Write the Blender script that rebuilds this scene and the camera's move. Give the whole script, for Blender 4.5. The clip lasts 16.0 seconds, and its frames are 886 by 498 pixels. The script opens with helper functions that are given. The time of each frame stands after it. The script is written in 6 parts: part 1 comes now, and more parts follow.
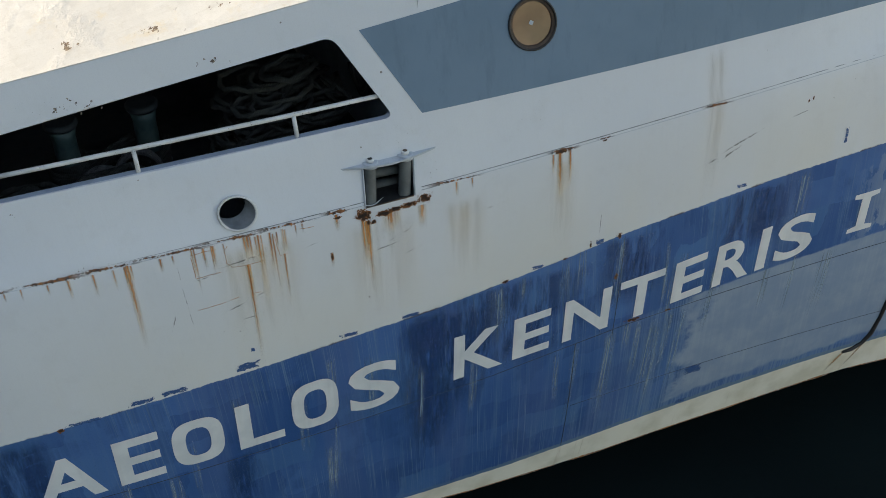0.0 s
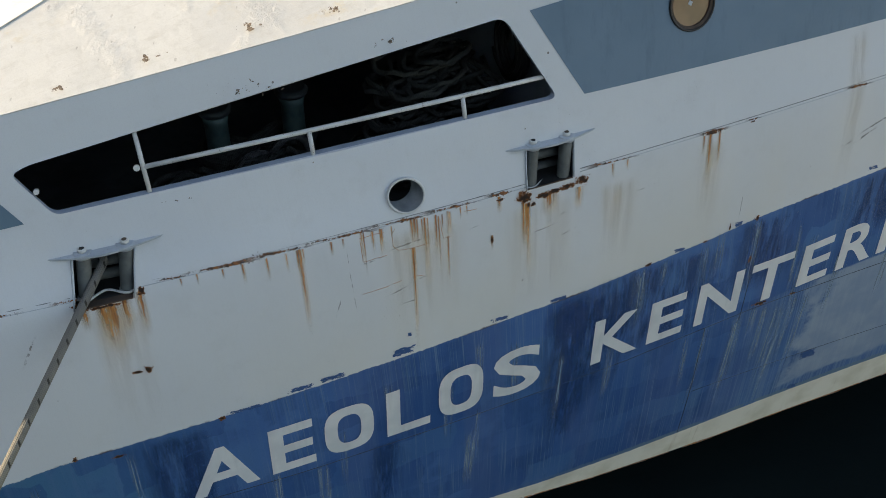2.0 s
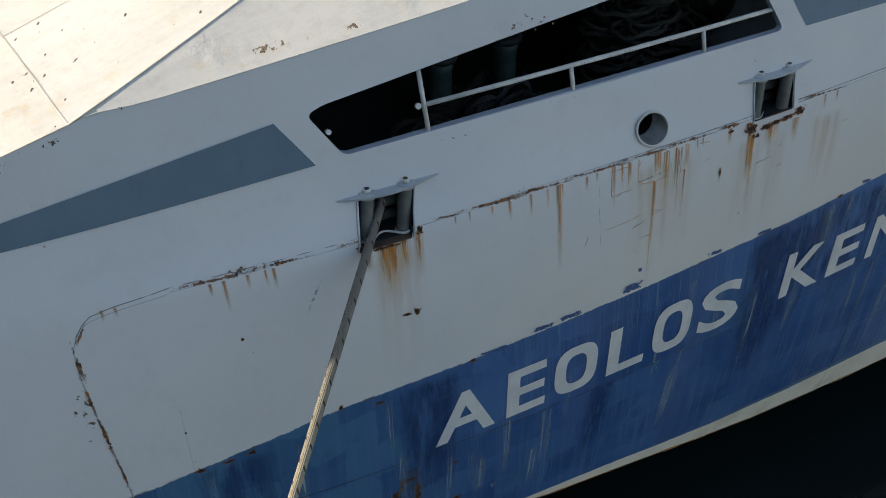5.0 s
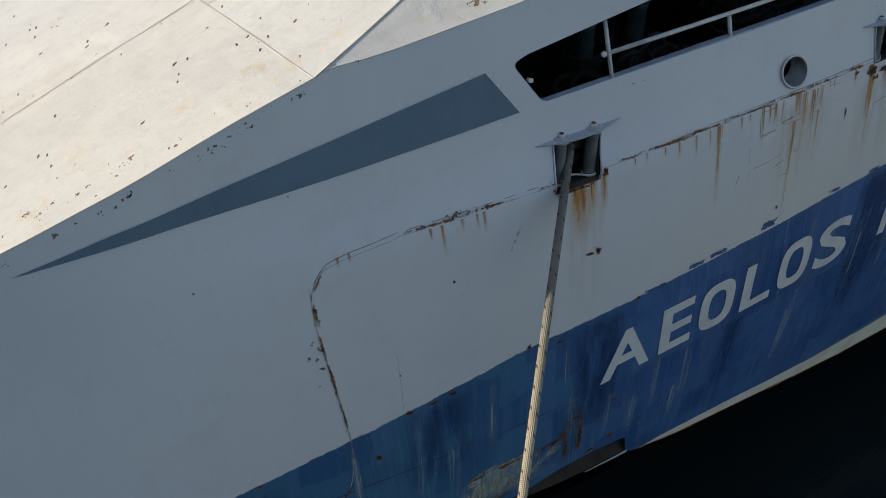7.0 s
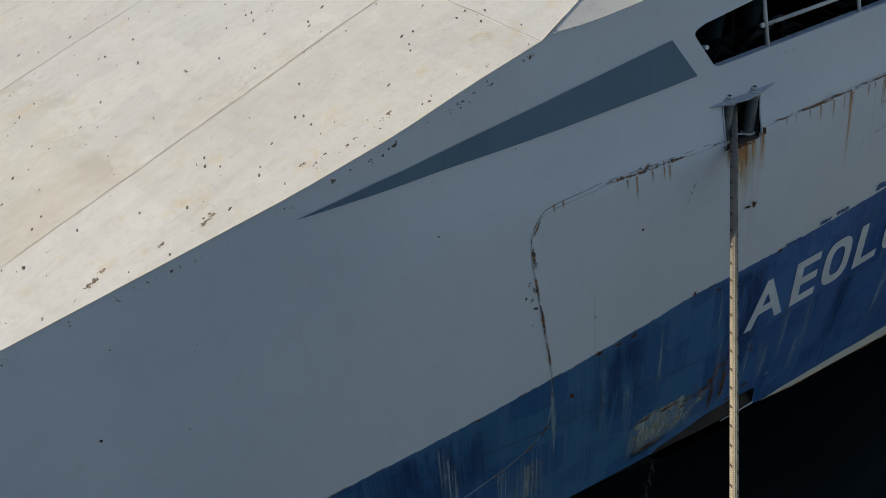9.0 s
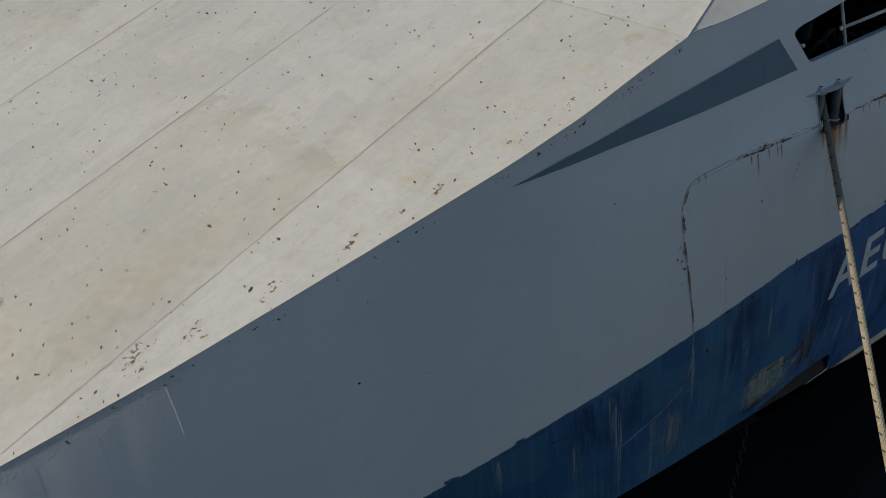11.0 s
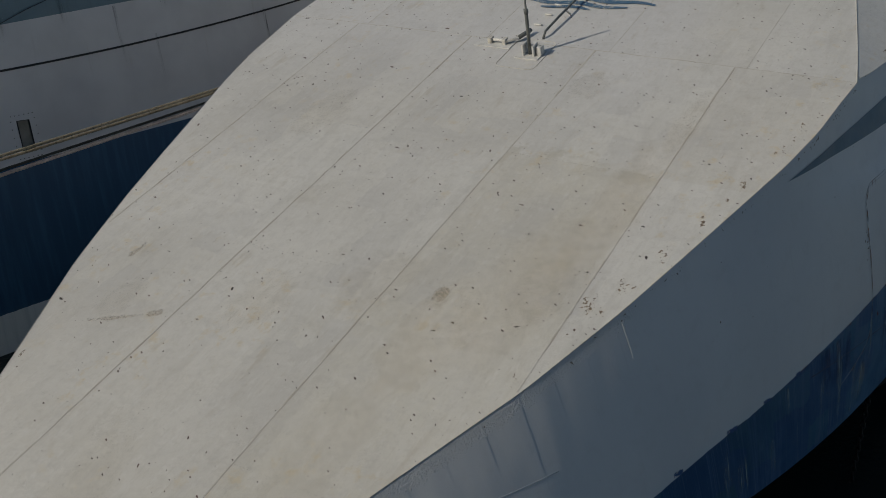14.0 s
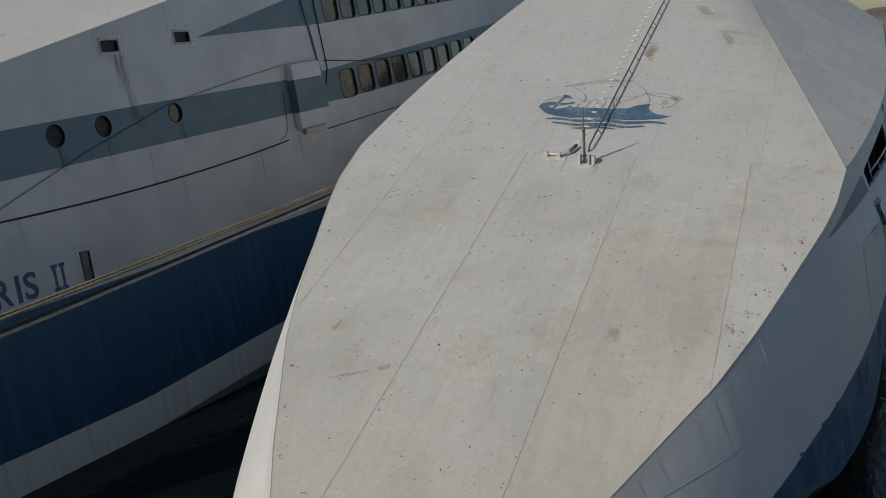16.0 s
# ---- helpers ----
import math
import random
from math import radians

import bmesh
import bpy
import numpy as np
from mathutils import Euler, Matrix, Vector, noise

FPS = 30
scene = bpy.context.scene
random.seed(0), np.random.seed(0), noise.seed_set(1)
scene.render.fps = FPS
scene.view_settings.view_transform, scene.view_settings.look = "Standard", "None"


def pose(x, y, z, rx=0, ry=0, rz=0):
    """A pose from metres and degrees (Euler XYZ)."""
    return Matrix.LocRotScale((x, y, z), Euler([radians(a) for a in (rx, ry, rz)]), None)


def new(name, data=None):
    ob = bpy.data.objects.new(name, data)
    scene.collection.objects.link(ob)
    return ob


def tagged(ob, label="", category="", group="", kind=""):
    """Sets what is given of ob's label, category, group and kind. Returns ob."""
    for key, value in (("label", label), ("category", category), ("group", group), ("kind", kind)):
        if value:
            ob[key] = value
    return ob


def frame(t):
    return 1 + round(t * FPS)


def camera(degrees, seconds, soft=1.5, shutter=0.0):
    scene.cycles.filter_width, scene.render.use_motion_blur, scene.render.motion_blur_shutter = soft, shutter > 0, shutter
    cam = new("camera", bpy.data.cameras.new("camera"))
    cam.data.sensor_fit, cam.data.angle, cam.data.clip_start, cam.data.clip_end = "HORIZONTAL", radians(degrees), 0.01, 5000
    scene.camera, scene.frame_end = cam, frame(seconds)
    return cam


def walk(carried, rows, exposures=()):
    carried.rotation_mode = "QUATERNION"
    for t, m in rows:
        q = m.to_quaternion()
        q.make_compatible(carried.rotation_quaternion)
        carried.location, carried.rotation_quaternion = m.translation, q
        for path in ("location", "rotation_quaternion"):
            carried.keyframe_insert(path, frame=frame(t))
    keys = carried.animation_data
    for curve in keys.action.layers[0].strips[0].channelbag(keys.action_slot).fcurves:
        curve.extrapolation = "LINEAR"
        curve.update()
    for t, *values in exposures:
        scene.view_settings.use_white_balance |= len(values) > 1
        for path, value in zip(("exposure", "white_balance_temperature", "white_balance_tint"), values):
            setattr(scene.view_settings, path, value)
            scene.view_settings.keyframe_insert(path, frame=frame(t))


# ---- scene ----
cam = camera(45.0, 16.0, soft=0.9)
METRES, EYE, TILT, LEAN, TURN = 30.0, 14.0, -38.0, 0.0, -27.2
START_X, START_Y = 3.222, -15.542
ROWS = [
    (0.0, 0.0, 0.0, 0.0, 0.0, 0.0, -0.0),
    (0.5, -0.0148, 0.0005, -0.0017, -0.27, 0.09, 0.14),
    (1.0, -0.0304, 0.0007, -0.0039, -0.46, 0.23, 0.29),
    (1.5, -0.0458, 0.001, -0.0062, -0.75, 0.36, 0.47),
    (2.0, -0.0629, 0.0014, -0.0086, -1.11, 0.43, 0.72),
    (2.5, -0.0795, 0.0022, -0.0115, -1.59, 0.53, 1.05),
    (3.0, -0.0972, 0.0031, -0.0147, -2.15, 0.52, 1.42),
    (3.5, -0.1139, 0.0033, -0.0188, -2.69, 0.62, 1.84),
    (4.0, -0.1339, 0.0036, -0.0224, -3.54, 0.65, 2.37),
    (6.5, -0.2429, -0.0024, -0.0375, -8.74, 0.75, 6.33),
    (7.0, -0.2669, -0.0047, -0.0412, -9.78, 0.74, 7.12),
    (7.5, -0.2894, -0.0074, -0.0448, -10.66, 0.8, 7.7),
    (8.0, -0.3137, -0.0116, -0.0499, -11.41, 1.26, 8.23),
    (8.5, -0.3363, -0.0165, -0.0551, -12.0, 1.89, 8.58),
    (9.0, -0.3613, -0.0219, -0.0614, -12.67, 2.78, 9.07),
    (11.5, -0.5074, -0.0508, -0.0937, -18.31, 7.47, 13.33),
    (12.0, -0.5469, -0.0551, -0.1005, -19.64, 8.61, 14.35),
    (12.5, -0.5861, -0.059, -0.1054, -21.21, 9.44, 15.48),
    (13.0, -0.6342, -0.0627, -0.108, -23.15, 10.14, 16.64),
    (13.5, -0.6825, -0.0643, -0.111, -24.75, 11.2, 17.73),
    (14.0, -0.7385, -0.0644, -0.1139, -26.58, 12.55, 18.94),
    (14.5, -0.7926, -0.064, -0.1154, -28.5, 13.82, 20.28),
    (15.0, -0.8542, -0.0626, -0.1164, -31.02, 15.17, 21.98),
    (15.5, -0.9147, -0.0598, -0.1156, -33.72, 16.19, 23.66),
    (16.0, -0.9842, -0.0548, -0.1132, -36.65, 16.96, 25.43),
]
EXPOSURES = [(0.0, 1.18, 8200, 10), (2.0, 1.04, 8000, 10), (3.5, 0.90, 7800, 10), (7.0, 0.28, 7130, 10), (9.0, -0.07, 6980, 9), (11.5, -0.66, 6880, 8), (12.5, -0.83, 6880, 8), (14.5, -1.02, 6820, 8), (16.0, -0.79, 6780, 8)]
walk(cam, [(t, pose(START_X, START_Y, EYE, TILT, LEAN, TURN) @ pose(METRES * x, METRES * y, METRES * z, 90 + pitch, roll, yaw)) for t, x, y, z, yaw, pitch, roll in ROWS], EXPOSURES)

# ---- world and sun ----
SUN_AT = Vector((-1.67, 1.05, 0.95)).normalized()
world = bpy.data.worlds.new("sky")
scene.world = world
world.use_nodes = True
sky = world.node_tree.nodes.new("ShaderNodeTexSky")
sky.sky_type = "NISHITA"
sky.sun_disc = False
sky.sun_elevation = math.asin(SUN_AT.z)
sky.sun_rotation = math.atan2(SUN_AT.x, SUN_AT.y)
sky.air_density, sky.dust_density, sky.ozone_density = 1.0, 1.0, 1.0
back = world.node_tree.nodes["Background"]
back.inputs["Strength"].default_value = 0.141
haze = world.node_tree.nodes.new("ShaderNodeHueSaturation")
haze.inputs["Saturation"].default_value = 1.0
world.node_tree.links.new(sky.outputs[0], haze.inputs["Color"])
world.node_tree.links.new(haze.outputs[0], back.inputs["Color"])
sun = new("sun", bpy.data.lights.new("sun", "SUN"))
sun.data.energy, sun.data.angle, sun.data.color = 3.78, radians(0.5), (1.0, 0.93, 0.82)
sun.rotation_euler = SUN_AT.to_track_quat("Z", "Y").to_euler()


# ---- material kit ----
class Kit:
    """A node material under construction."""

    def __init__(self, name):
        self.m = bpy.data.materials.new(name)
        self.m.use_nodes = True
        self.t = self.m.node_tree
        self.bsdf = self.t.nodes["Principled BSDF"]
        self.out = self.t.nodes["Material Output"]
        self.at = self.add("ShaderNodeTexCoord").outputs["Object"]

    def add(self, kind):
        return self.t.nodes.new(kind)

    def put(self, value, socket):
        if isinstance(value, bpy.types.NodeSocket):
            self.t.links.new(value, socket)
        else:
            socket.default_value = value

    def scaled(self, x, y, z, vec=None):
        n = self.add("ShaderNodeMapping")
        n.inputs["Scale"].default_value = (x, y, z)
        self.put(vec or self.at, n.inputs["Vector"])
        return n.outputs[0]

    def shifted(self, vec, offset):
        n = self.add("ShaderNodeVectorMath")
        n.operation = "ADD"
        self.put(vec, n.inputs[0])
        self.put(offset, n.inputs[1])
        return n.outputs[0]

    def noise(self, scale, detail=3.0, rough=0.55, vec=None, warp=0.0):
        n = self.add("ShaderNodeTexNoise")
        for key, v in (("Scale", scale), ("Detail", detail), ("Roughness", rough), ("Distortion", warp)):
            n.inputs[key].default_value = v
        self.put(vec or self.at, n.inputs["Vector"])
        return n.outputs["Fac"]

    def cells(self, scale, vec=None, out="Distance", feature="F1"):
        n = self.add("ShaderNodeTexVoronoi")
        n.feature = feature
        n.inputs["Scale"].default_value = scale
        self.put(vec or self.at, n.inputs["Vector"])
        return n.outputs[out]

    def ramp(self, value, lo, hi, a=0.0, b=1.0):
        n = self.add("ShaderNodeMapRange")
        n.interpolation_type = "SMOOTHSTEP"
        self.put(value, n.inputs["Value"])
        for key, v in (("From Min", lo), ("From Max", hi), ("To Min", a), ("To Max", b)):
            self.put(v, n.inputs[key])
        return n.outputs[0]

    def math(self, op, a, b=0.0, c=0.0):
        n = self.add("ShaderNodeMath")
        n.operation = op
        for v, s in zip((a, b, c), n.inputs):
            self.put(v, s)
        return n.outputs[0]

    def mix(self, fac, a, b):
        n = self.add("ShaderNodeMix")
        n.data_type = "RGBA"
        self.put(fac, n.inputs[0])
        self.put(a if isinstance(a, bpy.types.NodeSocket) else (*a, 1), n.inputs[6])
        self.put(b if isinstance(b, bpy.types.NodeSocket) else (*b, 1), n.inputs[7])
        return n.outputs[2]

    def attr(self, name):
        n = self.add("ShaderNodeAttribute")
        n.attribute_name = name
        return n.outputs["Fac"]

    def xyz(self, vec=None):
        n = self.add("ShaderNodeSeparateXYZ")
        self.put(vec or self.at, n.inputs[0])
        return n.outputs

    def rand(self):
        return self.add("ShaderNodeObjectInfo").outputs["Random"]

    def bump(self, height, distance=0.01, strength=1.0, after=None):
        n = self.add("ShaderNodeBump")
        n.inputs["Distance"].default_value = distance
        n.inputs["Strength"].default_value = strength
        self.put(height, n.inputs["Height"])
        if after is not None:
            self.put(after, n.inputs["Normal"])
        return n.outputs[0]

    def done(self, color, rough=0.5, metal=0.0, normal=None, alpha=None, spec=None):
        self.put(color if isinstance(color, bpy.types.NodeSocket) else (*color, 1), self.bsdf.inputs["Base Color"])
        self.put(rough, self.bsdf.inputs["Roughness"])
        self.put(metal, self.bsdf.inputs["Metallic"])
        if spec is not None:
            self.put(spec, self.bsdf.inputs["Specular IOR Level"])
        if normal is not None:
            self.put(normal, self.bsdf.inputs["Normal"])
        if alpha is not None:
            clear = self.add("ShaderNodeBsdfTransparent")
            blend = self.add("ShaderNodeMixShader")
            self.put(alpha, blend.inputs[0])
            self.t.links.new(clear.outputs[0], blend.inputs[1])
            self.t.links.new(self.bsdf.outputs[0], blend.inputs[2])
            self.t.links.new(blend.outputs[0], self.out.inputs["Surface"])
        return self.m


RUST, RUST_PALE = (0.56, 0.185, 0.025), (0.72, 0.43, 0.14)


def hull_paint():
    """White topsides over a blue band with a jagged cut line, pale boot-top, chalking and grime."""
    k = Kit("hull_paint")
    band, boot = k.attr("band"), k.attr("boot")
    x, y, z = k.xyz()
    broad, mid, fine = k.noise(0.35, 4), k.noise(1.6, 4), k.noise(14, 4)
    run = k.noise(1.0, 5, 0.6, k.scaled(9, 2, 0.35))
    leaning = k.add("ShaderNodeCombineXYZ")
    k.put(k.math("ADD", x, k.math("MULTIPLY", z, 0.07)), leaning.inputs[0])
    k.put(z, leaning.inputs[2])
    streaks = leaning.outputs[0]
    run2 = k.noise(1.0, 4, 0.6, k.scaled(26, 3, 0.4, streaks))
    white = k.mix(k.ramp(broad, 0.35, 0.7), (0.69, 0.705, 0.72), (0.63, 0.65, 0.675))
    white = k.mix(k.ramp(run, 0.62, 0.85, 0.0, 0.10), white, (0.42, 0.38, 0.31))
    white = k.mix(k.math("MULTIPLY", k.ramp(k.noise(55, 2), 0.70, 0.74), k.ramp(mid, 0.55, 0.75, 0.0, 0.7)), white, (0.12, 0.10, 0.09))
    white = k.mix(k.ramp(k.noise(3.2, 5, 0.7), 0.5, 0.72, 0.0, 0.16), white, (0.50, 0.50, 0.49))
    # Warm bounced light below the knuckle, put into the white as a tint.
    warm_tint = k.math("MULTIPLY", k.ramp(band, 0.1, 1.7, 1.0, 0.0), k.ramp(k.noise(0.5, 4, 0.6, k.scaled(2.2, 1, 0.6)), 0.3, 0.65, 0.15, 0.6))
    warm_tint = k.math("MULTIPLY", warm_tint, k.ramp(x, -1.0, 6.0))
    white = k.mix(warm_tint, white, (0.66, 0.645, 0.585))
    hair = k.noise(1.0, 2, 0.5, k.scaled(80, 1, 0.45, streaks))
    white = k.mix(k.ramp(hair, 0.42, 0.75, 0.0, 0.035), white, (0.44, 0.43, 0.40))
    white = k.mix(k.ramp(k.noise(85, 3, 0.65), 0.45, 0.75, 0.0, 0.12), white, (0.45, 0.46, 0.48))
    pits = k.cells(7.0)
    chance = k.xyz(k.cells(7.0, None, "Color"))
    pit = k.math("MULTIPLY", k.ramp(k.math("SUBTRACT", pits, k.math("ADD", k.math("MULTIPLY", chance[0], 0.09), k.math("MULTIPLY", k.math("SUBTRACT", k.noise(70, 3, 0.7), 0.5), 0.12))), -0.015, 0.005, 1.0, 0.0), k.ramp(chance[1], 0.88, 0.90))
    white = k.mix(k.math("MULTIPLY", pit, 0.8), white, (0.13, 0.10, 0.08))
    blue = k.mix(k.ramp(broad, 0.4, 0.62), (0.032, 0.104, 0.276), (0.062, 0.156, 0.360))
    # Teal forward; the second mix darkens the bow, its shade put into the blue.
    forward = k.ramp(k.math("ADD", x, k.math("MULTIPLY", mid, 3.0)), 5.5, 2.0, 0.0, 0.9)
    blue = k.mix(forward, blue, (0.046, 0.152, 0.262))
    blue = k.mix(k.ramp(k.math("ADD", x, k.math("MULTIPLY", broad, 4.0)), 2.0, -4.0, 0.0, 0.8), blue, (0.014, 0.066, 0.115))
    # patches left by the roller, each a shade of its own
    flat = k.add("ShaderNodeCombineXYZ")
    k.put(k.math("ADD", x, k.math("MULTIPLY", k.noise(2.0, 3), 0.35)), flat.inputs[0])
    k.put(k.math("ADD", z, k.math("MULTIPLY", k.noise(2.6, 3), 0.30)), flat.inputs[1])
    rolled = k.add("ShaderNodeTexBrick")
    for key, v in (("Scale", 1.0), ("Brick Width", 0.74), ("Row Height", 0.47), ("Mortar Size", 0.0), ("Bias", 0.0)):
        rolled.inputs[key].default_value = v
    rolled.inputs["Color1"].default_value, rolled.inputs["Color2"].default_value = (0, 0, 0, 1), (1, 1, 1, 1)
    k.put(flat.outputs[0], rolled.inputs["Vector"])
    shade = k.xyz(rolled.outputs["Color"])[0]
    blue = k.mix(k.ramp(shade, 0.55, 0.6, 0.0, 0.45), blue, (0.014, 0.066, 0.205))
    blue = k.mix(k.ramp(shade, 0.22, 0.18, 0.0, 0.30), blue, (0.06, 0.165, 0.325))
    blue = k.mix(k.ramp(run, 0.46, 0.70, 0.0, 0.42), blue, (0.085, 0.165, 0.315))
    run3 = k.noise(1.0, 3, 0.6, k.scaled(55, 4, 0.45, streaks))
    where = k.math("MULTIPLY", k.ramp(k.noise(0.8, 3), 0.40, 0.60, 0.08, 0.80), k.ramp(x, 1.0, 7.0, 0.75, 1.0))
    blue = k.mix(k.math("MULTIPLY", k.ramp(run3, 0.56, 0.66), where), blue, (0.14, 0.225, 0.335))
    blue = k.mix(k.math("MULTIPLY", k.ramp(hair, 0.60, 0.74, 0.0, 0.8), where), blue, (0.19, 0.27, 0.355))
    blue = k.mix(k.ramp(run2, 0.60, 0.70, 0.0, 0.32), blue, (0.17, 0.245, 0.32))
    blue = k.mix(k.ramp(k.noise(60, 3, 0.7), 0.5, 0.8, 0.0, 0.3), blue, (0.010, 0.045, 0.15))
    dark = k.math("MULTIPLY", k.ramp(mid, 0.52, 0.60), k.ramp(run2, 0.35, 0.65, 0.9, 0.2))
    blue = k.mix(k.math("MULTIPLY", dark, 0.4), blue, (0.012, 0.058, 0.155))
    # chalked panel towards the stern, below the lettering, fading forward in runs
    edge = k.math("ADD", x, k.math("MULTIPLY", k.math("SUBTRACT", k.noise(1.4, 5, 0.65), 0.5), 1.6))
    below_seam = k.ramp(k.math("ADD", band, k.math("MULTIPLY", fine, 0.05)), -1.47, -1.43, 1.0, 0.0)
    faded = k.math("MULTIPLY", k.math("MULTIPLY", k.ramp(edge, 8.6, 11.2), k.ramp(run2, 0.40, 0.62, 0.15, 0.75)), below_seam)
    blue = k.mix(faded, blue, (0.15, 0.235, 0.355))
    chalk = k.math("MULTIPLY", k.ramp(edge, 10.9, 11.2), k.ramp(k.math("ADD", boot, k.math("MULTIPLY", mid, 0.4)), 0.38, 0.47))
    torn = k.math("MULTIPLY", k.ramp(x, 13.0, 14.0), k.ramp(k.noise(1.5, 5, 0.7, k.scaled(1.5, 1, 0.8)), 0.50, 0.53))
    chalk = k.math("MULTIPLY", chalk, k.math("MAXIMUM", below_seam, torn))
    blue = k.mix(k.math("MULTIPLY", chalk, k.ramp(run2, 0.3, 0.7, 0.95, 0.7)), blue, k.mix(k.ramp(k.noise(2.5, 4, 0.6), 0.35, 0.65), (0.235, 0.305, 0.40), (0.29, 0.355, 0.43)))
    # bands where older, purpler paint shows, and bare primer along the boot-top
    older = k.math("MULTIPLY", k.ramp(k.noise(1.0, 4, 0.6, k.scaled(1.3, 1, 0.22, streaks)), 0.50, 0.60), k.ramp(x, 2.0, 5.0, 0.0, 0.25))
    blue = k.mix(k.math("MULTIPLY", older, k.math("SUBTRACT", 1.0, chalk)), blue, (0.088, 0.135, 0.285))
    strip = k.math("ADD", boot, k.math("MULTIPLY", k.math("SUBTRACT", k.noise(1.6, 5, 0.7), 0.5), 0.16))
    strip = k.math("MULTIPLY", k.ramp(strip, 0.075, 0.085, 1.0, 0.0), k.ramp(k.noise(0.9, 4, 0.6), 0.38, 0.44, 0.0, 0.75))
    blue = k.mix(k.math("MULTIPLY", strip, k.ramp(x, 6.0, 9.0)), blue, (0.135, 0.205, 0.265))
    jag = k.math("ADD", band, k.math("MULTIPLY", k.math("SUBTRACT", k.noise(2.2, 3), 0.5), 0.025))
    jag = k.math("ADD", jag, k.math("MULTIPLY", k.math("SUBTRACT", k.noise(16, 4, 0.75), 0.5), 0.045))
    color = k.mix(k.ramp(jag, -0.006, 0.006), blue, white)
    line = k.math("MULTIPLY", k.ramp(k.math("ABSOLUTE", jag), 0.0, 0.022, 1.0, 0.0), k.ramp(k.noise(3.1, 4), 0.52, 0.66, 0.0, 0.75))
    color = k.mix(line, color, (0.075, 0.04, 0.022))
    pale = k.mix(k.ramp(mid, 0.4, 0.7), (0.74, 0.70, 0.60), (0.60, 0.56, 0.45))
    pale = k.mix(k.ramp(run, 0.6, 0.8, 0.0, 0.5), pale, (0.30, 0.18, 0.09))
    color = k.mix(k.ramp(k.math("ADD", boot, k.math("MULTIPLY", k.math("SUBTRACT", fine, 0.5), 0.03)), -0.006, 0.006), pale, color)
    rough = k.ramp(mid, 0.3, 0.75, 0.45, 0.65)
    fore = k.ramp(x, -9.0, -3.0, 1.0, 0.25)
    ribs = k.math("MULTIPLY", k.noise(1.0, 2, 0.4, k.scaled(1.7, 1, 0.35)), fore)
    dents = k.bump(k.math("ADD", k.math("MULTIPLY", k.noise(0.9, 2), 0.6), ribs), 0.07, 0.4)
    # plating sunk between the frames of the bow: station, foot, head, depth
    sunk = 0.0
    for at_x, foot, head, deep in ((-8.06, 5.35, 6.36, 1.0), (-7.555, 6.05, 6.47, 0.55), (-8.58, 5.65, 6.12, 0.5), (-7.02, 6.15, 6.60, 0.3), (-9.11, 5.70, 6.05, 0.35), (-6.49, 6.05, 6.70, 0.22), (-9.6, 5.3, 5.9, 0.4), (-10.1, 5.1, 5.75, 0.45)):
        away = k.math("SUBTRACT", k.math("ADD", x, k.math("MULTIPLY", mid, 0.05)), at_x + 0.025)
        fold = k.math("MULTIPLY", k.ramp(away, -0.035, 0.0), k.ramp(away, 0.0, 0.32, 1.0, 0.0))
        reach = k.math("MULTIPLY", k.ramp(z, foot - 0.15, foot + 0.25), k.ramp(z, head + 0.25, head - 0.05))
        sunk = k.math("ADD", sunk, k.math("MULTIPLY", k.math("MULTIPLY", fold, reach), deep))
    dents = k.bump(sunk, -0.014, 0.5, dents)
    below = k.math("SUBTRACT", k.math("ADD", 8.98, k.math("MULTIPLY", x, 0.312)), z)
    blister = k.math("MULTIPLY", k.math("MULTIPLY", k.ramp(below, 0.55, 0.1), k.ramp(x, -5.0, -6.5)), k.noise(26, 4, 0.7))
    dents = k.bump(k.ramp(blister, 0.42, 0.62), 0.016, 0.55, dents)
    return k.done(color, rough, 0.0, k.bump(fine, 0.003, 0.25, dents), spec=0.16)


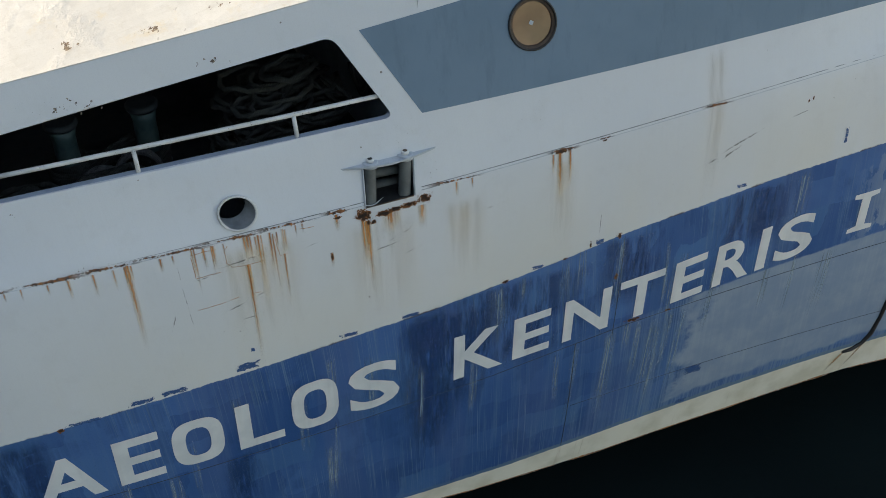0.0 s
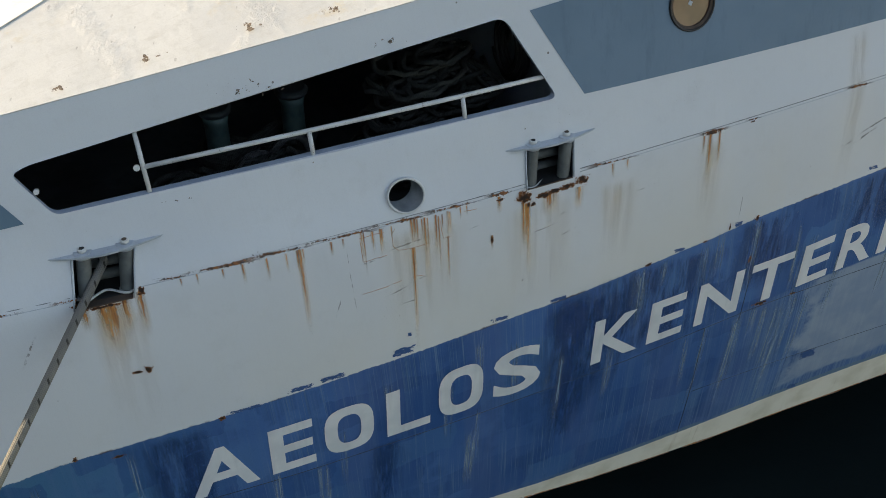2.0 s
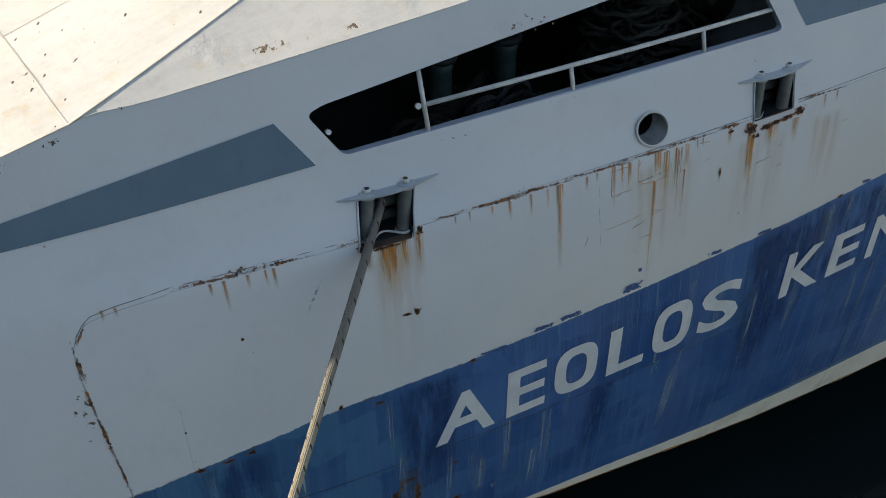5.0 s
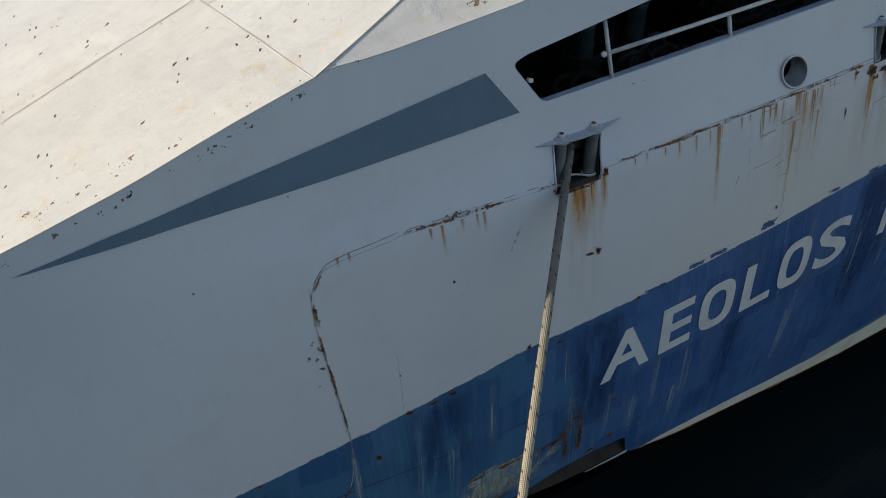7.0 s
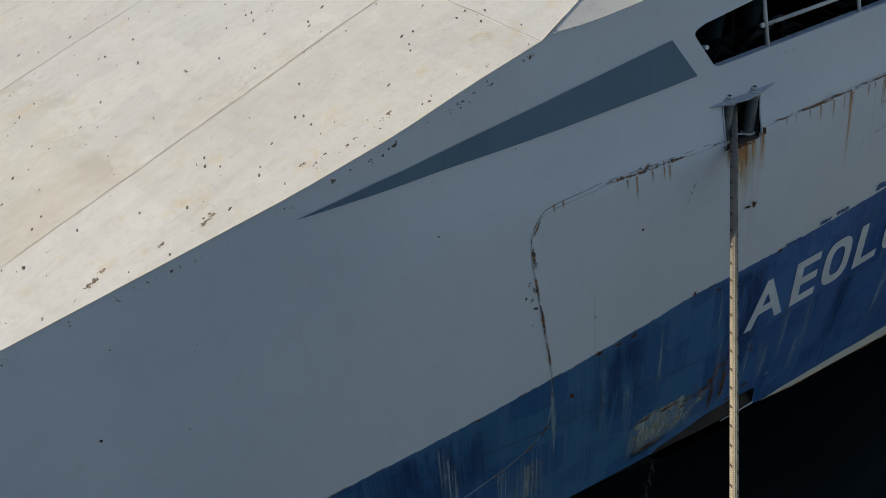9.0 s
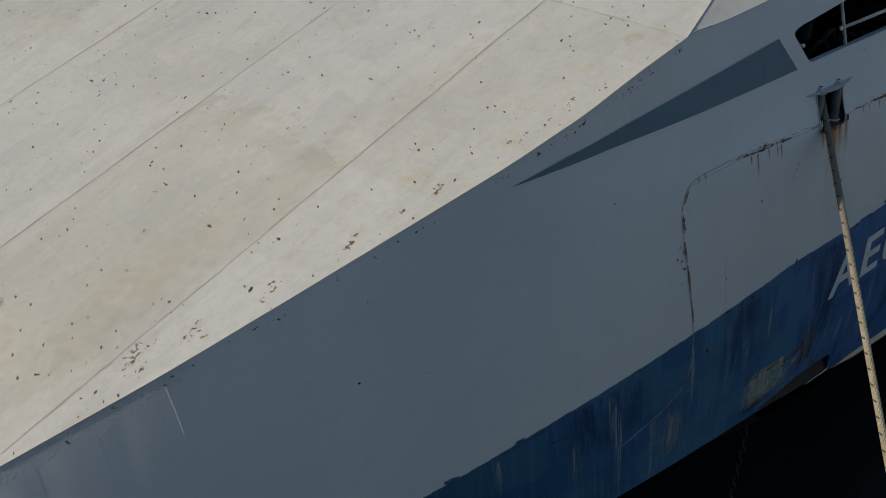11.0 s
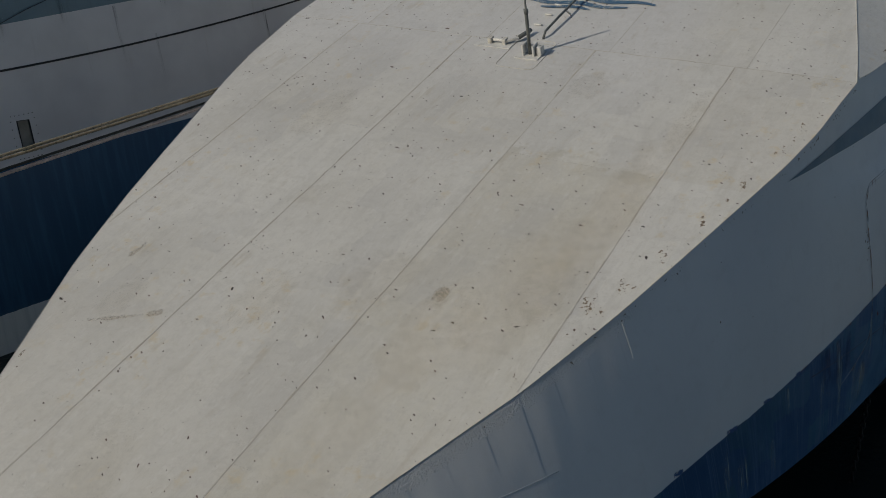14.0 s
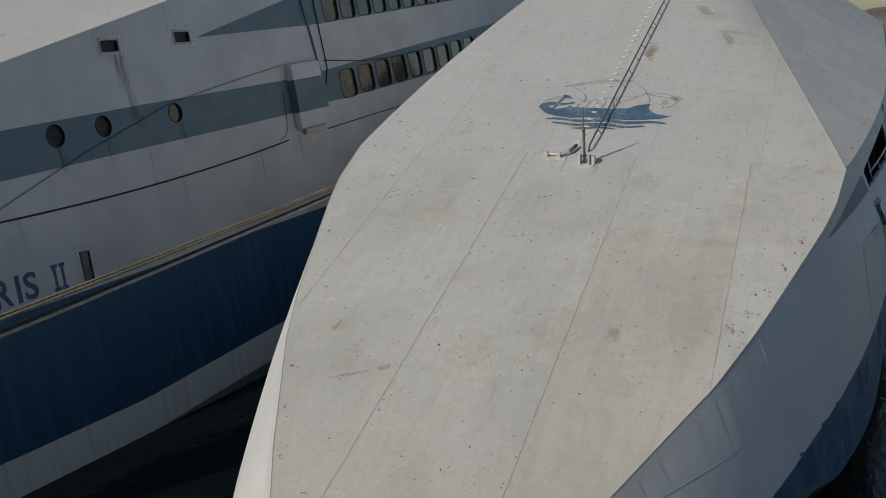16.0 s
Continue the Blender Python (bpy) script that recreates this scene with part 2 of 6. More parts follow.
def deck_paint(name, spots, plates, blisters=0.015):
    """Warm off-white deck paint, walked on, stained and pitted."""
    k = Kit(name)
    broad, mid, fine = k.noise(0.28, 4), k.noise(1.3, 5, 0.6), k.noise(18, 4)
    drag = k.noise(1.0, 5, 0.6, k.scaled(0.5, 3.5, 1.0))
    c = k.mix(k.ramp(broad, 0.38, 0.66), (0.680, 0.671, 0.637), (0.618, 0.608, 0.573))
    c = k.mix(k.ramp(drag, 0.48, 0.75, 0.0, 0.36), c, (0.48, 0.47, 0.44))
    c = k.mix(k.ramp(mid, 0.55, 0.8, 0.0, 0.22), c, (0.45, 0.42, 0.35))
    c = k.mix(k.ramp(k.rand(), 0.0, 1.0, 0.0, plates), c, (0.43, 0.385, 0.30))
    tile = k.add("ShaderNodeTexBrick")
    for key, v in (("Scale", 1.0), ("Brick Width", 1.15), ("Row Height", 0.62), ("Mortar Size", 0.0), ("Bias", 0.0)):
        tile.inputs[key].default_value = v
    tile.inputs["Color1"].default_value, tile.inputs["Color2"].default_value = (0, 0, 0, 1), (1, 1, 1, 1)
    warped = k.add("ShaderNodeVectorMath")
    warped.operation = "MULTIPLY_ADD"
    bent = k.add("ShaderNodeTexNoise")
    bent.inputs["Scale"].default_value = 2.4
    bent.inputs["Detail"].default_value = 4
    k.put(k.at, bent.inputs["Vector"])
    k.put(bent.outputs["Color"], warped.inputs[0])
    warped.inputs[1].default_value = (0.5, 0.35, 0.0)
    k.put(k.at, warped.inputs[2])
    k.put(warped.outputs[0], tile.inputs["Vector"])
    tone = k.xyz(tile.outputs["Color"])[0]
    c = k.mix(k.math("MULTIPLY", k.ramp(tone, 0.2, 1.0), k.ramp(broad, 0.35, 0.6, 0.14, 0.42)), c, (0.505, 0.50, 0.49))
    # cooler tone up the deck; an ochre stain over one row of plates, with a ragged tide line across it
    x, y, z = k.xyz()
    cool_tone = k.math("MULTIPLY", k.ramp(k.math("ADD", x, k.math("MULTIPLY", mid, 2.0)), -2.5, 1.5, 0.0, 0.5), k.ramp(y, -3.4, -2.0))
    c = k.mix(cool_tone, c, (0.635, 0.642, 0.665))
    row = k.math("MULTIPLY", k.ramp(y, -3.73, -3.71), k.ramp(y, -1.15, -1.17))
    ragged = k.math("ADD", x, k.math("MULTIPLY", k.math("SUBTRACT", k.noise(0.85, 5, 0.6), 0.5), 2.6))
    tide = k.math("MULTIPLY", row, k.ramp(ragged, -3.20, -3.45))
    c = k.mix(k.math("MULTIPLY", tide, k.ramp(mid, 0.3, 0.7, plates * 1.1, plates * 2.1)), c, (0.56, 0.525, 0.42))
    rim = k.math("MULTIPLY", k.math("MULTIPLY", row, k.ramp(ragged, -3.22, -3.34)), k.ramp(ragged, -3.95, -3.45))
    c = k.mix(k.math("MULTIPLY", rim, k.ramp(k.noise(2.2, 4, 0.6), 0.46, 0.54, 0.0, plates * 2.4)), c, (0.42, 0.385, 0.30))
    c = k.mix(k.math("MULTIPLY", k.ramp(x, -7.0, -12.0, 0.0, plates * 2.2), k.ramp(k.noise(0.6, 4), 0.35, 0.6, 0.4, 1.0)), c, (0.56, 0.52, 0.43))
    c = k.mix(k.ramp(k.noise(70, 4, 0.75), 0.42, 0.78, 0.0, 0.20), c, (0.36, 0.345, 0.32))
    c = k.mix(k.ramp(k.noise(9.0, 5, 0.75), 0.48, 0.66, 0.0, 0.20), c, (0.43, 0.41, 0.37))
    c = k.mix(k.ramp(k.noise(3.5, 6, 0.78), 0.50, 0.64, 0.0, 0.20), c, (0.46, 0.45, 0.43))
    c = k.mix(k.ramp(k.noise(5.0, 6, 0.78, k.scaled(0.6, 1.6, 1.0)), 0.55, 0.63, 0.0, 0.22), c, (0.74, 0.735, 0.72))
    c = k.mix(k.ramp(k.noise(1.0, 5, 0.7, k.scaled(2.5, 30, 6)), 0.52, 0.74, 0.0, 0.22), c, (0.42, 0.39, 0.33))
    smear = k.math("MULTIPLY", k.ramp(k.noise(1.0, 4, 0.6, k.scaled(0.9, 5.0, 2)), 0.55, 0.68), k.ramp(k.noise(0.8, 4, 0.6), 0.48, 0.64, 0.0, 0.34))
    c = k.mix(smear, c, (0.42, 0.375, 0.30))
    spot = 0.0
    for scale, most, keep in ((1.7, 0.062, 0.64), (3.0, 0.088, 0.52), (5.5, 0.120, 0.62), (12.0, 0.175, 0.66)):
        turned = k.add("ShaderNodeVectorRotate")
        turned.rotation_type = "Z_AXIS"
        turned.inputs["Angle"].default_value = 0.5 + 0.4 * scale
        k.put(k.at, turned.inputs["Vector"])
        space = k.scaled(0.50, 1.15, 0.8, turned.outputs[0])
        d = k.math("ADD", k.cells(scale, space), k.math("MULTIPLY", k.math("SUBTRACT", k.noise(40, 3, 0.75), 0.5), 0.085 * scale ** 0.5))
        pick = k.xyz(k.cells(scale, space, "Color"))
        size = k.math("MULTIPLY", k.math("ADD", 0.42, k.math("MULTIPLY", k.math("POWER", pick[0], 2.0), 0.6)), most)
        one = k.math("MULTIPLY", k.ramp(k.math("SUBTRACT", d, size), -0.004, 0.003, 1.0, 0.0), k.ramp(pick[1], keep, keep + 0.04))
        c = k.mix(k.math("MULTIPLY", one, spots), c, k.mix(pick[2], (0.020, 0.016, 0.016), (0.10, 0.055, 0.04)))
        spot = k.math("ADD", spot, one)
    scrape = k.math("MULTIPLY", k.ramp(k.noise(1.0, 3, 0.6, k.scaled(3.0, 26, 5)), 0.70, 0.73), k.ramp(k.noise(0.9, 3), 0.52, 0.66, 0.0, 0.55))
    c = k.mix(scrape, c, (0.14, 0.11, 0.085))
    yellow = k.math("MULTIPLY", k.ramp(k.noise(3.2, 5, 0.7), 0.54, 0.70), k.ramp(k.noise(0.45, 3), 0.48, 0.64, 0.0, 0.5))
    c = k.mix(yellow, c, (0.60, 0.49, 0.30))
    blister = k.math("MULTIPLY", k.noise(34, 4, 0.7), k.ramp(k.noise(1.1, 4), 0.52, 0.64))
    # plating quilted over the beams and stringers below
    beam = k.ramp(k.math("ABSOLUTE", k.math("SUBTRACT", k.math("FRACT", k.math("ADD", k.math("DIVIDE", x, 0.66), k.math("MULTIPLY", mid, 0.10))), 0.5)), 0.36, 0.5)
    stringer = k.ramp(k.math("ABSOLUTE", k.math("SUBTRACT", k.math("FRACT", k.math("ADD", k.math("DIVIDE", y, 0.43), k.math("MULTIPLY", mid, 0.12))), 0.5)), 0.34, 0.5)
    quilt = k.math("MULTIPLY", k.math("MAXIMUM", beam, stringer), k.ramp(k.noise(0.9, 4, 0.6), 0.46, 0.60, 0.0, 1.0))
    # Ridges slightly paler: sun catching the quilting, put into the colour.
    c = k.mix(k.math("MULTIPLY", quilt, 0.06), c, (0.74, 0.735, 0.72))
    dents = k.bump(blister, blisters, 0.3, k.bump(k.math("ADD", k.math("MULTIPLY", k.noise(2.4, 3, 0.5), 0.8), k.math("MULTIPLY", quilt, 0.35)), 0.013, 0.4, k.bump(k.noise(0.7, 3), 0.05, 0.3)))
    return k.done(c, k.ramp(mid, 0.3, 0.8, 0.5, 0.75), 0.0, k.bump(k.math("ADD", fine, k.math("MULTIPLY", spot, -2.0)), 0.004, 0.4, dents))


def plain_paint(name, a, b, rough=0.5, scale=2.0, dirt=0.0, metal=0.0, spec=None):
    k = Kit(name)
    c = k.mix(k.ramp(k.noise(scale, 4), 0.35, 0.68), a, b)
    c = k.mix(k.ramp(k.noise(1.0, 5, 0.6, k.scaled(7, 7, 0.5)), 0.5, 0.75, 0.0, 0.3), c, tuple(0.62 * v for v in b))
    if dirt:
        c = k.mix(k.ramp(k.noise(scale * 9, 4, 0.7), 0.60, 0.68, 0.0, dirt), c, (0.16, 0.10, 0.06))
    return k.done(c, k.ramp(k.noise(scale * 3, 3), 0.3, 0.7, rough - 0.07, rough + 0.1), metal, k.bump(k.noise(scale * 12, 3), 0.003, 0.4), spec=spec)


def worn_paint(name, a, b, under):
    """Old paint rubbed through to what lies under it."""
    k = Kit(name)
    c = k.mix(k.ramp(k.noise(2.2, 4), 0.35, 0.68), a, b)
    c = k.mix(k.ramp(k.noise(1.0, 4, 0.7, k.scaled(3, 22, 6)), 0.45, 0.75, 0.0, 0.22), c, under)
    rubbed = k.ramp(k.math("ADD", k.noise(24, 4, 0.75), k.math("MULTIPLY", k.noise(1.6, 3), 0.4)), 0.80, 0.84)
    c = k.mix(rubbed, c, under)
    return k.done(c, 0.65, 0.0, k.bump(k.noise(40, 3), 0.003, 0.4))


def decal(name, kind):
    """A thin coat whose outline is torn by noise: rust runs, rust scabs, chips, scuffs, chalk runs."""
    k = Kit(name)
    uv = k.add("ShaderNodeUVMap").outputs[0]
    u, v, _ = k.xyz(uv)
    off = k.add("ShaderNodeCombineXYZ")
    k.put(k.math("MULTIPLY", k.rand(), 57.0), off.inputs[0])
    k.put(k.math("MULTIPLY", k.rand(), 31.0), off.inputs[1])
    place = k.shifted(k.at, off.outputs[0])
    side = k.ramp(k.math("ABSOLUTE", k.math("SUBTRACT", u, 0.5)), 0.12, 0.5, 1.0, 0.0)
    if kind == "run":
        streak = k.noise(1.0, 4, 0.7, k.scaled(75, 14, 0.7, place))
        wobble = k.math("MULTIPLY", k.math("SUBTRACT", k.noise(1.0, 3, 0.6, k.scaled(3, 3, 7, place)), 0.5), 0.35)
        off_axis = k.math("ABSOLUTE", k.math("ADD", k.math("SUBTRACT", u, 0.5), wobble))
        fade = k.ramp(v, 0.0, 0.95, 0.0, 1.0)
        core = k.math("MULTIPLY", k.math("MULTIPLY", k.ramp(off_axis, 0.05, 0.26, 1.0, 0.0), fade), k.ramp(streak, 0.30, 0.56, 0.30, 1.0))
        halo = k.math("MULTIPLY", k.math("MULTIPLY", side, k.ramp(v, 0.0, 0.8)), k.ramp(streak, 0.30, 0.70, 0.25, 0.6))
        c = k.mix(core, RUST_PALE, RUST)
        c = k.mix(k.math("MULTIPLY", k.ramp(streak, 0.46, 0.62), k.ramp(v, 0.25, 1.0)), c, (0.17, 0.052, 0.012))
        return k.done(c, 0.8, alpha=k.math("MULTIPLY", k.math("MAXIMUM", core, halo), 0.95))
    if kind == "wash":
        streak = k.noise(1.0, 5, 0.6, k.scaled(11, 5, 0.5, place))
        amount = k.math("MULTIPLY", k.math("MULTIPLY", side, k.ramp(v, 0.0, 0.9)), k.ramp(streak, 0.25, 0.85))
        amount = k.math("MULTIPLY", amount, k.ramp(v, 1.0, 0.88))
        return k.done((0.66, 0.40, 0.11), 0.8, alpha=k.math("MULTIPLY", amount, 0.34))
    if kind == "grime":
        streak = k.noise(1.0, 5, 0.65, k.scaled(22, 6, 0.5, place))
        amount = k.math("MULTIPLY", k.math("MULTIPLY", side, k.ramp(v, 0.0, 0.7)), k.ramp(streak, 0.38, 0.68))
        return k.done((0.085, 0.075, 0.065), 0.8, alpha=k.math("MULTIPLY", amount, 0.5))
    if kind == "navy":
        n = k.noise(1.0, 5, 0.65, k.scaled(7, 3, 1.1, place))
        ends = k.math("MULTIPLY", k.ramp(v, 0.0, 0.35), k.ramp(v, 0.9, 1.0, 1.0, 0.0))
        amount = k.math("MULTIPLY", k.math("MULTIPLY", side, ends), k.ramp(n, 0.36, 0.60))
        return k.done((0.010, 0.050, 0.16), 0.5, alpha=k.math("MULTIPLY", amount, 0.62))
    if kind == "chalk":
        streak = k.noise(1.0, 5, 0.65, k.scaled(52, 8, 0.7, place))
        ends = k.math("MULTIPLY", k.ramp(v, 0.0, 0.5), k.ramp(v, 0.85, 1.0, 1.0, 0.0))
        amount = k.math("MULTIPLY", k.math("MULTIPLY", side, ends), k.ramp(streak, 0.46, 0.62))
        return k.done((0.30, 0.39, 0.43), 0.75, alpha=k.math("MULTIPLY", amount, 0.66))
    if kind == "bare":
        streak = k.noise(1.0, 5, 0.7, k.scaled(24, 8, 3.5, place))
        blot = k.noise(6.0, 5, 0.7, place)
        fringe = k.math("MULTIPLY", k.math("SUBTRACT", k.noise(5.0, 4, 0.65, place), 0.5), 1.0)
        amount = k.math("MULTIPLY", k.ramp(k.math("ADD", u, fringe), 0.10, 0.16), k.ramp(k.math("ADD", u, k.math("MULTIPLY", fringe, 2.0)), 0.98, 0.45))
        amount = k.math("MULTIPLY", amount, k.math("MULTIPLY", k.ramp(k.math("ADD", v, k.math("MULTIPLY", fringe, 0.5)), 0.98, 0.92), k.ramp(v, 0.0, 0.45)))
        c = k.mix(k.ramp(streak, 0.42, 0.60), (0.16, 0.25, 0.29), (0.36, 0.40, 0.36))
        c = k.mix(k.ramp(blot, 0.50, 0.62), c, (0.30, 0.21, 0.09))
        c = k.mix(k.ramp(blot, 0.63, 0.68), c, (0.06, 0.035, 0.02))
        return k.done(c, 0.85, alpha=k.math("MULTIPLY", amount, k.ramp(streak, 0.30, 0.5, 0.35, 0.95)), normal=k.bump(blot, 0.01, 0.6))
    ring = k.add("ShaderNodeVectorMath")
    ring.operation = "DISTANCE"
    k.put(uv, ring.inputs[0])
    ring.inputs[1].default_value = (0.5, 0.5, 0)
    r = ring.outputs["Value"]
    if kind == "scab":
        n = k.noise(26, 5, 0.75, place)
        amount = k.ramp(k.math("ADD", r, k.math("MULTIPLY", k.math("SUBTRACT", n, 0.5), 1.15)), 0.27, 0.31, 1.0, 0.0)
        inner = k.ramp(k.math("ADD", r, k.math("MULTIPLY", k.math("SUBTRACT", n, 0.5), 1.15)), 0.17, 0.27, 1.0, 0.0)
        c = k.mix(k.ramp(k.noise(30, 4, 0.7, place), 0.35, 0.65), (0.012, 0.008, 0.006), (0.040, 0.017, 0.009))
        c = k.mix(inner, (0.26, 0.090, 0.02), c)
        return k.done(c, 0.9, alpha=amount, normal=k.bump(k.noise(40, 4, 0.7, place), 0.01, 0.8))
    if kind == "edge":
        n = k.math("ADD", k.math("MULTIPLY", k.noise(34, 4, 0.7, place), 0.6), k.math("MULTIPLY", k.noise(4.5, 3, 0.6, place), 0.45))
        amount = k.ramp(k.math("ADD", k.math("ABSOLUTE", k.math("SUBTRACT", v, 0.5)), k.math("MULTIPLY", n, -1.5)), -0.70, -0.66, 1.0, 0.0)
        amount = k.math("MULTIPLY", amount, side)
        c = k.mix(k.ramp(k.noise(22, 4, 0.7, place), 0.4, 0.62), (0.040, 0.024, 0.018), (0.34, 0.12, 0.03))
        return k.done(c, 0.9, alpha=k.math("MULTIPLY", amount, 0.9))
    if kind == "chips":
        n = k.noise(20, 4, 0.6, place)
        far = k.ramp(r, 0.1, 0.5, 0.0, 0.16)
        amount = k.ramp(k.math("SUBTRACT", n, far), 0.585, 0.60)
        return k.done(k.mix(k.ramp(k.noise(50, 2, 0.5, place), 0.4, 0.6), (0.06, 0.05, 0.05), (0.22, 0.16, 0.11)), 0.85, alpha=amount)
    if kind == "crust":
        n = k.noise(17, 5, 0.65, place)
        far = k.ramp(r, 0.10, 0.5, 0.0, 0.20)
        amount = k.ramp(k.math("SUBTRACT", n, far), 0.53, 0.545)
        return k.done(k.mix(k.ramp(k.noise(35, 3, 0.6, place), 0.35, 0.65), (0.09, 0.065, 0.05), (0.27, 0.21, 0.15)), 0.85, alpha=amount, normal=k.bump(k.noise(50, 3, 0.6, place), 0.01, 0.7))
    if kind == "scuff":
        n = k.noise(1.0, 5, 0.75, k.scaled(13, 6, 13, place))
        brush = k.noise(1.0, 4, 0.7, k.scaled(14, 8, 60, place))
        out = k.math("MAXIMUM", k.math("ABSOLUTE", k.math("SUBTRACT", u, 0.5)), k.math("ABSOLUTE", k.math("SUBTRACT", v, 0.5)))
        amount = k.ramp(k.math("ADD", out, k.math("MULTIPLY", k.math("SUBTRACT", n, 0.5), 1.1)), 0.36, 0.40, 1.0, 0.0)
        amount = k.math("MULTIPLY", amount, k.ramp(brush, 0.36, 0.46, 0.15, 1.0))
        return k.done((0.02, 0.085, 0.235), 0.6, alpha=k.math("MULTIPLY", amount, 0.95))
    if kind == "scratch":
        n = k.noise(1.0, 3, 0.6, k.scaled(14, 6, 14, place))
        thin = k.ramp(k.math("ABSOLUTE", k.math("SUBTRACT", v, k.math("ADD", 0.35, k.math("MULTIPLY", n, 0.3)))), 0.03, 0.10, 1.0, 0.0)
        amount = k.math("MULTIPLY", k.math("MULTIPLY", thin, side), k.ramp(k.noise(1.0, 3, 0.6, k.scaled(9, 9, 9, place)), 0.42, 0.55))
        return k.done((0.14, 0.11, 0.10), 0.8, alpha=k.math("MULTIPLY", amount, 0.6))
    if kind == "oil":
        n = k.math("ADD", k.math("MULTIPLY", k.noise(4.0, 5, 0.7, place), 0.7), k.math("MULTIPLY", k.noise(1.0, 4, 0.7, k.scaled(4, 26, 8, place)), 0.3))
        amount = k.ramp(k.math("ADD", r, k.math("MULTIPLY", k.math("SUBTRACT", n, 0.5), 1.5)), 0.20, 0.46, 1.0, 0.0)
        amount = k.math("MULTIPLY", amount, k.ramp(k.noise(30, 3, 0.7, place), 0.35, 0.65, 0.35, 1.0))
        return k.done((0.22, 0.175, 0.125), 0.7, alpha=k.math("MULTIPLY", amount, 0.5))
    # stain: a broad, soft, brownish tide mark
    n = k.noise(2.2, 5, 0.65, place)
    amount = k.ramp(k.math("ADD", r, k.math("MULTIPLY", k.math("SUBTRACT", n, 0.5), 0.5)), 0.28, 0.46, 1.0, 0.0)
    amount = k.math("MULTIPLY", amount, k.ramp(k.noise(7, 4, 0.6, place), 0.3, 0.75, 0.35, 1.0))
    return k.done((0.36, 0.31, 0.235) if kind == "stain" else (0.50, 0.395, 0.26), 0.8, alpha=k.math("MULTIPLY", amount, 0.11 if kind == "stain" else 0.12))


def rope_fibre(name, a, b, dash):
    """Braided rope: the strands run round the line, with dark tucks here and there."""
    k = Kit(name)
    uv = k.add("ShaderNodeUVMap").outputs[0]
    u, v, _ = k.xyz(uv)
    p = k.math("MULTIPLY", k.math("ADD", k.math("MULTIPLY", u, 8.0), k.math("MULTIPLY", v, 30.0)), 6.2832)
    q = k.math("MULTIPLY", k.math("SUBTRACT", k.math("MULTIPLY", u, 8.0), k.math("MULTIPLY", v, 30.0)), 6.2832)
    weave = k.math("MULTIPLY", k.math("SINE", p), k.math("SINE", q))
    c = k.mix(k.ramp(k.noise(3.0, 4), 0.35, 0.65), a, b)
    c = k.mix(k.ramp(weave, -1.0, 0.4, 0.6, 0.0), c, tuple(0.45 * w for w in b))
    # Grey near the fairlead: chafe dirt plus the hull's shade put into the colour.
    c = k.mix(k.ramp(k.math("ADD", v, k.math("MULTIPLY", k.noise(2.5, 3), 1.2)), 1.4, 5.0, 0.82, 0.0), c, (0.135, 0.135, 0.135))
    lane = k.math("FLOOR", k.math("MULTIPLY", u, 3.0))
    across = k.math("SUBTRACT", k.math("FRACT", k.math("MULTIPLY", u, 3.0)), 0.5)
    along = k.math("FRACT", k.math("ADD", k.math("ADD", k.math("MULTIPLY", v, 5.2), k.math("MULTIPLY", lane, 0.37)), k.math("MULTIPLY", across, 0.42)))
    tuck = k.math("MULTIPLY", k.ramp(k.math("ABSOLUTE", k.math("SUBTRACT", along, 0.5)), 0.05, 0.09, 1.0, 0.0), k.ramp(k.math("ABSOLUTE", across), 0.20, 0.27, 1.0, 0.0))
    c = k.mix(k.math("MULTIPLY", tuck, dash), c, (0.03, 0.025, 0.02))
    return k.done(c, 0.9, 0.0, k.bump(k.math("ADD", weave, k.noise(120, 2)), 0.01, 0.5))


HULL, DECK, SHOULDER = hull_paint(), deck_paint("deck_paint", 0.95, 0.13), deck_paint("shoulder_paint", 0.25, 0.0, 0.05)
STRIPE = plain_paint("stripe_paint", (0.148, 0.225, 0.292), (0.128, 0.200, 0.262), 0.5, 1.2, spec=0.15)
STRIPE_AFT = plain_paint("aft_stripe_paint", (0.152, 0.228, 0.305), (0.132, 0.205, 0.278), 0.45, 1.2, spec=0.2)
LETTER = plain_paint("letter_paint", (0.70, 0.71, 0.71), (0.60, 0.62, 0.63), 0.5, 3.0)
WHITE = plain_paint("fitting_paint", (0.68, 0.68, 0.66), (0.55, 0.55, 0.53), 0.5, 4.0, 0.6)
EMBLEM = worn_paint("emblem_paint", (0.05, 0.125, 0.225), (0.085, 0.17, 0.27), (0.58, 0.56, 0.50))
OUTLINE = plain_paint("outline_paint", (0.12, 0.15, 0.19), (0.20, 0.23, 0.26), 0.6, 5.0)
GALV = plain_paint("galvanised_steel", (0.15, 0.165, 0.165), (0.095, 0.105, 0.105), 0.55, 5.0, 0.15, 0.15)
SEAM_DARK = plain_paint("seam_line", (0.03, 0.045, 0.075), (0.02, 0.03, 0.05), 0.7, 6.0)
CONCRETE = plain_paint("quay_concrete", (0.58, 0.545, 0.48), (0.50, 0.465, 0.40), 0.85, 0.6, 0.2)
SCRUB = plain_paint("hill_scrub", (0.075, 0.08, 0.045), (0.13, 0.115, 0.08), 0.95, 0.06)
ROCK = plain_paint("shore_rock", (0.26, 0.20, 0.15), (0.15, 0.12, 0.09), 0.95, 0.05, 0.4)
LOCKER_GREY = plain_paint("bay_bulkhead_paint", (0.42, 0.46, 0.47), (0.33, 0.37, 0.38), 0.5, 2.0, 0.3)
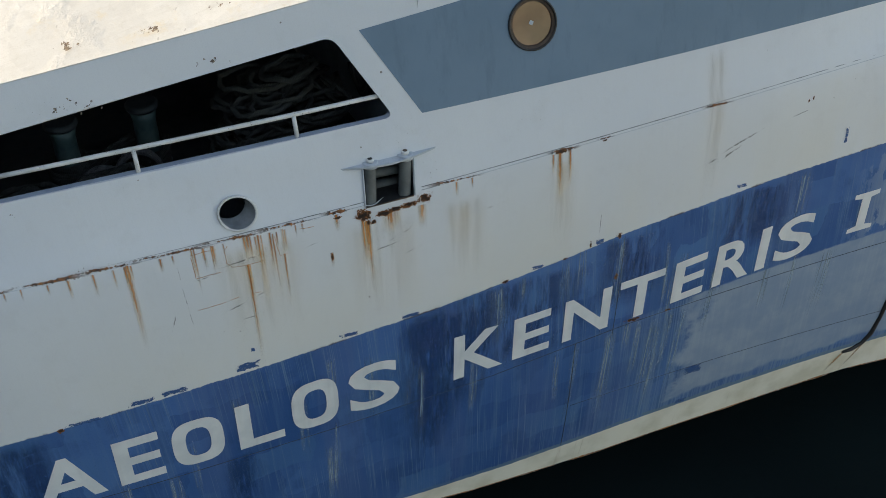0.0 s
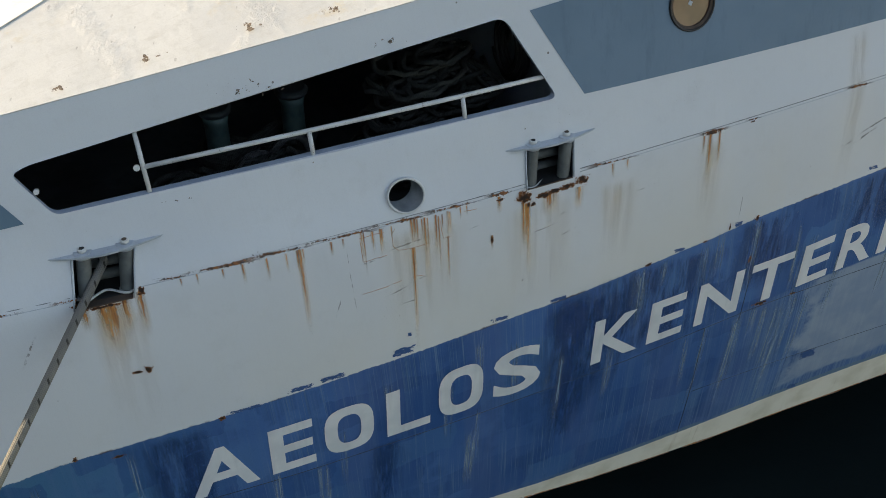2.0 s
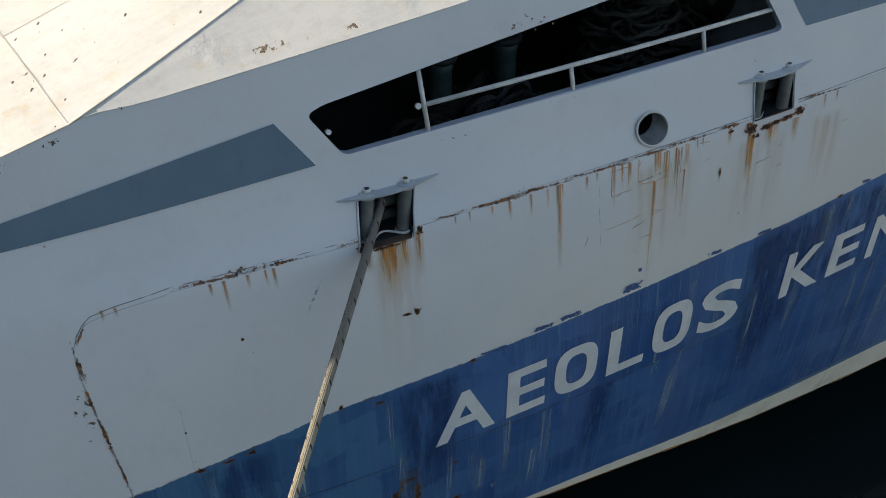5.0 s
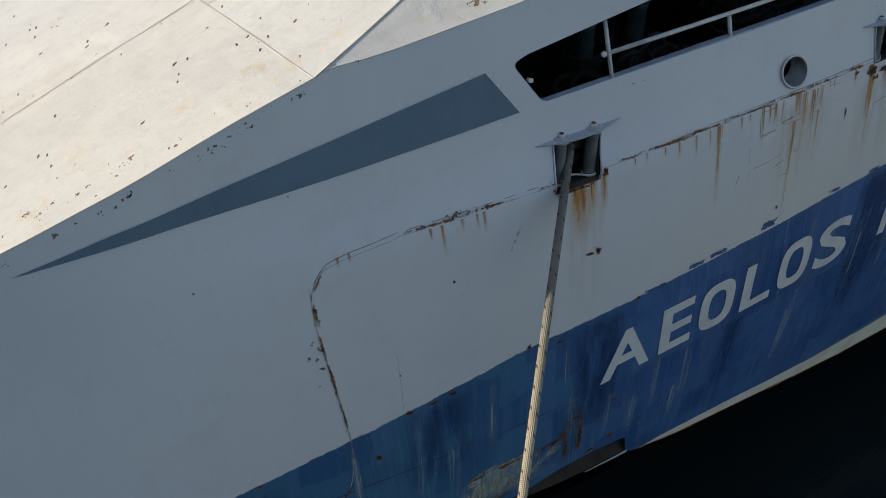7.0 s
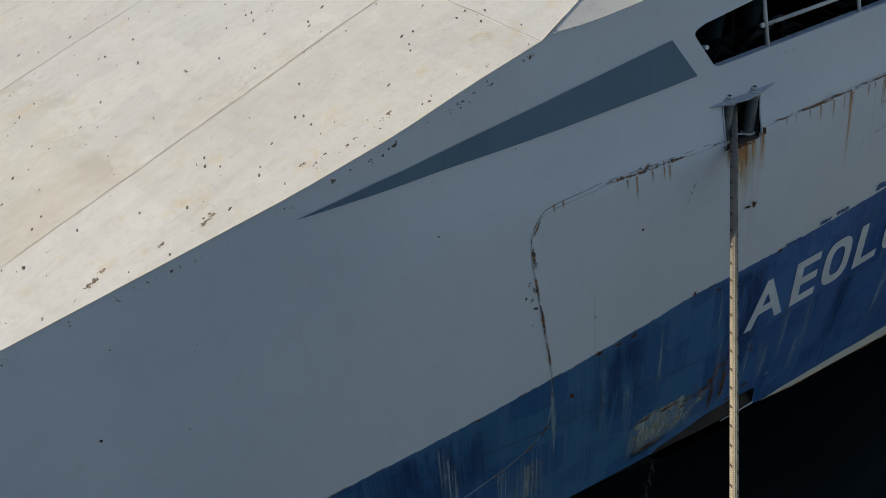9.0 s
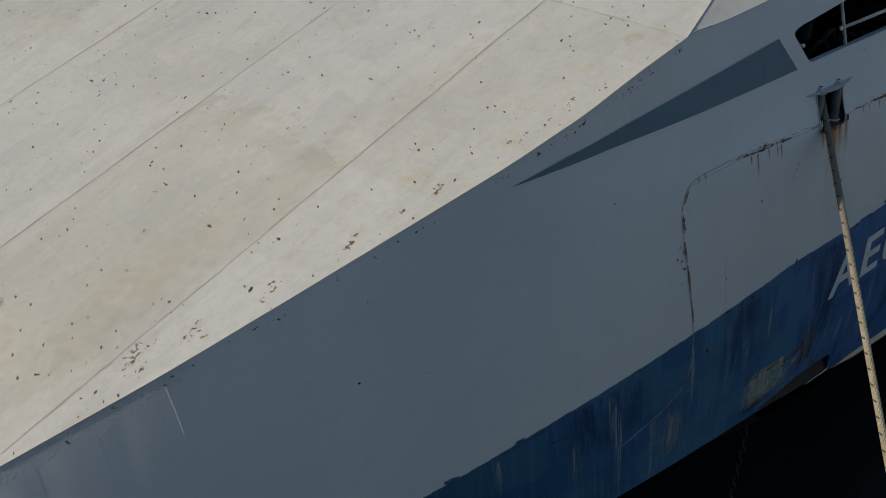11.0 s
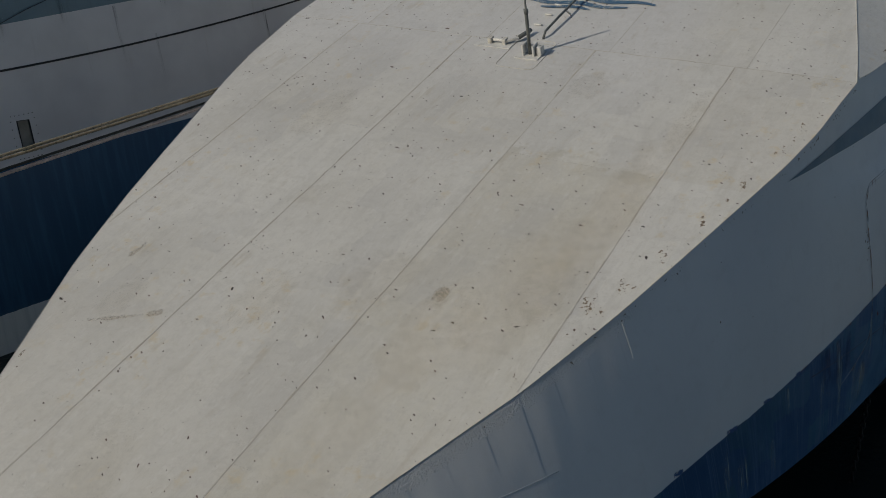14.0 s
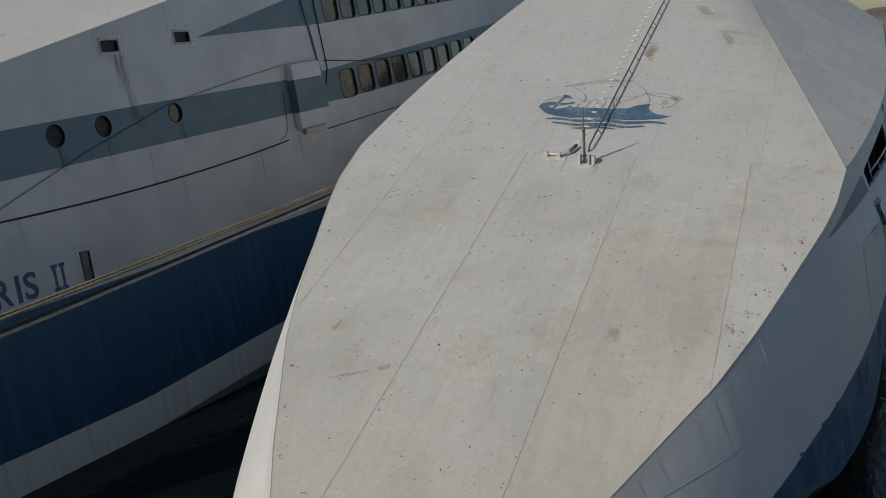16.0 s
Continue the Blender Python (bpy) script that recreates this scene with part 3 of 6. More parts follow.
POCKET = plain_paint("pocket_rust", (0.034, 0.024, 0.017), (0.020, 0.014, 0.010), 0.85, 3.0, 0.5)
PIPE_STEEL = plain_paint("pipe_steel", (0.27, 0.29, 0.30), (0.17, 0.185, 0.195), 0.5, 6.0, 0.4)
# Pale green darkened to carry the bay's shade in its colour.
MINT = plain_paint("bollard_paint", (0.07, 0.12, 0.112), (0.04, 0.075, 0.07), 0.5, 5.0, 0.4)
SEAM_GREY = plain_paint("grey_seam", (0.24, 0.26, 0.28), (0.15, 0.165, 0.175), 0.7, 6.0, 0.3)
RUST_LINE = worn_paint("rust_line", (0.42, 0.16, 0.035), (0.20, 0.075, 0.022), (0.64, 0.655, 0.66))
FLANGE = plain_paint("flange_paint", (0.46, 0.50, 0.54), (0.36, 0.40, 0.44), 0.5, 4.0, 0.25)
RIM = plain_paint("opening_rim_paint", (0.36, 0.42, 0.49), (0.28, 0.33, 0.40), 0.5, 3.0)
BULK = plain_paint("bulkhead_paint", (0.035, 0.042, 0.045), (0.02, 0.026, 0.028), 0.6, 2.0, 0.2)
# Bay surfaces kept near black: the room's shade is put into the colour.
ROOM = plain_paint("shaded_bay_paint", (0.060, 0.070, 0.075), (0.035, 0.042, 0.046), 0.75, 2.0, 0.3)
DARK = plain_paint("dark_steel", (0.02, 0.02, 0.02), (0.012, 0.012, 0.013), 0.6, 4.0)
BROWN = plain_paint("rusted_plate", (0.10, 0.068, 0.05), (0.05, 0.036, 0.028), 0.85, 3.0, 0.5)
WELD = plain_paint("weld_bead", (0.60, 0.59, 0.55), (0.48, 0.455, 0.40), 0.75, 2.5, 0.3)
CRACK = worn_paint("seam_crack", (0.32, 0.30, 0.275), (0.45, 0.40, 0.36), (0.58, 0.57, 0.54))
RUBBER = plain_paint("black_rubber", (0.014, 0.014, 0.015), (0.022, 0.022, 0.023), 0.5, 5.0)
ROPE = rope_fibre("mooring_rope", (0.51, 0.44, 0.32), (0.35, 0.30, 0.21), 0.9)
ROPE_PINK = rope_fibre("faded_red_rope", (0.80, 0.69, 0.63), (0.64, 0.54, 0.49), 0.4)
# Grey rope darkened further, with the bay's shade put into its colour.
ROPE_GREY = rope_fibre("dark_grey_rope", (0.065, 0.066, 0.06), (0.04, 0.043, 0.038), 0.3)
OIL = decal("oil_stain", "oil")
OCHRE = decal("ochre_stain", "ochre")
NAVY_COAT = decal("navy_repaint", "navy")
BARE, GRIME = decal("bare_patch", "bare"), decal("grime_run", "grime")
RUN, WASH, CHALK = decal("rust_run", "run"), decal("rust_wash", "wash"), decal("chalk_run", "chalk")
SCAB, EDGE, CHIPS = decal("rust_scab", "scab"), decal("rust_edge", "edge"), decal("paint_chips", "chips")
CRUST, SCUFF, STAIN, SCRATCH = decal("flaked_paint", "crust"), decal("blue_scuff", "scuff"), decal("tide_stain", "stain"), decal("scratch", "scratch")


def sea():
    k = Kit("harbour_water")
    waves = k.math("ADD", k.noise(0.9, 5, 0.6, k.scaled(1, 1.7, 1)), k.math("MULTIPLY", k.noise(0.15, 3), 1.5))
    c = k.mix(k.ramp(k.noise(0.08, 3), 0.35, 0.7), (0.006, 0.010, 0.011), (0.011, 0.019, 0.019))
    return k.done(c, 0.06, 0.0, k.bump(waves, 0.08, 0.4), spec=0.13)


def glass(name, color, rough=0.04):
    k = Kit(name)
    c = k.mix(k.ramp(k.noise(2.0, 3), 0.35, 0.65), color, tuple(0.6 * v for v in color))
    return k.done(c, rough, 0.0, k.bump(k.noise(1.2, 2), 0.01, 0.15), spec=0.8)


SEA, PANE, PANE_OLD = sea(), glass("porthole_glass", (0.18, 0.092, 0.065)), glass("window_glass", (0.080, 0.066, 0.034), 0.12)
SLOT_GLASS = glass("slot_glass", (0.11, 0.125, 0.12), 0.2)


# ---- mesh kit ----
from mathutils.geometry import delaunay_2d_cdt  # noqa: E402


def mesh_of(name, bm, material, smooth=False):
    me = bpy.data.meshes.new(name)
    bmesh.ops.recalc_face_normals(bm, faces=bm.faces)
    bm.to_mesh(me)
    bm.free()
    me.materials.append(material)
    if smooth:
        me.polygons.foreach_set("use_smooth", [True] * len(me.polygons))
        me.set_sharp_from_angle(angle=radians(35))
    return me


def part(name, bm, material, parent=None, label="", smooth=False):
    ob = new(name, mesh_of(name, bm, material, smooth))
    ob.parent = parent
    if label:
        tagged(ob, label)
    return ob


def thing(name, label, category, group="", kind=""):
    return tagged(new(name), label, category, group, kind)


def sheet(points, faces):
    bm = bmesh.new()
    vs = [bm.verts.new(p) for p in points]
    for f in faces:
        try:
            bm.faces.new([vs[i] for i in f])
        except ValueError:
            pass
    return bm


def tube(points, r, seg=8, closed=False, caps=True, bm=None):
    """A round bar along points; UV runs round it and along it in metres."""
    bm = bm or bmesh.new()
    uv = bm.loops.layers.uv.verify()
    pts = [Vector(p) for p in points]
    n = len(pts)
    rings, dist, up = [], [0.0], None
    for i, p in enumerate(pts):
        a, b = pts[(i - 1) % n if closed else max(i - 1, 0)], pts[(i + 1) % n if closed else min(i + 1, n - 1)]
        d = (b - a).normalized()
        if up is None:
            up = d.orthogonal().normalized()
        up = (up - d * up.dot(d)).normalized()
        side = d.cross(up)
        rr = r[i] if isinstance(r, (list, tuple)) else r
        rings.append([bm.verts.new(p + rr * (math.cos(t) * up + math.sin(t) * side)) for t in (2 * math.pi * j / seg for j in range(seg))])
        if i:
            dist.append(dist[-1] + (p - pts[i - 1]).length)
    for i in range(n if closed else n - 1):
        k = (i + 1) % n
        for j in range(seg):
            q = (j + 1) % seg
            f = bm.faces.new((rings[i][j], rings[i][q], rings[k][q], rings[k][j]))
            f.smooth = True
            for loop, w in zip(f.loops, ((j / seg, dist[i]), ((j + 1) / seg, dist[i]), ((j + 1) / seg, dist[i] + (pts[k] - pts[i]).length), (j / seg, dist[i] + (pts[k] - pts[i]).length))):
                loop[uv].uv = w
    if caps and not closed:
        bm.faces.new(rings[0][::-1])
        bm.faces.new(rings[-1])
    return bm


def block(size, at=(0, 0, 0), bevel=0.0, turn=None, bm=None):
    """A box of that size at that place, its edges bevelled."""
    one = bmesh.new()
    bmesh.ops.create_cube(one, size=1.0)
    bmesh.ops.scale(one, vec=size, verts=one.verts)
    if bevel:
        bmesh.ops.bevel(one, geom=one.edges, offset=bevel, segments=2, affect="EDGES", profile=0.6)
    m = Matrix.Translation(at) @ (turn or Matrix())
    bmesh.ops.transform(one, matrix=m, verts=one.verts)
    if bm is None:
        return one
    me = bpy.data.meshes.new("tmp")
    one.to_mesh(me)
    one.free()
    bm.from_mesh(me)
    bpy.data.meshes.remove(me)
    return bm


def rounded(corners, radii, steps=5):
    """A polygon with rounded corners."""
    out, n = [], len(corners)
    for i in range(n):
        p, a, b = (Vector(corners[j]) for j in (i, i - 1, (i + 1) % n))
        r = radii[i] if isinstance(radii, (list, tuple)) else radii
        if r <= 0:
            out.append(p)
            continue
        da, db = (a - p).normalized(), (b - p).normalized()
        s, e = p + da * r, p + db * r
        for j in range(steps + 1):
            t = j / steps
            out.append((1 - t) ** 2 * s + 2 * t * (1 - t) * p + t * t * e)
    return out


def circle(cx, cy, rx, ry=None, n=28):
    return [Vector((cx + rx * math.cos(2 * math.pi * i / n), cy + (ry or rx) * math.sin(2 * math.pi * i / n))) for i in range(n)]


def inside(p, poly):
    c, n = False, len(poly)
    for i in range(n):
        a, b = poly[i], poly[i - 1]
        if (a[1] > p[1]) != (b[1] > p[1]) and p[0] < (b[0] - a[0]) * (p[1] - a[1]) / (b[1] - a[1]) + a[0]:
            c = not c
    return c


def patch(outline, holes=(), step=0.3, lines=()):
    """Triangles over a plane outline with holes, with inner points every step: points and faces."""
    verts, edges = [], []
    for loop in (outline, *holes):
        base = len(verts)
        verts += [Vector(p[:2]) for p in loop]
        edges += [(base + i, base + (i + 1) % len(loop)) for i in range(len(loop))]
    for line in lines:
        base = len(verts)
        verts += [Vector(p) for p in line]
        edges += [(base + i, base + i + 1) for i in range(len(line) - 1)]
    lo = [min(p[i] for p in outline) for i in (0, 1)]
    hi = [max(p[i] for p in outline) for i in (0, 1)]
    sx, sy = step if isinstance(step, tuple) else (step, step)
    for i in range(1, int((hi[0] - lo[0]) / sx) + 1):
        for j in range(1, int((hi[1] - lo[1]) / sy) + 1):
            p = Vector((lo[0] + i * sx + (0.25 * sx if j % 2 else 0), lo[1] + j * sy))
            if inside(p, outline) and not any(inside(p, h) for h in holes):
                verts.append(p)
    v, _, f, *_ = delaunay_2d_cdt(verts, edges, [], 0, 1e-5)
    keep = []
    for t in f:
        c = sum((v[i] for i in t), Vector((0, 0))) / len(t)
        if inside(c, outline) and not any(inside(c, h) for h in holes):
            keep.append(t)
    return v, keep


def smoothstep(a, b, x):
    t = min(max((x - a) / (b - a), 0.0), 1.0)
    return t * t * (3 - 2 * t)


# ---- the ferry's form: x aft, y to starboard, z up ----
def table(x, pairs):
    return float(np.interp(x, [p[0] for p in pairs], [p[1] for p in pairs]))


def deck_z(x, y):
    z = 8.979 + 0.312 * x + 0.0105 * y
    if x > -1 and y < 0:
        drop = 0.046 * smoothstep(-1.0, 0.4, x) + 0.0245 * max(x, 0.0)
        z -= drop * min(1.0, abs(y) / max(5.742 - 0.2402 * max(x, 0.0), 2.0)) ** 3
    return z


def seam_z(x):
    return 7.37 + 0.012 * x + 0.0024 * x * x


BLUE_CUT = [(-15, 3.2), (-7.4, 4.45), (-5.5, 4.78), (-2.9, 5.09), (-0.4, 5.38), (1.7, 5.64), (3.2, 5.70), (5.3, 5.83), (7.3, 5.99), (8.2, 6.105), (9.0, 6.215), (9.7, 6.345), (10.8, 6.46), (11.7, 6.57), (13.5, 6.72), (30, 8.0)]
BOOT_CUT = [(-15, 2.6), (4, 2.955), (5.4, 2.82), (6.3, 2.70), (7.2, 2.61), (8.5, 2.58), (9.5, 2.63), (10.5, 2.72), (12, 2.84), (14.5, 3.08), (30, 3.4)]
CHINE = [(-15, 4.3), (-5.8, 3.95), (-4.5, 3.68), (-3, 3.6), (-1.5, 3.52), (0, 3.44), (1.5, 3.33), (3.4, 3.02), (4.4, 2.79), (5.5, 2.62), (7, 2.37), (8, 2.23), (9, 2.18), (10, 2.165), (12, 2.30), (14, 2.52), (30, 2.7)]
SHEER = [(-15.0, 0.0), (-14.6, -0.62), (-13.9, -1.15), (-12.5, -1.80), (-11.8, -2.13), (-10.7, -2.65), (-9.3, -3.235), (-8.0, -3.785), (-6.4, -4.31), (-5.0, -4.70), (-2.7, -5.32), (-1.67, -5.53), (0, -5.715)]
STEM, STERN = -15.0, 23.6


def low_y(x, z):
    """Port topsides below the knuckle."""
    over = max(x - 15.0, 0.0)
    x -= over
    w = z - 5.5
    y = -6.5566 - 0.17292 * x + 0.011954 * x * x - 0.000494 * x ** 3 + w * (0.11446 - 0.025393 * x + 0.001359 * x * x) + w * w * (0.03244 - 0.000954 * x)
    return y - 0.08 * over / (1 + 0.08 * over)


def high_y(x, z):
    """Port topsides above the knuckle, leaning inboard."""
    over = max(x - 14.0, 0.0)
    x -= over
    return -5.94646 - 0.206394 * x + 0.006117 * x * x + (z - 8) * (0.309626 - 0.006505 * x) - 0.05 * over


def sheer_z(x):
    return deck_z(x, table(x, SHEER)) if x <= 0 else 8.919 - 0.054 * min(1.0, x / 0.6) + 0.119 * x


def hull_y(x, z):
    """The port side's y at any station and height."""
    zs = seam_z(x)
    fore = low_y(x, z)
    if z < zs:
        aft = fore
    else:
        aft = high_y(x, z) + (low_y(x, zs) - high_y(x, zs)) * math.exp(-(z - zs) / 0.22)
    if x < 0:
        top = sheer_z(x)
        u = min(max((z - top) / 1.8 + 1.0, 0.0), 1.0)
        fore += (table(x, SHEER) - low_y(x, top)) * u * u * (2.0 - u)
        aft += (table(x, SHEER) - high_y(x, top)) * smoothstep(top - 0.6, top, z)
    y = aft + (fore - aft) * smoothstep(-0.8, -4.2, x)
    if x < -12.2:
        y *= math.sqrt(max((x - STEM) / (-12.2 - STEM), 0.0))
    return y


def on_hull(x, z, out=0.0):
    """A point on the port side, out metres off the plating."""
    e = 0.02
    n = Vector((-(hull_y(x + e, z) - hull_y(x - e, z)) / (2 * e), 1, -(hull_y(x, z + e) - hull_y(x, z - e)) / (2 * e))).normalized()
    return Vector((x, hull_y(x, z), z)) - n * out


def on_deck(x, y, out=0.0):
    return Vector((x, y, deck_z(x, y))) + Vector((-0.298, -0.01, 0.955)) * out


def paint_attributes(me, flip=1):
    co = np.empty(len(me.vertices) * 3)
    me.vertices.foreach_get("co", co)
    co = co.reshape(-1, 3)
    for name, cut in (("band", BLUE_CUT), ("boot", BOOT_CUT)):
        at = me.attributes.new(name, "FLOAT", "POINT")
        at.data.foreach_set("value", co[:, 2] - np.interp(co[:, 0], [p[0] for p in cut], [p[1] for p in cut]))


# ---- water ----
bm = bmesh.new()
bmesh.ops.create_grid(bm, x_segments=8, y_segments=8, size=2500)
water = part("water", bm, SEA)
water.location.z = 0.48
tagged(water, "dark still harbour water between moored ships", "water", kind="structure")

# ---- unseen hill ahead, added to keep low sky light off the bow ----
bm = bmesh.new()
rows = []
for i in range(49):
    a = radians(146 + 100 * i / 48)
    ridge = (135 + 30 * noise.noise(Vector((i * 0.21, 1.0, 0))) + 7 * noise.noise(Vector((i * 0.9, 5.0, 0)))) * smoothstep(0, 5, i) * smoothstep(48, 36, i)
    rows.append([bm.verts.new((r * math.cos(a), r * math.sin(a), z)) for r, z in ((165, -2), (180, 3 + 0.35 * ridge), (205, 3 + 0.8 * ridge), (235, 2 + 1.1 * ridge), (330, -2))])
for a, b in zip(rows, rows[1:]):
    for j in range(4):
        bm.faces.new((a[j], b[j], b[j + 1], a[j + 1]))
hill = part("hillside", bm, SCRUB, smooth=True)
tagged(hill, "added scrub hill out of view, screening low sky light from the bow", "hill", kind="structure")

# ---- low rocky shore beyond the stern ----
bm = bmesh.new()
rows = []
for i in range(33):
    a = radians(-14 + 24 * i / 32)
    crest = 9.5 + 3.0 * noise.noise(Vector((i * 0.33, 7.0, 0))) + 1.2 * noise.noise(Vector((i * 1.3, 2.0, 0)))
    rows.append([bm.verts.new((r * math.cos(a), r * math.sin(a), z)) for r, z in ((470, -1), (500, 3), (540, crest), (640, crest + 1.5), (760, -1))])
for a, b in zip(rows, rows[1:]):
    for j in range(4):
        bm.faces.new((a[j], b[j], b[j + 1], a[j + 1]))
shore = part("shore", bm, ROCK, smooth=True)
tagged(shore, "low brown rocky shore beyond the harbour", "shore", kind="structure")

# ---- unseen quay behind the walk, added to bounce sunlight onto the port side ----
bm = bmesh.new()
for xa, xb in ((9 + 12 * i, 21 + 12 * i - 0.03) for i in range(7)):
    for ya, yb in ((-32, -16.8), (-44, -32.03), (-60, -44.03)):
        q = [bm.verts.new((x, y, z)) for z in (2.1, -3.0) for x, y in ((xa, ya), (xb, ya), (xb, yb), (xa, yb))]
        for f in ((0, 1, 2, 3), (0, 1, 5, 4), (1, 2, 6, 5), (2, 3, 7, 6), (3, 0, 4, 7)):
            bm.faces.new([q[i] for i in f])
quay = part("quay", bm, CONCRETE)
tagged(quay, "assumed concrete quay out of view, added to bounce sunlight onto the hull", "quay", kind="structure")

# ---- the ferry ----
ferry = thing("ferry", "white and blue high-speed ferry with rust-streaked bow plating", "ship")

WINDOW = rounded([(1.90, 8.575), (2.02, 8.635), (6.555, 9.262), (7.055, 8.392), (2.155, 8.172)], [0.06, 0.10, 0.11, 0.10, 0.07])
PIPE = (5.33, 7.742, 0.176, 0.155)
PORT = (8.64, 9.065, 0.265)
LEAD_HOLES = [[Vector(p) for p in loop] for loop in ([(2.085, 7.325), (2.60, 7.34), (2.735, 7.80), (2.20, 7.785)], [(6.618, 7.535), (7.14, 7.555), (7.187, 7.98), (6.663, 7.96)])]
holes = [WINDOW, circle(*PIPE), circle(*PORT), *LEAD_HOLES]
xs = [STEM + 0.02 + i * 0.25 for i in range(int((STERN - STEM) / 0.25))] + [STERN]
foot = [(x, table(x, CHINE)) for x in xs]
pocket = [(1.36, 3.345), (1.42, 3.39), (1.85, 3.42), (2.3, 3.475), (2.8, 3.465), (3.27, 3.40), (3.33, 3.36), (3.39, 3.08)]
foot = [p for p in foot if p[0] < 1.2] + pocket + [p for p in foot if p[0] > 3.5]
top = [(x, sheer_z(x)) for x in xs if x < -0.1] + [(0.0, sheer_z(0))] + [(x, sheer_z(x)) for x in xs if x > 0.1]
seam_line = [(x, seam_z(x)) for x in (-0.3 + 0.25 * i for i in range(120)) if x < 23.2]
outline = [Vector(p) for p in foot + top[::-1]]
v, f = patch(outline, holes, (0.25, 0.17), [seam_line])
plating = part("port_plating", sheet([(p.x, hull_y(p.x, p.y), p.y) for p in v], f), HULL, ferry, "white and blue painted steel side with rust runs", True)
paint_attributes(plating.data)
v, f = patch([Vector((x, table(x, CHINE))) for x in xs] + [Vector(p) for p in top[::-1]], (), (0.5, 0.35))
other_side = part("starboard_plating", sheet([(p.x, -hull_y(p.x, p.y) + 0.13 * smoothstep(sheer_z(p.x), sheer_z(p.x) - 1.6, p.y), p.y + 0.12 * smoothstep(5, 8, p.y)) for p in v], f), HULL, ferry, "", True)
paint_attributes(other_side.data)

# underwater body, drawn in below the chine
pts, fs = [], []
for x in xs:
    c = table(x, CHINE) - 0.24 * smoothstep(1.25, 1.6, x) * smoothstep(3.45, 3.2, x)
    y = -hull_y(x, c)
    for yy, zz in ((-y, c), (-y + 0.75 * min(1, y), c - 0.9), (-y * 0.45, -0.3), (0, -2.5), (y * 0.45, -0.3), (y - 0.75 * min(1, y), c - 0.9), (y, c)):
        pts.append((x, yy, zz))
for i in range(len(xs) - 1):
    for j in range(6):
        a = i * 7 + j
        fs.append((a, a + 1, a + 8, a + 7))
fs.append([(len(xs) - 1) * 7 + j for j in range(7)])
rnd = random.Random(12)
for a, b in ((3.6, 9.4), (9.5, 13.9), (14.1, 19.0)):
    line = [a + 0.07 * i for i in range(int((b - a) / 0.07))]
    radii = [0.004 + 0.016 * max(0.0, noise.noise(Vector((x * 2.1, 0.0, 5.0)))) + rnd.uniform(0.0, 0.005) for x in line]
    part("rusty_edge", tube([(x, hull_y(x, table(x, CHINE)) - 0.002, table(x, CHINE)) for x in line], radii, 6), RUST_LINE, ferry, "rust along the lower edge of the boot-top")
under = part("underbody", sheet(pts, fs), DARK, ferry, "dark hull bottom below the chine")
pts = [Vector((STERN, hull_y(STERN, z), z)) for z in (2.5, 5.0, 8.0, sheer_z(STERN))]
pts += [Vector((STERN, 0, deck_z(STERN, 0)))] + [Vector((STERN, -p.y, p.z)) for p in pts[::-1]]
part("transom", sheet(pts, [range(9)]), WHITE, ferry)

# anchor pocket: a recessed rusty box under the blue side
def recessed(x, z, deep):
    return Vector((x, hull_y(x, z) + deep, z))


rim = [Vector(p) for p in pocket]
pts = [recessed(p.x, p.y, 0.0) for p in rim] + [recessed(p.x, p.y - 0.02, 0.16) for p in rim]
n = len(rim)
fs = [(i, i + 1, n + i + 1, n + i) for i in range(n - 1)]
pts += [recessed(p.x, table(p.x, ((1.3, 3.30), (1.64, 3.29), (2.55, 3.125), (3.4, 3.085))), 0.012) for p in rim]
fs += [(n + i, n + i + 1, 2 * n + i + 1, 2 * n + i) for i in range(n - 1)]
part("anchor_pocket", sheet(pts, fs), POCKET, ferry, "rusty brown recess for the anchor")
lip = [(2.72, 3.125), (2.95, 3.115), (3.15, 3.10), (3.42, 3.09)]
pts = [on_hull(x, z, 0.004) for x, z in lip] + [on_hull(x, z - 0.015 - 0.05 * (x - 2.55), 0.004) for x, z in lip]
part("pocket_lip", sheet(pts, [(i, i + 1, 5 + i, 4 + i) for i in range(3)]), FLANGE, ferry, "pale steel lip under the anchor pocket")

# ---- decks ----
def edge_port(x):
    return table(x, SHEER) if x <= 0 else -5.715 - 0.027 * min(1.0, x) + 0.2402 * x


def edge_starboard(x):
    return -table(x, SHEER) if x <= 0 else 5.715 - 0.035 * x - 0.0055 * x * x


DECK_END = 23.5
FORE_LINES, AFT_LINES = [-3.72, -1.16, 1.42, 4.05], [-3.92, -1.42, 1.08, 3.84]


def deck_plate(x0, x1, lo, hi, drop):
    """One deck plate between two stations and two longitudinal seams."""
    n = max(14, int((x1 - x0) / 0.06))
    xs = [x0 + (x1 - x0) * i / n for i in range(n + 1)]
    a = [Vector((x, max(edge_port(x), lo))) for x in xs]
    b = [Vector((x, min(edge_starboard(x), hi))) for x in xs]
    keep = [i for i in range(n + 1) if b[i].y - a[i].y > 0.004]
    if len(keep) < 2:
        return None
    loop = [a[i] for i in keep] + [b[i] for i in reversed(keep)]
    v, f = patch(loop, (), 0.45)
    pts = []
    for p in v:
        d = min(abs(p.x - x0), abs(p.x - x1), 0.5) / 0.5
        d *= min(1.0, abs(p.y - lo) / 0.4, abs(p.y - hi) / 0.4)
        wave = (0.012 if x0 >= 0 else 0.0) * noise.noise(Vector((p.x * 0.8, p.y * 1.1, 3.0))) * d
        pts.append((p.x, p.y, deck_z(p.x, p.y) + wave - drop))
    return sheet(pts, f)


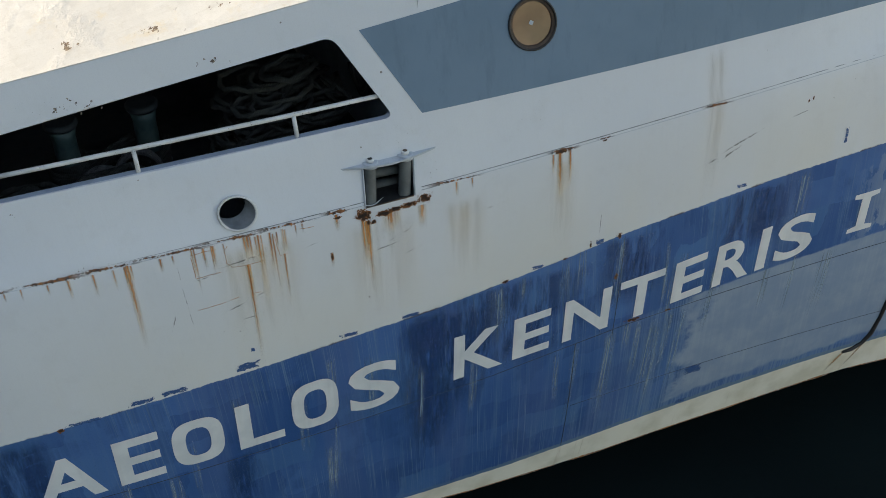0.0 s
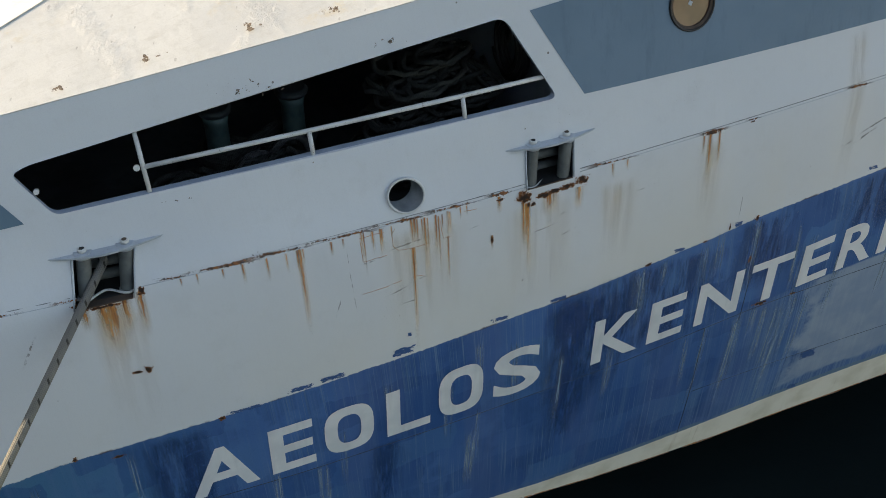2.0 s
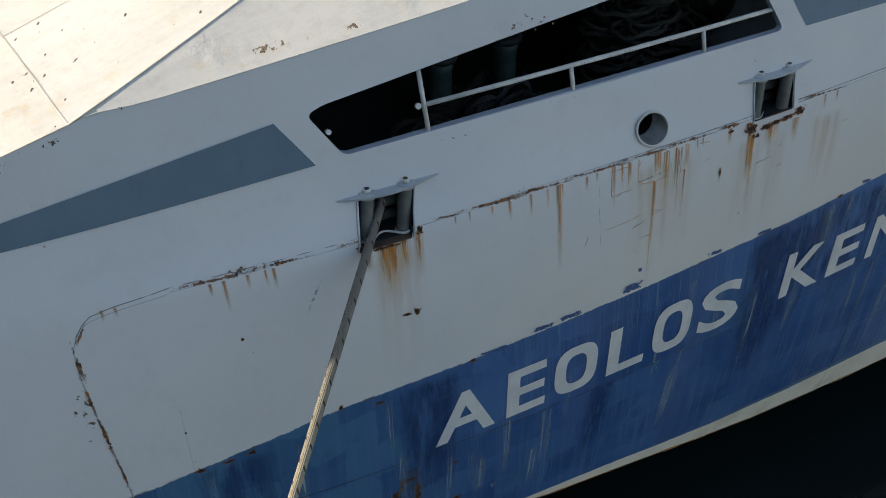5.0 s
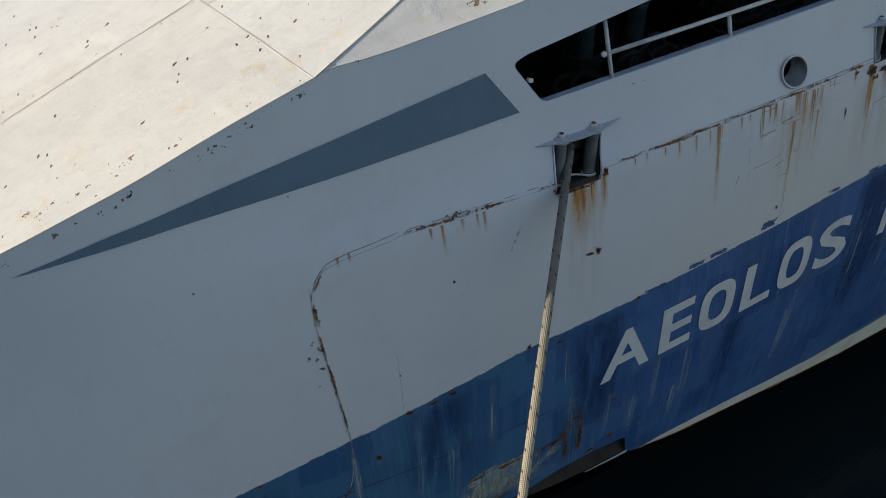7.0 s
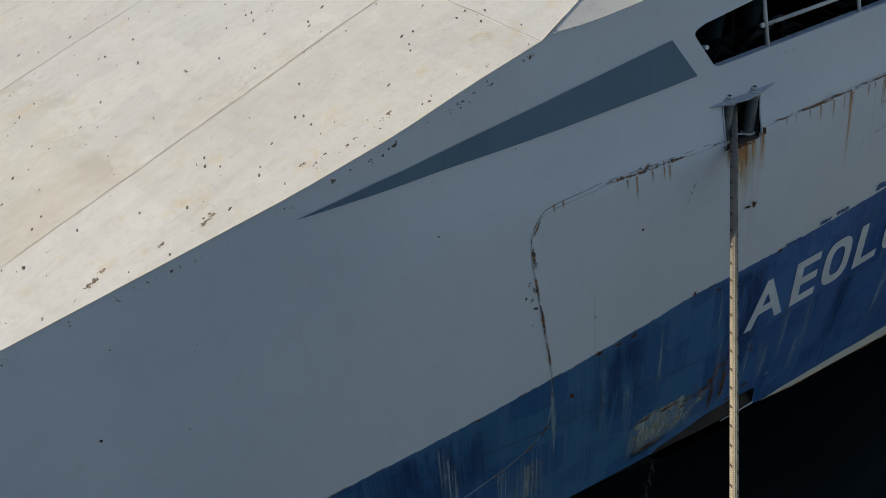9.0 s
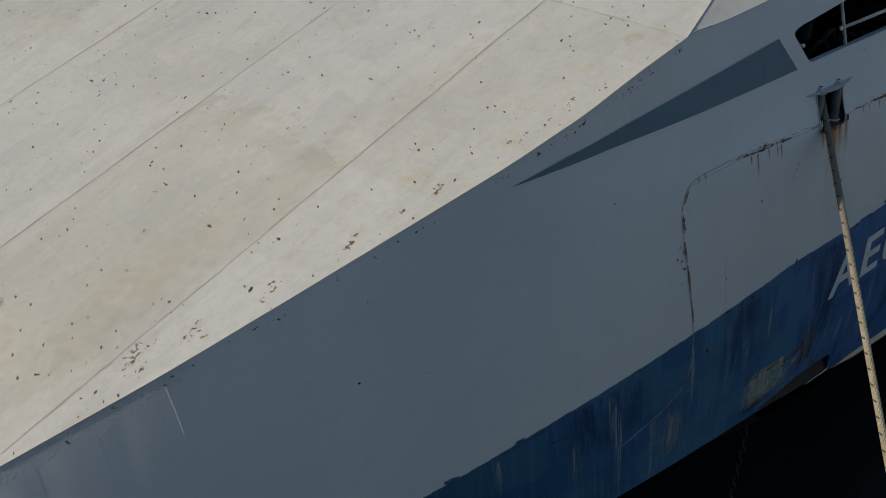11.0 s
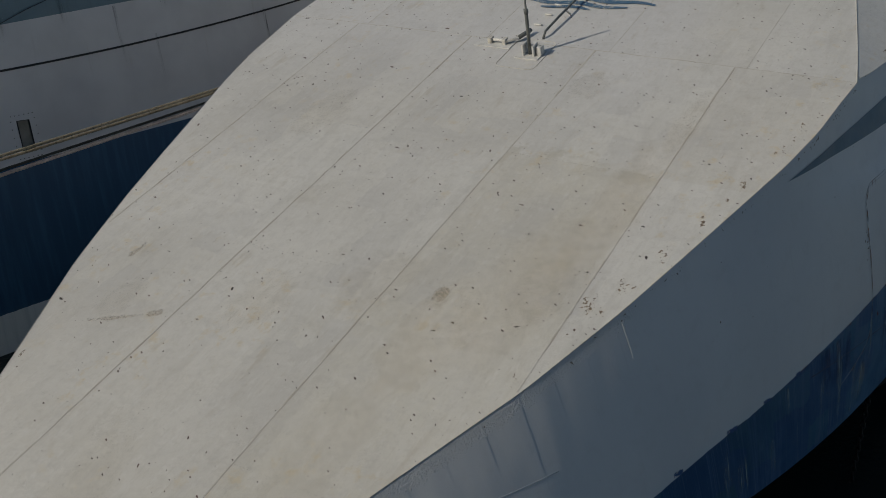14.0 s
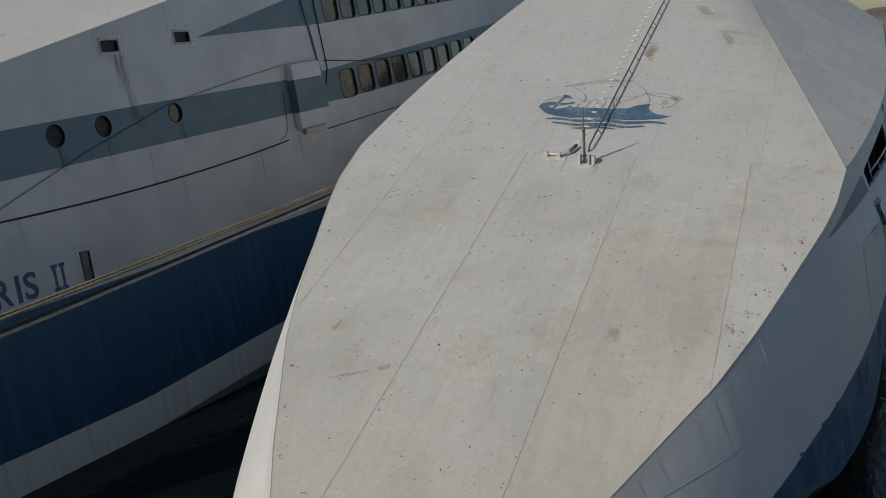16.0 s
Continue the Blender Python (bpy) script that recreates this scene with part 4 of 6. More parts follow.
stations = [STEM + 0.05, -10.2, -6.75, -3.45, 0.0, 4.3, 9.0, 14.5, DECK_END]
for i in range(len(stations) - 1):
    bounds = [-9.0, *(FORE_LINES if stations[i] < -0.01 else AFT_LINES), 9.0]
    for j in range(len(bounds) - 1):
        bm = deck_plate(stations[i], stations[i + 1], bounds[j], bounds[j + 1], 0.0006 * ((i + j) % 2))
        if bm:
            part("deck_plate", bm, DECK, ferry, "", stations[i] >= 0)


def seam_bead(a, b, r=0.011):
    """A lapped seam: a raised bead and the dirty crack along its foot."""
    n = max(2, int((Vector(b) - Vector(a)).length / 0.16))
    d = (Vector(b) - Vector(a)).normalized()
    side = Vector((-d.y, d.x)) * r
    bead, crack, fs, gs = [], [], [], []
    for i in range(n + 1):
        sway = noise.noise(Vector((i * 0.22, a[1], b[0]))) + 0.5 * noise.noise(Vector((i * 0.71, a[1], b[0])))
        p = Vector(a).lerp(Vector(b), i / n) + side * 0.7 * sway
        wide = 1.0 + 0.35 * noise.noise(Vector((i * 0.43, b[1], 4.0)))
        bead += [on_deck(*(p - side * wide), 0.0010), on_deck(*p, 0.0042), on_deck(*(p + side * wide), 0.0012)]
        gap = max(0.03, 0.30 + 0.75 * noise.noise(Vector((i * 0.31, a[1] + 2.0, 9.0))))
        crack += [on_deck(*(p - side * (wide + gap)), 0.0015), on_deck(*(p - side * wide), 0.0019)]
        if i:
            k = 3 * i
            fs += [(k - 3, k - 2, k + 1, k), (k - 2, k - 1, k + 2, k + 1)]
            gs.append((2 * i - 2, 2 * i - 1, 2 * i + 1, 2 * i))
    seam = part("weld_seam", sheet(bead, fs), WELD, ferry)
    if r > 0.008:
        part("crack", sheet(crack, gs), CRACK, seam)


for y in FORE_LINES:
    x = next(q / 10 for q in range(-150, 1) if edge_port(q / 10) < -abs(y) - 0.02) + 0.05
    seam_bead((x, y), (0, y), 0.014)
for y in AFT_LINES:
    edge = edge_port if y < 0 else edge_starboard
    x = next((q / 10 for q in range(1, 235) if abs(edge(q / 10)) < abs(y) + 0.02), DECK_END) - 0.05
    seam_bead((0, y), (x, y), 0.007)
seam_bead((0, -5.70), (0, 5.70), 0.010)

# side facets falling away from the raised deck to the bulwark top
for side in (-1, 1):
    outer = [(x, sheer_z(x)) for x in (0.25 * i for i in range(95))]
    pts, fs = [], []
    for i, (x, z) in enumerate(outer):
        fold = Vector((x, edge_starboard(x) if side > 0 else edge_port(x), 0))
        fold.z = deck_z(fold.x, fold.y)
        rim = Vector((x, -hull_y(x, z) * side, z + (0.12 * min(1.0, x / 2) if side > 0 else 0.0)))
        for j in range(7):
            p = fold.lerp(rim, j / 6)
            w = math.sin(math.pi * j / 6) * min(1, i / 8)
            p.z += w * 0.008 * noise.noise(Vector((x * 0.9, j * 0.35, 7.0 * side)))
            pts.append(p)
    for i in range(len(outer) - 1):
        for j in range(6):
            a = i * 7 + j
            fs.append((a, a + 1, a + 8, a + 7))
    part("side_facet", sheet(pts, fs), SHOULDER, ferry, "sloping off-white shoulder plating with flaking paint", True)
rim = [on_deck(x, edge_port(x), 0.0) for x in np.linspace(STEM + 0.1, 0, 60)]
part("deck_edge_bead", tube(rim, 0.006, 6), WELD, ferry)
rim = [on_deck(x, edge_starboard(x), 0.0) for x in np.linspace(STEM + 0.1, 0, 60)]
part("deck_edge_bead", tube(rim, 0.006, 6), WELD, ferry)
part("shoulder_seam", tube([on_deck(x, edge_port(x), 0.0) for x in np.linspace(0, 18, 40)], 0.010, 5), WELD, ferry)
rim = [on_hull(x, sheer_z(x) - 0.006, 0.0) for x in np.linspace(0, 20, 80)]
part("bulwark_edge", tube(rim, 0.007, 6), WHITE, ferry)


# ---- painted stripes, lettering ----
def hull_sheet(loop, out, step=0.3):
    v, f = patch([Vector(p) for p in loop], (), step)
    return sheet([on_hull(p.x, p.y, out) for p in v], f)


def densified(loop, step=0.3):
    out = []
    for i, a in enumerate(loop):
        a, b = Vector(a), Vector(loop[(i + 1) % len(loop)])
        n = max(1, int((b - a).length / step))
        out += [a.lerp(b, j / n) for j in range(n)]
    return out


part("stripe", hull_sheet(densified([(-2.71, 7.871), (-2.2, 7.905), (-1.4, 7.945), (-0.53, 7.985), (0.09, 8.02), (0.75, 8.065), (1.887, 8.142), (1.602, 8.568), (0.82, 8.447), (-0.16, 8.29), (-0.78, 8.195), (-1.37, 8.105), (-1.93, 8.022)], 0.12), 0.010, 0.14), STRIPE, ferry, "blue-grey tapering stripe painted on white")
top_edge = [(x, min(9.283 + 0.12 * (x - 6.83), sheer_z(x) - 0.06)) for x in (23.2, 18, 14, 10, 8)]
loop = [(6.83, 9.283), (7.355, 8.376), (8.5, 8.405), (10.35, 8.456), (13.24, 8.55), (18, 8.75), (23.2, 8.98)] + top_edge
v, f = patch(densified(loop), [circle(*PORT)], 0.3)
part("stripe", sheet([on_hull(p.x, p.y, 0.004) for p in v], f), STRIPE_AFT, ferry, "broad blue-grey stripe round the porthole", True)


def glyph(ch, serif=False):
    """A letter as plane triangles in a unit box."""
    if ch == "I":
        loop = [(0.0, 0), (1, 0), (1, 1), (0, 1)]
        if serif:
            loop = [(0, 0), (1, 0), (1, 0.11), (0.68, 0.15), (0.68, 0.85), (1, 0.89), (1, 1), (0, 1), (0, 0.89), (0.32, 0.85), (0.32, 0.15), (0, 0.11)]
        v, f = patch([Vector(p) for p in loop], (), 0.5)
        return [Vector((p.x, p.y)) for p in v], f
    if ch == "O":
        def ring(rx, ry, e):
            return [Vector((0.5 + rx * math.copysign(abs(math.cos(t)) ** e, math.cos(t)), 0.5 + ry * math.copysign(abs(math.sin(t)) ** e, math.sin(t)))) for t in (2 * math.pi * (i + 0.5) / 36 for i in range(36))]
        v, f = patch(ring(0.5, 0.5, 0.66), [ring(0.24, 0.31, 0.72)], 0.5)
        return [Vector((p.x, p.y)) for p in v], f
    font = bpy.data.curves.new("letter", "FONT")
    font.body = ch
    font.offset = 0.02
    font.resolution_u = 4
    ob = bpy.data.objects.new("letter", font)
    scene.collection.objects.link(ob)
    me = bpy.data.meshes.new_from_object(ob.evaluated_get(bpy.context.evaluated_depsgraph_get()))
    bpy.data.objects.remove(ob)
    co = [p.co.copy() for p in me.vertices]
    lo = [min(p[i] for p in co) for i in (0, 1)]
    hi = [max(p[i] for p in co) for i in (0, 1)]
    pts = [Vector(((p.x - lo[0]) / (hi[0] - lo[0]), (p.y - lo[1]) / (hi[1] - lo[1]))) for p in co]
    fs = [tuple(q.vertices) for q in me.polygons]
    bpy.data.meshes.remove(me)
    return pts, fs


BASE = [(2.7, 4.632), (3.6, 4.652), (5.0, 4.675), (6.5, 4.715), (7.6, 4.77), (8.5, 4.82), (9.3, 4.875), (10.1, 4.94), (10.8, 5.015), (11.4, 5.10), (12.3, 5.215), (13.4, 5.394)]
CAP = [(2.7, 0.66), (5.0, 0.69), (6.0, 0.735), (7.6, 0.705), (8.5, 0.665), (9.5, 0.685), (10.5, 0.665), (12.3, 0.69), (13.4, 0.61)]
WORDS = [("A", 2.712, 3.445), ("E", 3.588, 4.085), ("O", 4.20, 4.77), ("L", 4.925, 5.45), ("O", 5.555, 6.11), ("S", 6.24, 6.86), ("K", 7.555, 8.205), ("E", 8.335, 8.835), ("N", 9.02, 9.66), ("T", 9.78, 10.41), ("E", 10.56, 11.02), ("R", 11.165, 11.70), ("I", 11.80, 11.945), ("S", 12.06, 12.63)]
for ch, x0, x1 in WORDS:
    pts, fs = glyph(ch)
    spots = []
    for p in pts:
        x = x0 + (x1 - x0) * p.x
        spots.append(on_hull(x, table(x, BASE) + table(x, CAP) * p.y, 0.009))
    part("letter", sheet(spots, fs), LETTER, ferry)
pts, fs = glyph("I", True)
part("letter", sheet([on_hull(13.185 + 0.385 * p.x, 5.385 + 0.615 * p.y + 0.02 * p.x, 0.009) for p in pts], fs), LETTER, ferry)


# ---- openings in the port side ----
def reveal(loop, deep, material, name, label="", rise=0.0):
    """The inner rim of an opening, from the plating inboard."""
    n = len(loop)
    a = [on_hull(p[0], p[1], 0.004) for p in loop]
    b = [Vector((q.x, q.y + deep, q.z + rise)) for q in a]
    return part(name, sheet(a + b, [(i, (i + 1) % n, n + (i + 1) % n, n + i) for i in range(n)]), material, ferry, label, True)


reveal(WINDOW, 0.07, RIM, "opening_rim", "blue-grey edge of the mooring opening")
rail_y = 0.045
rail_pts = [on_hull(x, z, -rail_y) for x, z in ((2.99, 8.450), (3.9, 8.49), (5.0, 8.535), (6.0, 8.575), (7.02, 8.618))]
rail = part("guard_rail", tube(rail_pts, 0.024, 10), WHITE, ferry, "white pipe rail across the opening")
part("post", tube([on_hull(2.99, 8.20, -rail_y), on_hull(2.985, 8.79, -rail_y)], 0.023, 10), WHITE, rail)
for x in (4.52, 6.065):
    z = 8.175 + (x - 2.155) * 0.045
    part("post", tube([on_hull(x, z - 0.02, -rail_y), on_hull(x, 8.45 + (x - 2.99) * 0.0417, -rail_y)], 0.023, 10), WHITE, rail)
bm = tube([on_hull(2.93, 8.452, -0.03), on_hull(2.93, 8.452, -0.06)], 0.030, 14)
part("pad_eye", bm, WHITE, rail)
part("pad_eye", tube([on_hull(2.06, 8.40, 0.012), on_hull(2.06, 8.40, -0.05)], 0.024, 12), WHITE, ferry)

# round fairlead pipe
n = 28
a = [on_hull(p.x, p.y, 0.030) for p in circle(*PIPE)]
mid_ring = [q + Vector((-0.018, 0.09, 0.012)) for q in a]
b = [q + Vector((-0.042, 0.19, 0.028)) for q in a]
pipe = part("fairlead_pipe", sheet(a + mid_ring + b, [(i + r * n, (i + 1) % n + r * n, n + (i + 1) % n + r * n, n + i + r * n) for r in (0, 1) for i in range(n)]), PIPE_STEEL, ferry, "round worn steel fairlead pipe through the side", True)
lip_ring = [on_hull(p.x, p.y, 0.018) for p in circle(PIPE[0], PIPE[1], PIPE[2] + 0.010, PIPE[3] + 0.010)]
part("pipe_rim", tube(lip_ring, 0.014, 10, True), WHITE, pipe, "white painted rounded rim")

# porthole
hole = part("porthole", tube([on_hull(p.x, p.y, 0.014) for p in circle(PORT[0], PORT[1], 0.262)], 0.013, 8, True), RUBBER, ferry, "round porthole with a dark frame and brownish glass")
inner, outer_ring = circle(PORT[0], PORT[1], 0.222), circle(PORT[0], PORT[1], 0.262)
pts = [on_hull(p.x, p.y, 0.018) for p in outer_ring] + [on_hull(p.x, p.y, 0.0) for p in inner] + [on_hull(p.x, p.y, -0.03) for p in inner]
fs = [(i, (i + 1) % n, n + (i + 1) % n, n + i) for i in range(n)] + [(n + i, n + (i + 1) % n, 2 * n + (i + 1) % n, 2 * n + i) for i in range(n)]
part("ring", sheet(pts, fs), BROWN, hole, "bronze-brown ring", True)
part("pane", sheet([on_hull(p.x, p.y, -0.015) for p in inner], [range(n)]), PANE, hole)
part("sticker", sheet([on_hull(8.635 + dx, 9.075 + dz, -0.012) for dx, dz in ((-0.03, -0.008), (0.008, -0.03), (0.03, 0.008), (-0.008, 0.03))], [range(4)]), FLANGE, hole)


def roller_fairlead(cx, z0, z1, hole, lean, slip):
    """Two upright rollers and a sill in a box through the side, under a swept steel brow."""
    lead = part("roller_fairlead", bmesh.new(), GALV, ferry, "steel roller fairlead with two upright rollers")
    yy = hull_y(cx, z1)
    ax = Vector((1, (hull_y(cx + 0.2, z1) - hull_y(cx - 0.2, z1)) / 0.4, 0)).normalized()
    inb = Vector((-ax.y, ax.x, 0))
    mid = Vector((cx, yy, 0))

    def at(u, d, z):
        return mid + ax * u + inb * d + Vector((0, 0, z))

    # box
    rim = [Vector((p.x, hull_y(p.x, p.y), p.y)) for p in hole]
    pts = rim + [q + inb * 0.46 for q in rim]
    bm = sheet(pts, [(0, 1, 5, 4), (1, 2, 6, 5), (2, 3, 7, 6), (3, 0, 4, 7), (4, 5, 6, 7)])
    part("box", bm, DARK, lead, "dark inside of the fairlead")
    for u in (-0.19, 0.19):
        tilt_u = 0.035 * u
        low, up = at(u - slip, 0.005 - lean, z0 + 0.005), at(u, 0.005, z1 - 0.02)
        bm = tube([low, low.lerp(up, 0.02), low.lerp(up, 0.96), up], [0.058, 0.067, 0.067, 0.067], 18)
        part("roller", bm, GALV, lead, "", True)
        part("roller_foot", tube([low - Vector((0, 0, 0.012)), low + Vector((0, 0, 0.004))], 0.078, 18), FLANGE, lead)
        c = [at(u, 0.0, z1 + tilt_u + dz) for dz in (-0.030, 0.020, 0.024)]
        part("collar", tube(c, [0.084, 0.084, 0.074], 20), FLANGE, lead)
        c = [at(u, 0.0, z1 + tilt_u + dz) for dz in (0.02, 0.052, 0.058)]
        part("pin", tube(c, [0.040, 0.040, 0.030], 14), WHITE, lead, "white painted pin head")
        part("pin_bore", tube([at(u, 0.0, z1 + tilt_u + 0.05), at(u, 0.0, z1 + tilt_u + 0.061)], 0.024, 12), BROWN if u > 0 else DARK, lead)
    # flanges welded up both sides of the opening
    for foot, head, step in ((hole[0], hole[3], -0.012), (hole[1], hole[2], 0.012)):
        pts = [on_hull(foot.x + (head.x - foot.x) * i / 6 + step, foot.y + (head.y - foot.y) * i / 6, 0.012) for i in range(7)]
        part("side_flange", tube(pts, [0.008, 0.011, 0.008, 0.010, 0.008, 0.010, 0.009], 6), FLANGE, lead, "pale grey flange with chipped paint")
    for d, z in ((0.16, 0.5 * (z0 + z1) - 0.02), (0.19, z0 + 0.03)):
        part("roller", tube([at(-0.26, d, z), at(0.26, d, z)], 0.055, 14), GALV, lead)
    # brow: a swept plate, widest over the rollers
    top_loop = []
    for u in np.linspace(-0.55, 0.55, 23):
        w = 0.125 * max(0.0, 1 - (abs(u) / 0.56) ** 1.6)
        top_loop.append((u, -w))
    pts = []
    for z in (z1 + 0.012, z1 - 0.008):
        for u, d in top_loop:
            pts.append(at(u, d + 0.02, z + 0.035 * u))
        for u, d in top_loop:
            pts.append(at(u, 0.16, z + 0.035 * u))
    m = len(top_loop)
    fs = []
    for i in range(m - 1):
        fs += [(i, i + 1, m + i + 1, m + i), (2 * m + i, 2 * m + i + 1, 3 * m + i + 1, 3 * m + i), (i, i + 1, 2 * m + i + 1, 2 * m + i)]
    part("brow", sheet(pts, fs), FLANGE, lead, "swept blue-grey brow plate")
    # sill with a dip between the rollers, and the rusty shelf outside it
    pts = []
    for i in range(25):
        u = -0.30 + 0.60 * i / 24
        swell = 0.5 + 0.5 * math.cos((abs(u) - 0.19) / 0.19 * math.pi)
        pts.append(at(u - slip, 0.03 - lean - 0.10 * swell, z0 + 0.012))
    part("sill", tube(pts, 0.012, 8), WHITE, lead)
    a, b = hole[0], hole[1]
    pts = [on_hull(a.x, a.y + 0.004, 0.012), on_hull(b.x, b.y + 0.004, 0.012), at(0.27 - slip, 0.05, z0 - 0.02), at(-0.27 - slip, 0.05, z0 - 0.02)]
    part("sill_plate", sheet(pts + [p - Vector((0, 0, 0.012)) for p in pts], [(0, 1, 2, 3), (4, 5, 6, 7), (0, 1, 5, 4), (1, 2, 6, 5), (3, 0, 4, 7)]), BROWN, lead)
    return lead


roller_fairlead(2.475, 7.35, 7.80, LEAD_HOLES[0], 0.075, 0.06)
roller_fairlead(6.925, 7.52, 7.975, LEAD_HOLES[1], 0.06, 0.035)

# weld line of the insert plate that curves down round the bow
k = []
for x, z in ((-1.6, 4.30), (-0.954, 4.472), (-0.65, 4.60), (-0.497, 4.70), (-0.41, 4.87), (-0.37, 5.15), (-0.369, 5.41), (-0.42, 5.917), (-0.465, 6.34), (-0.495, 6.69), (-0.50, 6.97), (-0.45, 7.14), (-0.36, 7.25), (-0.19, 7.305), (0.02, 7.335), (0.4, 7.37)):
    k.append((x, z))
smooth_k = []
for i in range(len(k) - 1):
    p0, p1, p2, p3 = (Vector(k[min(max(j, 0), len(k) - 1)]) for j in (i - 1, i, i + 1, i + 2))
    for s in range(4):
        t = s / 4
        smooth_k.append(0.5 * (2 * p1 + (p2 - p0) * t + (2 * p0 - 5 * p1 + 4 * p2 - p3) * t * t + (3 * p1 - p0 - 3 * p2 + p3) * t ** 3))
upper = [(-0.44, 7.17), (-0.37, 7.26), (-0.29, 7.325), (-0.087, 7.368), (0.2, 7.392), (0.4, 7.415)]
STRETCHES = ((0.4, 2.07), (2.68, 6.62), (7.23, 23.0))
for n_run, (xa, xb) in enumerate(STRETCHES):
    n = max(4, int((xb - xa) / 0.2))
    along = [xa + (xb - xa) * i / n for i in range(n + 1)]
    lower_line = ([tuple(p) for p in smooth_k] if n_run == 0 else []) + [(x, seam_z(x) + 0.008) for x in along]
    upper_line = (upper if n_run == 0 else []) + [(x, seam_z(x) + 0.04) for x in along]
    part("knuckle_weld", tube([on_hull(x, z, -0.003) for x, z in lower_line], 0.0055, 6), FLANGE, ferry, "grey weld line along the knuckle")
    part("knuckle_weld", tube([on_hull(x, z, -0.003) for x, z in upper_line], 0.006, 6), SEAM_GREY, ferry)


def weld_on_hull(name, pts, r, material, out=-0.002):
    part(name, tube([on_hull(x, z, out) for x, z in pts], r, 6), material, ferry)


weld_on_hull("plate_seam", [(x, table(x, ((-9, 4.95), (-2.7, 4.86), (1.8, 4.60), (4, 4.53), (6, 4.55), (8, 4.62), (10, 4.84), (14, 5.06), (20, 5.3)))) for x in np.linspace(-2.7, 18, 70)], 0.006, SEAM_DARK)
weld_on_hull("plate_seam", [(x, 3.55 + 0.03 * (x - 10)) for x in np.linspace(9.3, 16, 20)], 0.005, SEAM_DARK)
weld_on_hull("plate_seam", [(9.23 + 0.03 * (4.75 - z), z) for z in np.linspace(4.75, 2.65, 14)], 0.007, SEAM_DARK)
weld_on_hull("plate_seam", [(9.76, z) for z in np.linspace(6.3, 4.7, 10)], 0.006, SEAM_DARK)
weld_on_hull("plate_seam", [(0.22, z) for z in np.linspace(6.2, 5.45, 8)], 0.003, FLANGE, -0.0015)
weld_on_hull("plate_seam", [(x, 5.33 + 0.05 * (x + 9.9)) for x in np.linspace(-11.5, -7.9, 16)], 0.006, FLANGE, -0.001)
weld_on_hull("scratch", [(-6.39 + 0.004 * math.sin(9 * z), z) for z in np.linspace(6.83, 6.36, 12)], 0.0024, LETTER, 0.0)
for loop in ([(4.805, 7.153), (4.93, 7.165), (5.051, 7.168)], [(4.79, 7.40), (4.795, 7.28), (4.80, 7.16)], [(4.787, 7.428), (4.942, 7.442), (5.047, 7.434)], [(5.16, 7.45), (5.119, 7.404), (5.124, 7.253), (5.173, 7.194), (5.29, 7.181), (5.512, 7.192)],
             [(5.637, 7.442), (5.648, 7.301), (5.665, 7.203), (5.747, 7.209)], [(4.76, 6.778), (4.95, 6.79), (5.05, 6.80)], [(5.09, 6.81), (5.186, 6.826)], [(5.35, 6.833), (5.416, 6.823)], [(5.901, 7.46), (6.048, 7.452)]):
    fine = [p for a, b in zip(loop, loop[1:]) for p in (a, ((a[0] + b[0]) / 2 + 0.004, (a[1] + b[1]) / 2 - 0.003))] + [loop[-1]]
    weld_on_hull("rust_line", fine, 0.0036, RUST_LINE, -0.0012)
weld_on_hull("rubber_strap", [(14.38, 4.35), (14.32, 3.95), (14.29, 3.55), (14.24, 3.25), (14.14, 3.07), (13.98, 2.975), (13.84, 2.955)], [0.03, 0.034, 0.03, 0.036, 0.03, 0.034, 0.022], RUBBER, 0.01)


# ---- mooring deck behind the opening ----
def room(name, loop, material):
    return part(name, sheet(loop, [range(len(loop))]), material, ferry)


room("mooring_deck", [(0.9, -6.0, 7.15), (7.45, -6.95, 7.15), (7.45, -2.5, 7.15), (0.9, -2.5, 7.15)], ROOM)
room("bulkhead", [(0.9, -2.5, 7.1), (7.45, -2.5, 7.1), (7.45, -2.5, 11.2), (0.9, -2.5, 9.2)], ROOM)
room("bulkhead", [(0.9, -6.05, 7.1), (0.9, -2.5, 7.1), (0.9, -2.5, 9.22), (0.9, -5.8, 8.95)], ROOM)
room("bulkhead", [(7.45, -7.0, 7.1), (7.45, -2.5, 7.1), (7.45, -2.5, 11.2), (7.45, -6.75, 9.7)], LOCKER_GREY)


def heap(name, centre, spread, turns, r, seed, material, label):
    """A heap of rope: one long line thrown down in loops."""
    rnd = random.Random(seed)
    pts, a = [], 0.0
    for i in range(turns):
        cx, cy = (rnd.uniform(-1, 1) * spread[0] * 0.55 for _ in (0, 1))
        rr = rnd.uniform(0.14, 0.42)
        lift = spread[2] * (i / turns) * (1 - 0.55 * math.hypot(cx, cy) / spread[0])
        tx, ty = rnd.uniform(-0.5, 0.5), rnd.uniform(-0.5, 0.5)
        for s in range(14):
            a += 2 * math.pi / 14
            x, y = cx + rr * math.cos(a), cy * spread[1] / spread[0] + rr * 0.8 * math.sin(a)
            pts.append((centre[0] + x, centre[1] + y, centre[2] + r + max(0.0, lift + 0.25 * (tx * x + ty * y) + rnd.uniform(-0.03, 0.03))))
    bm = tube(pts, r, 6)
    me = mesh_of(name, bm, material)
    ob = new(name, me)
    return tagged(ob, label, "rope")


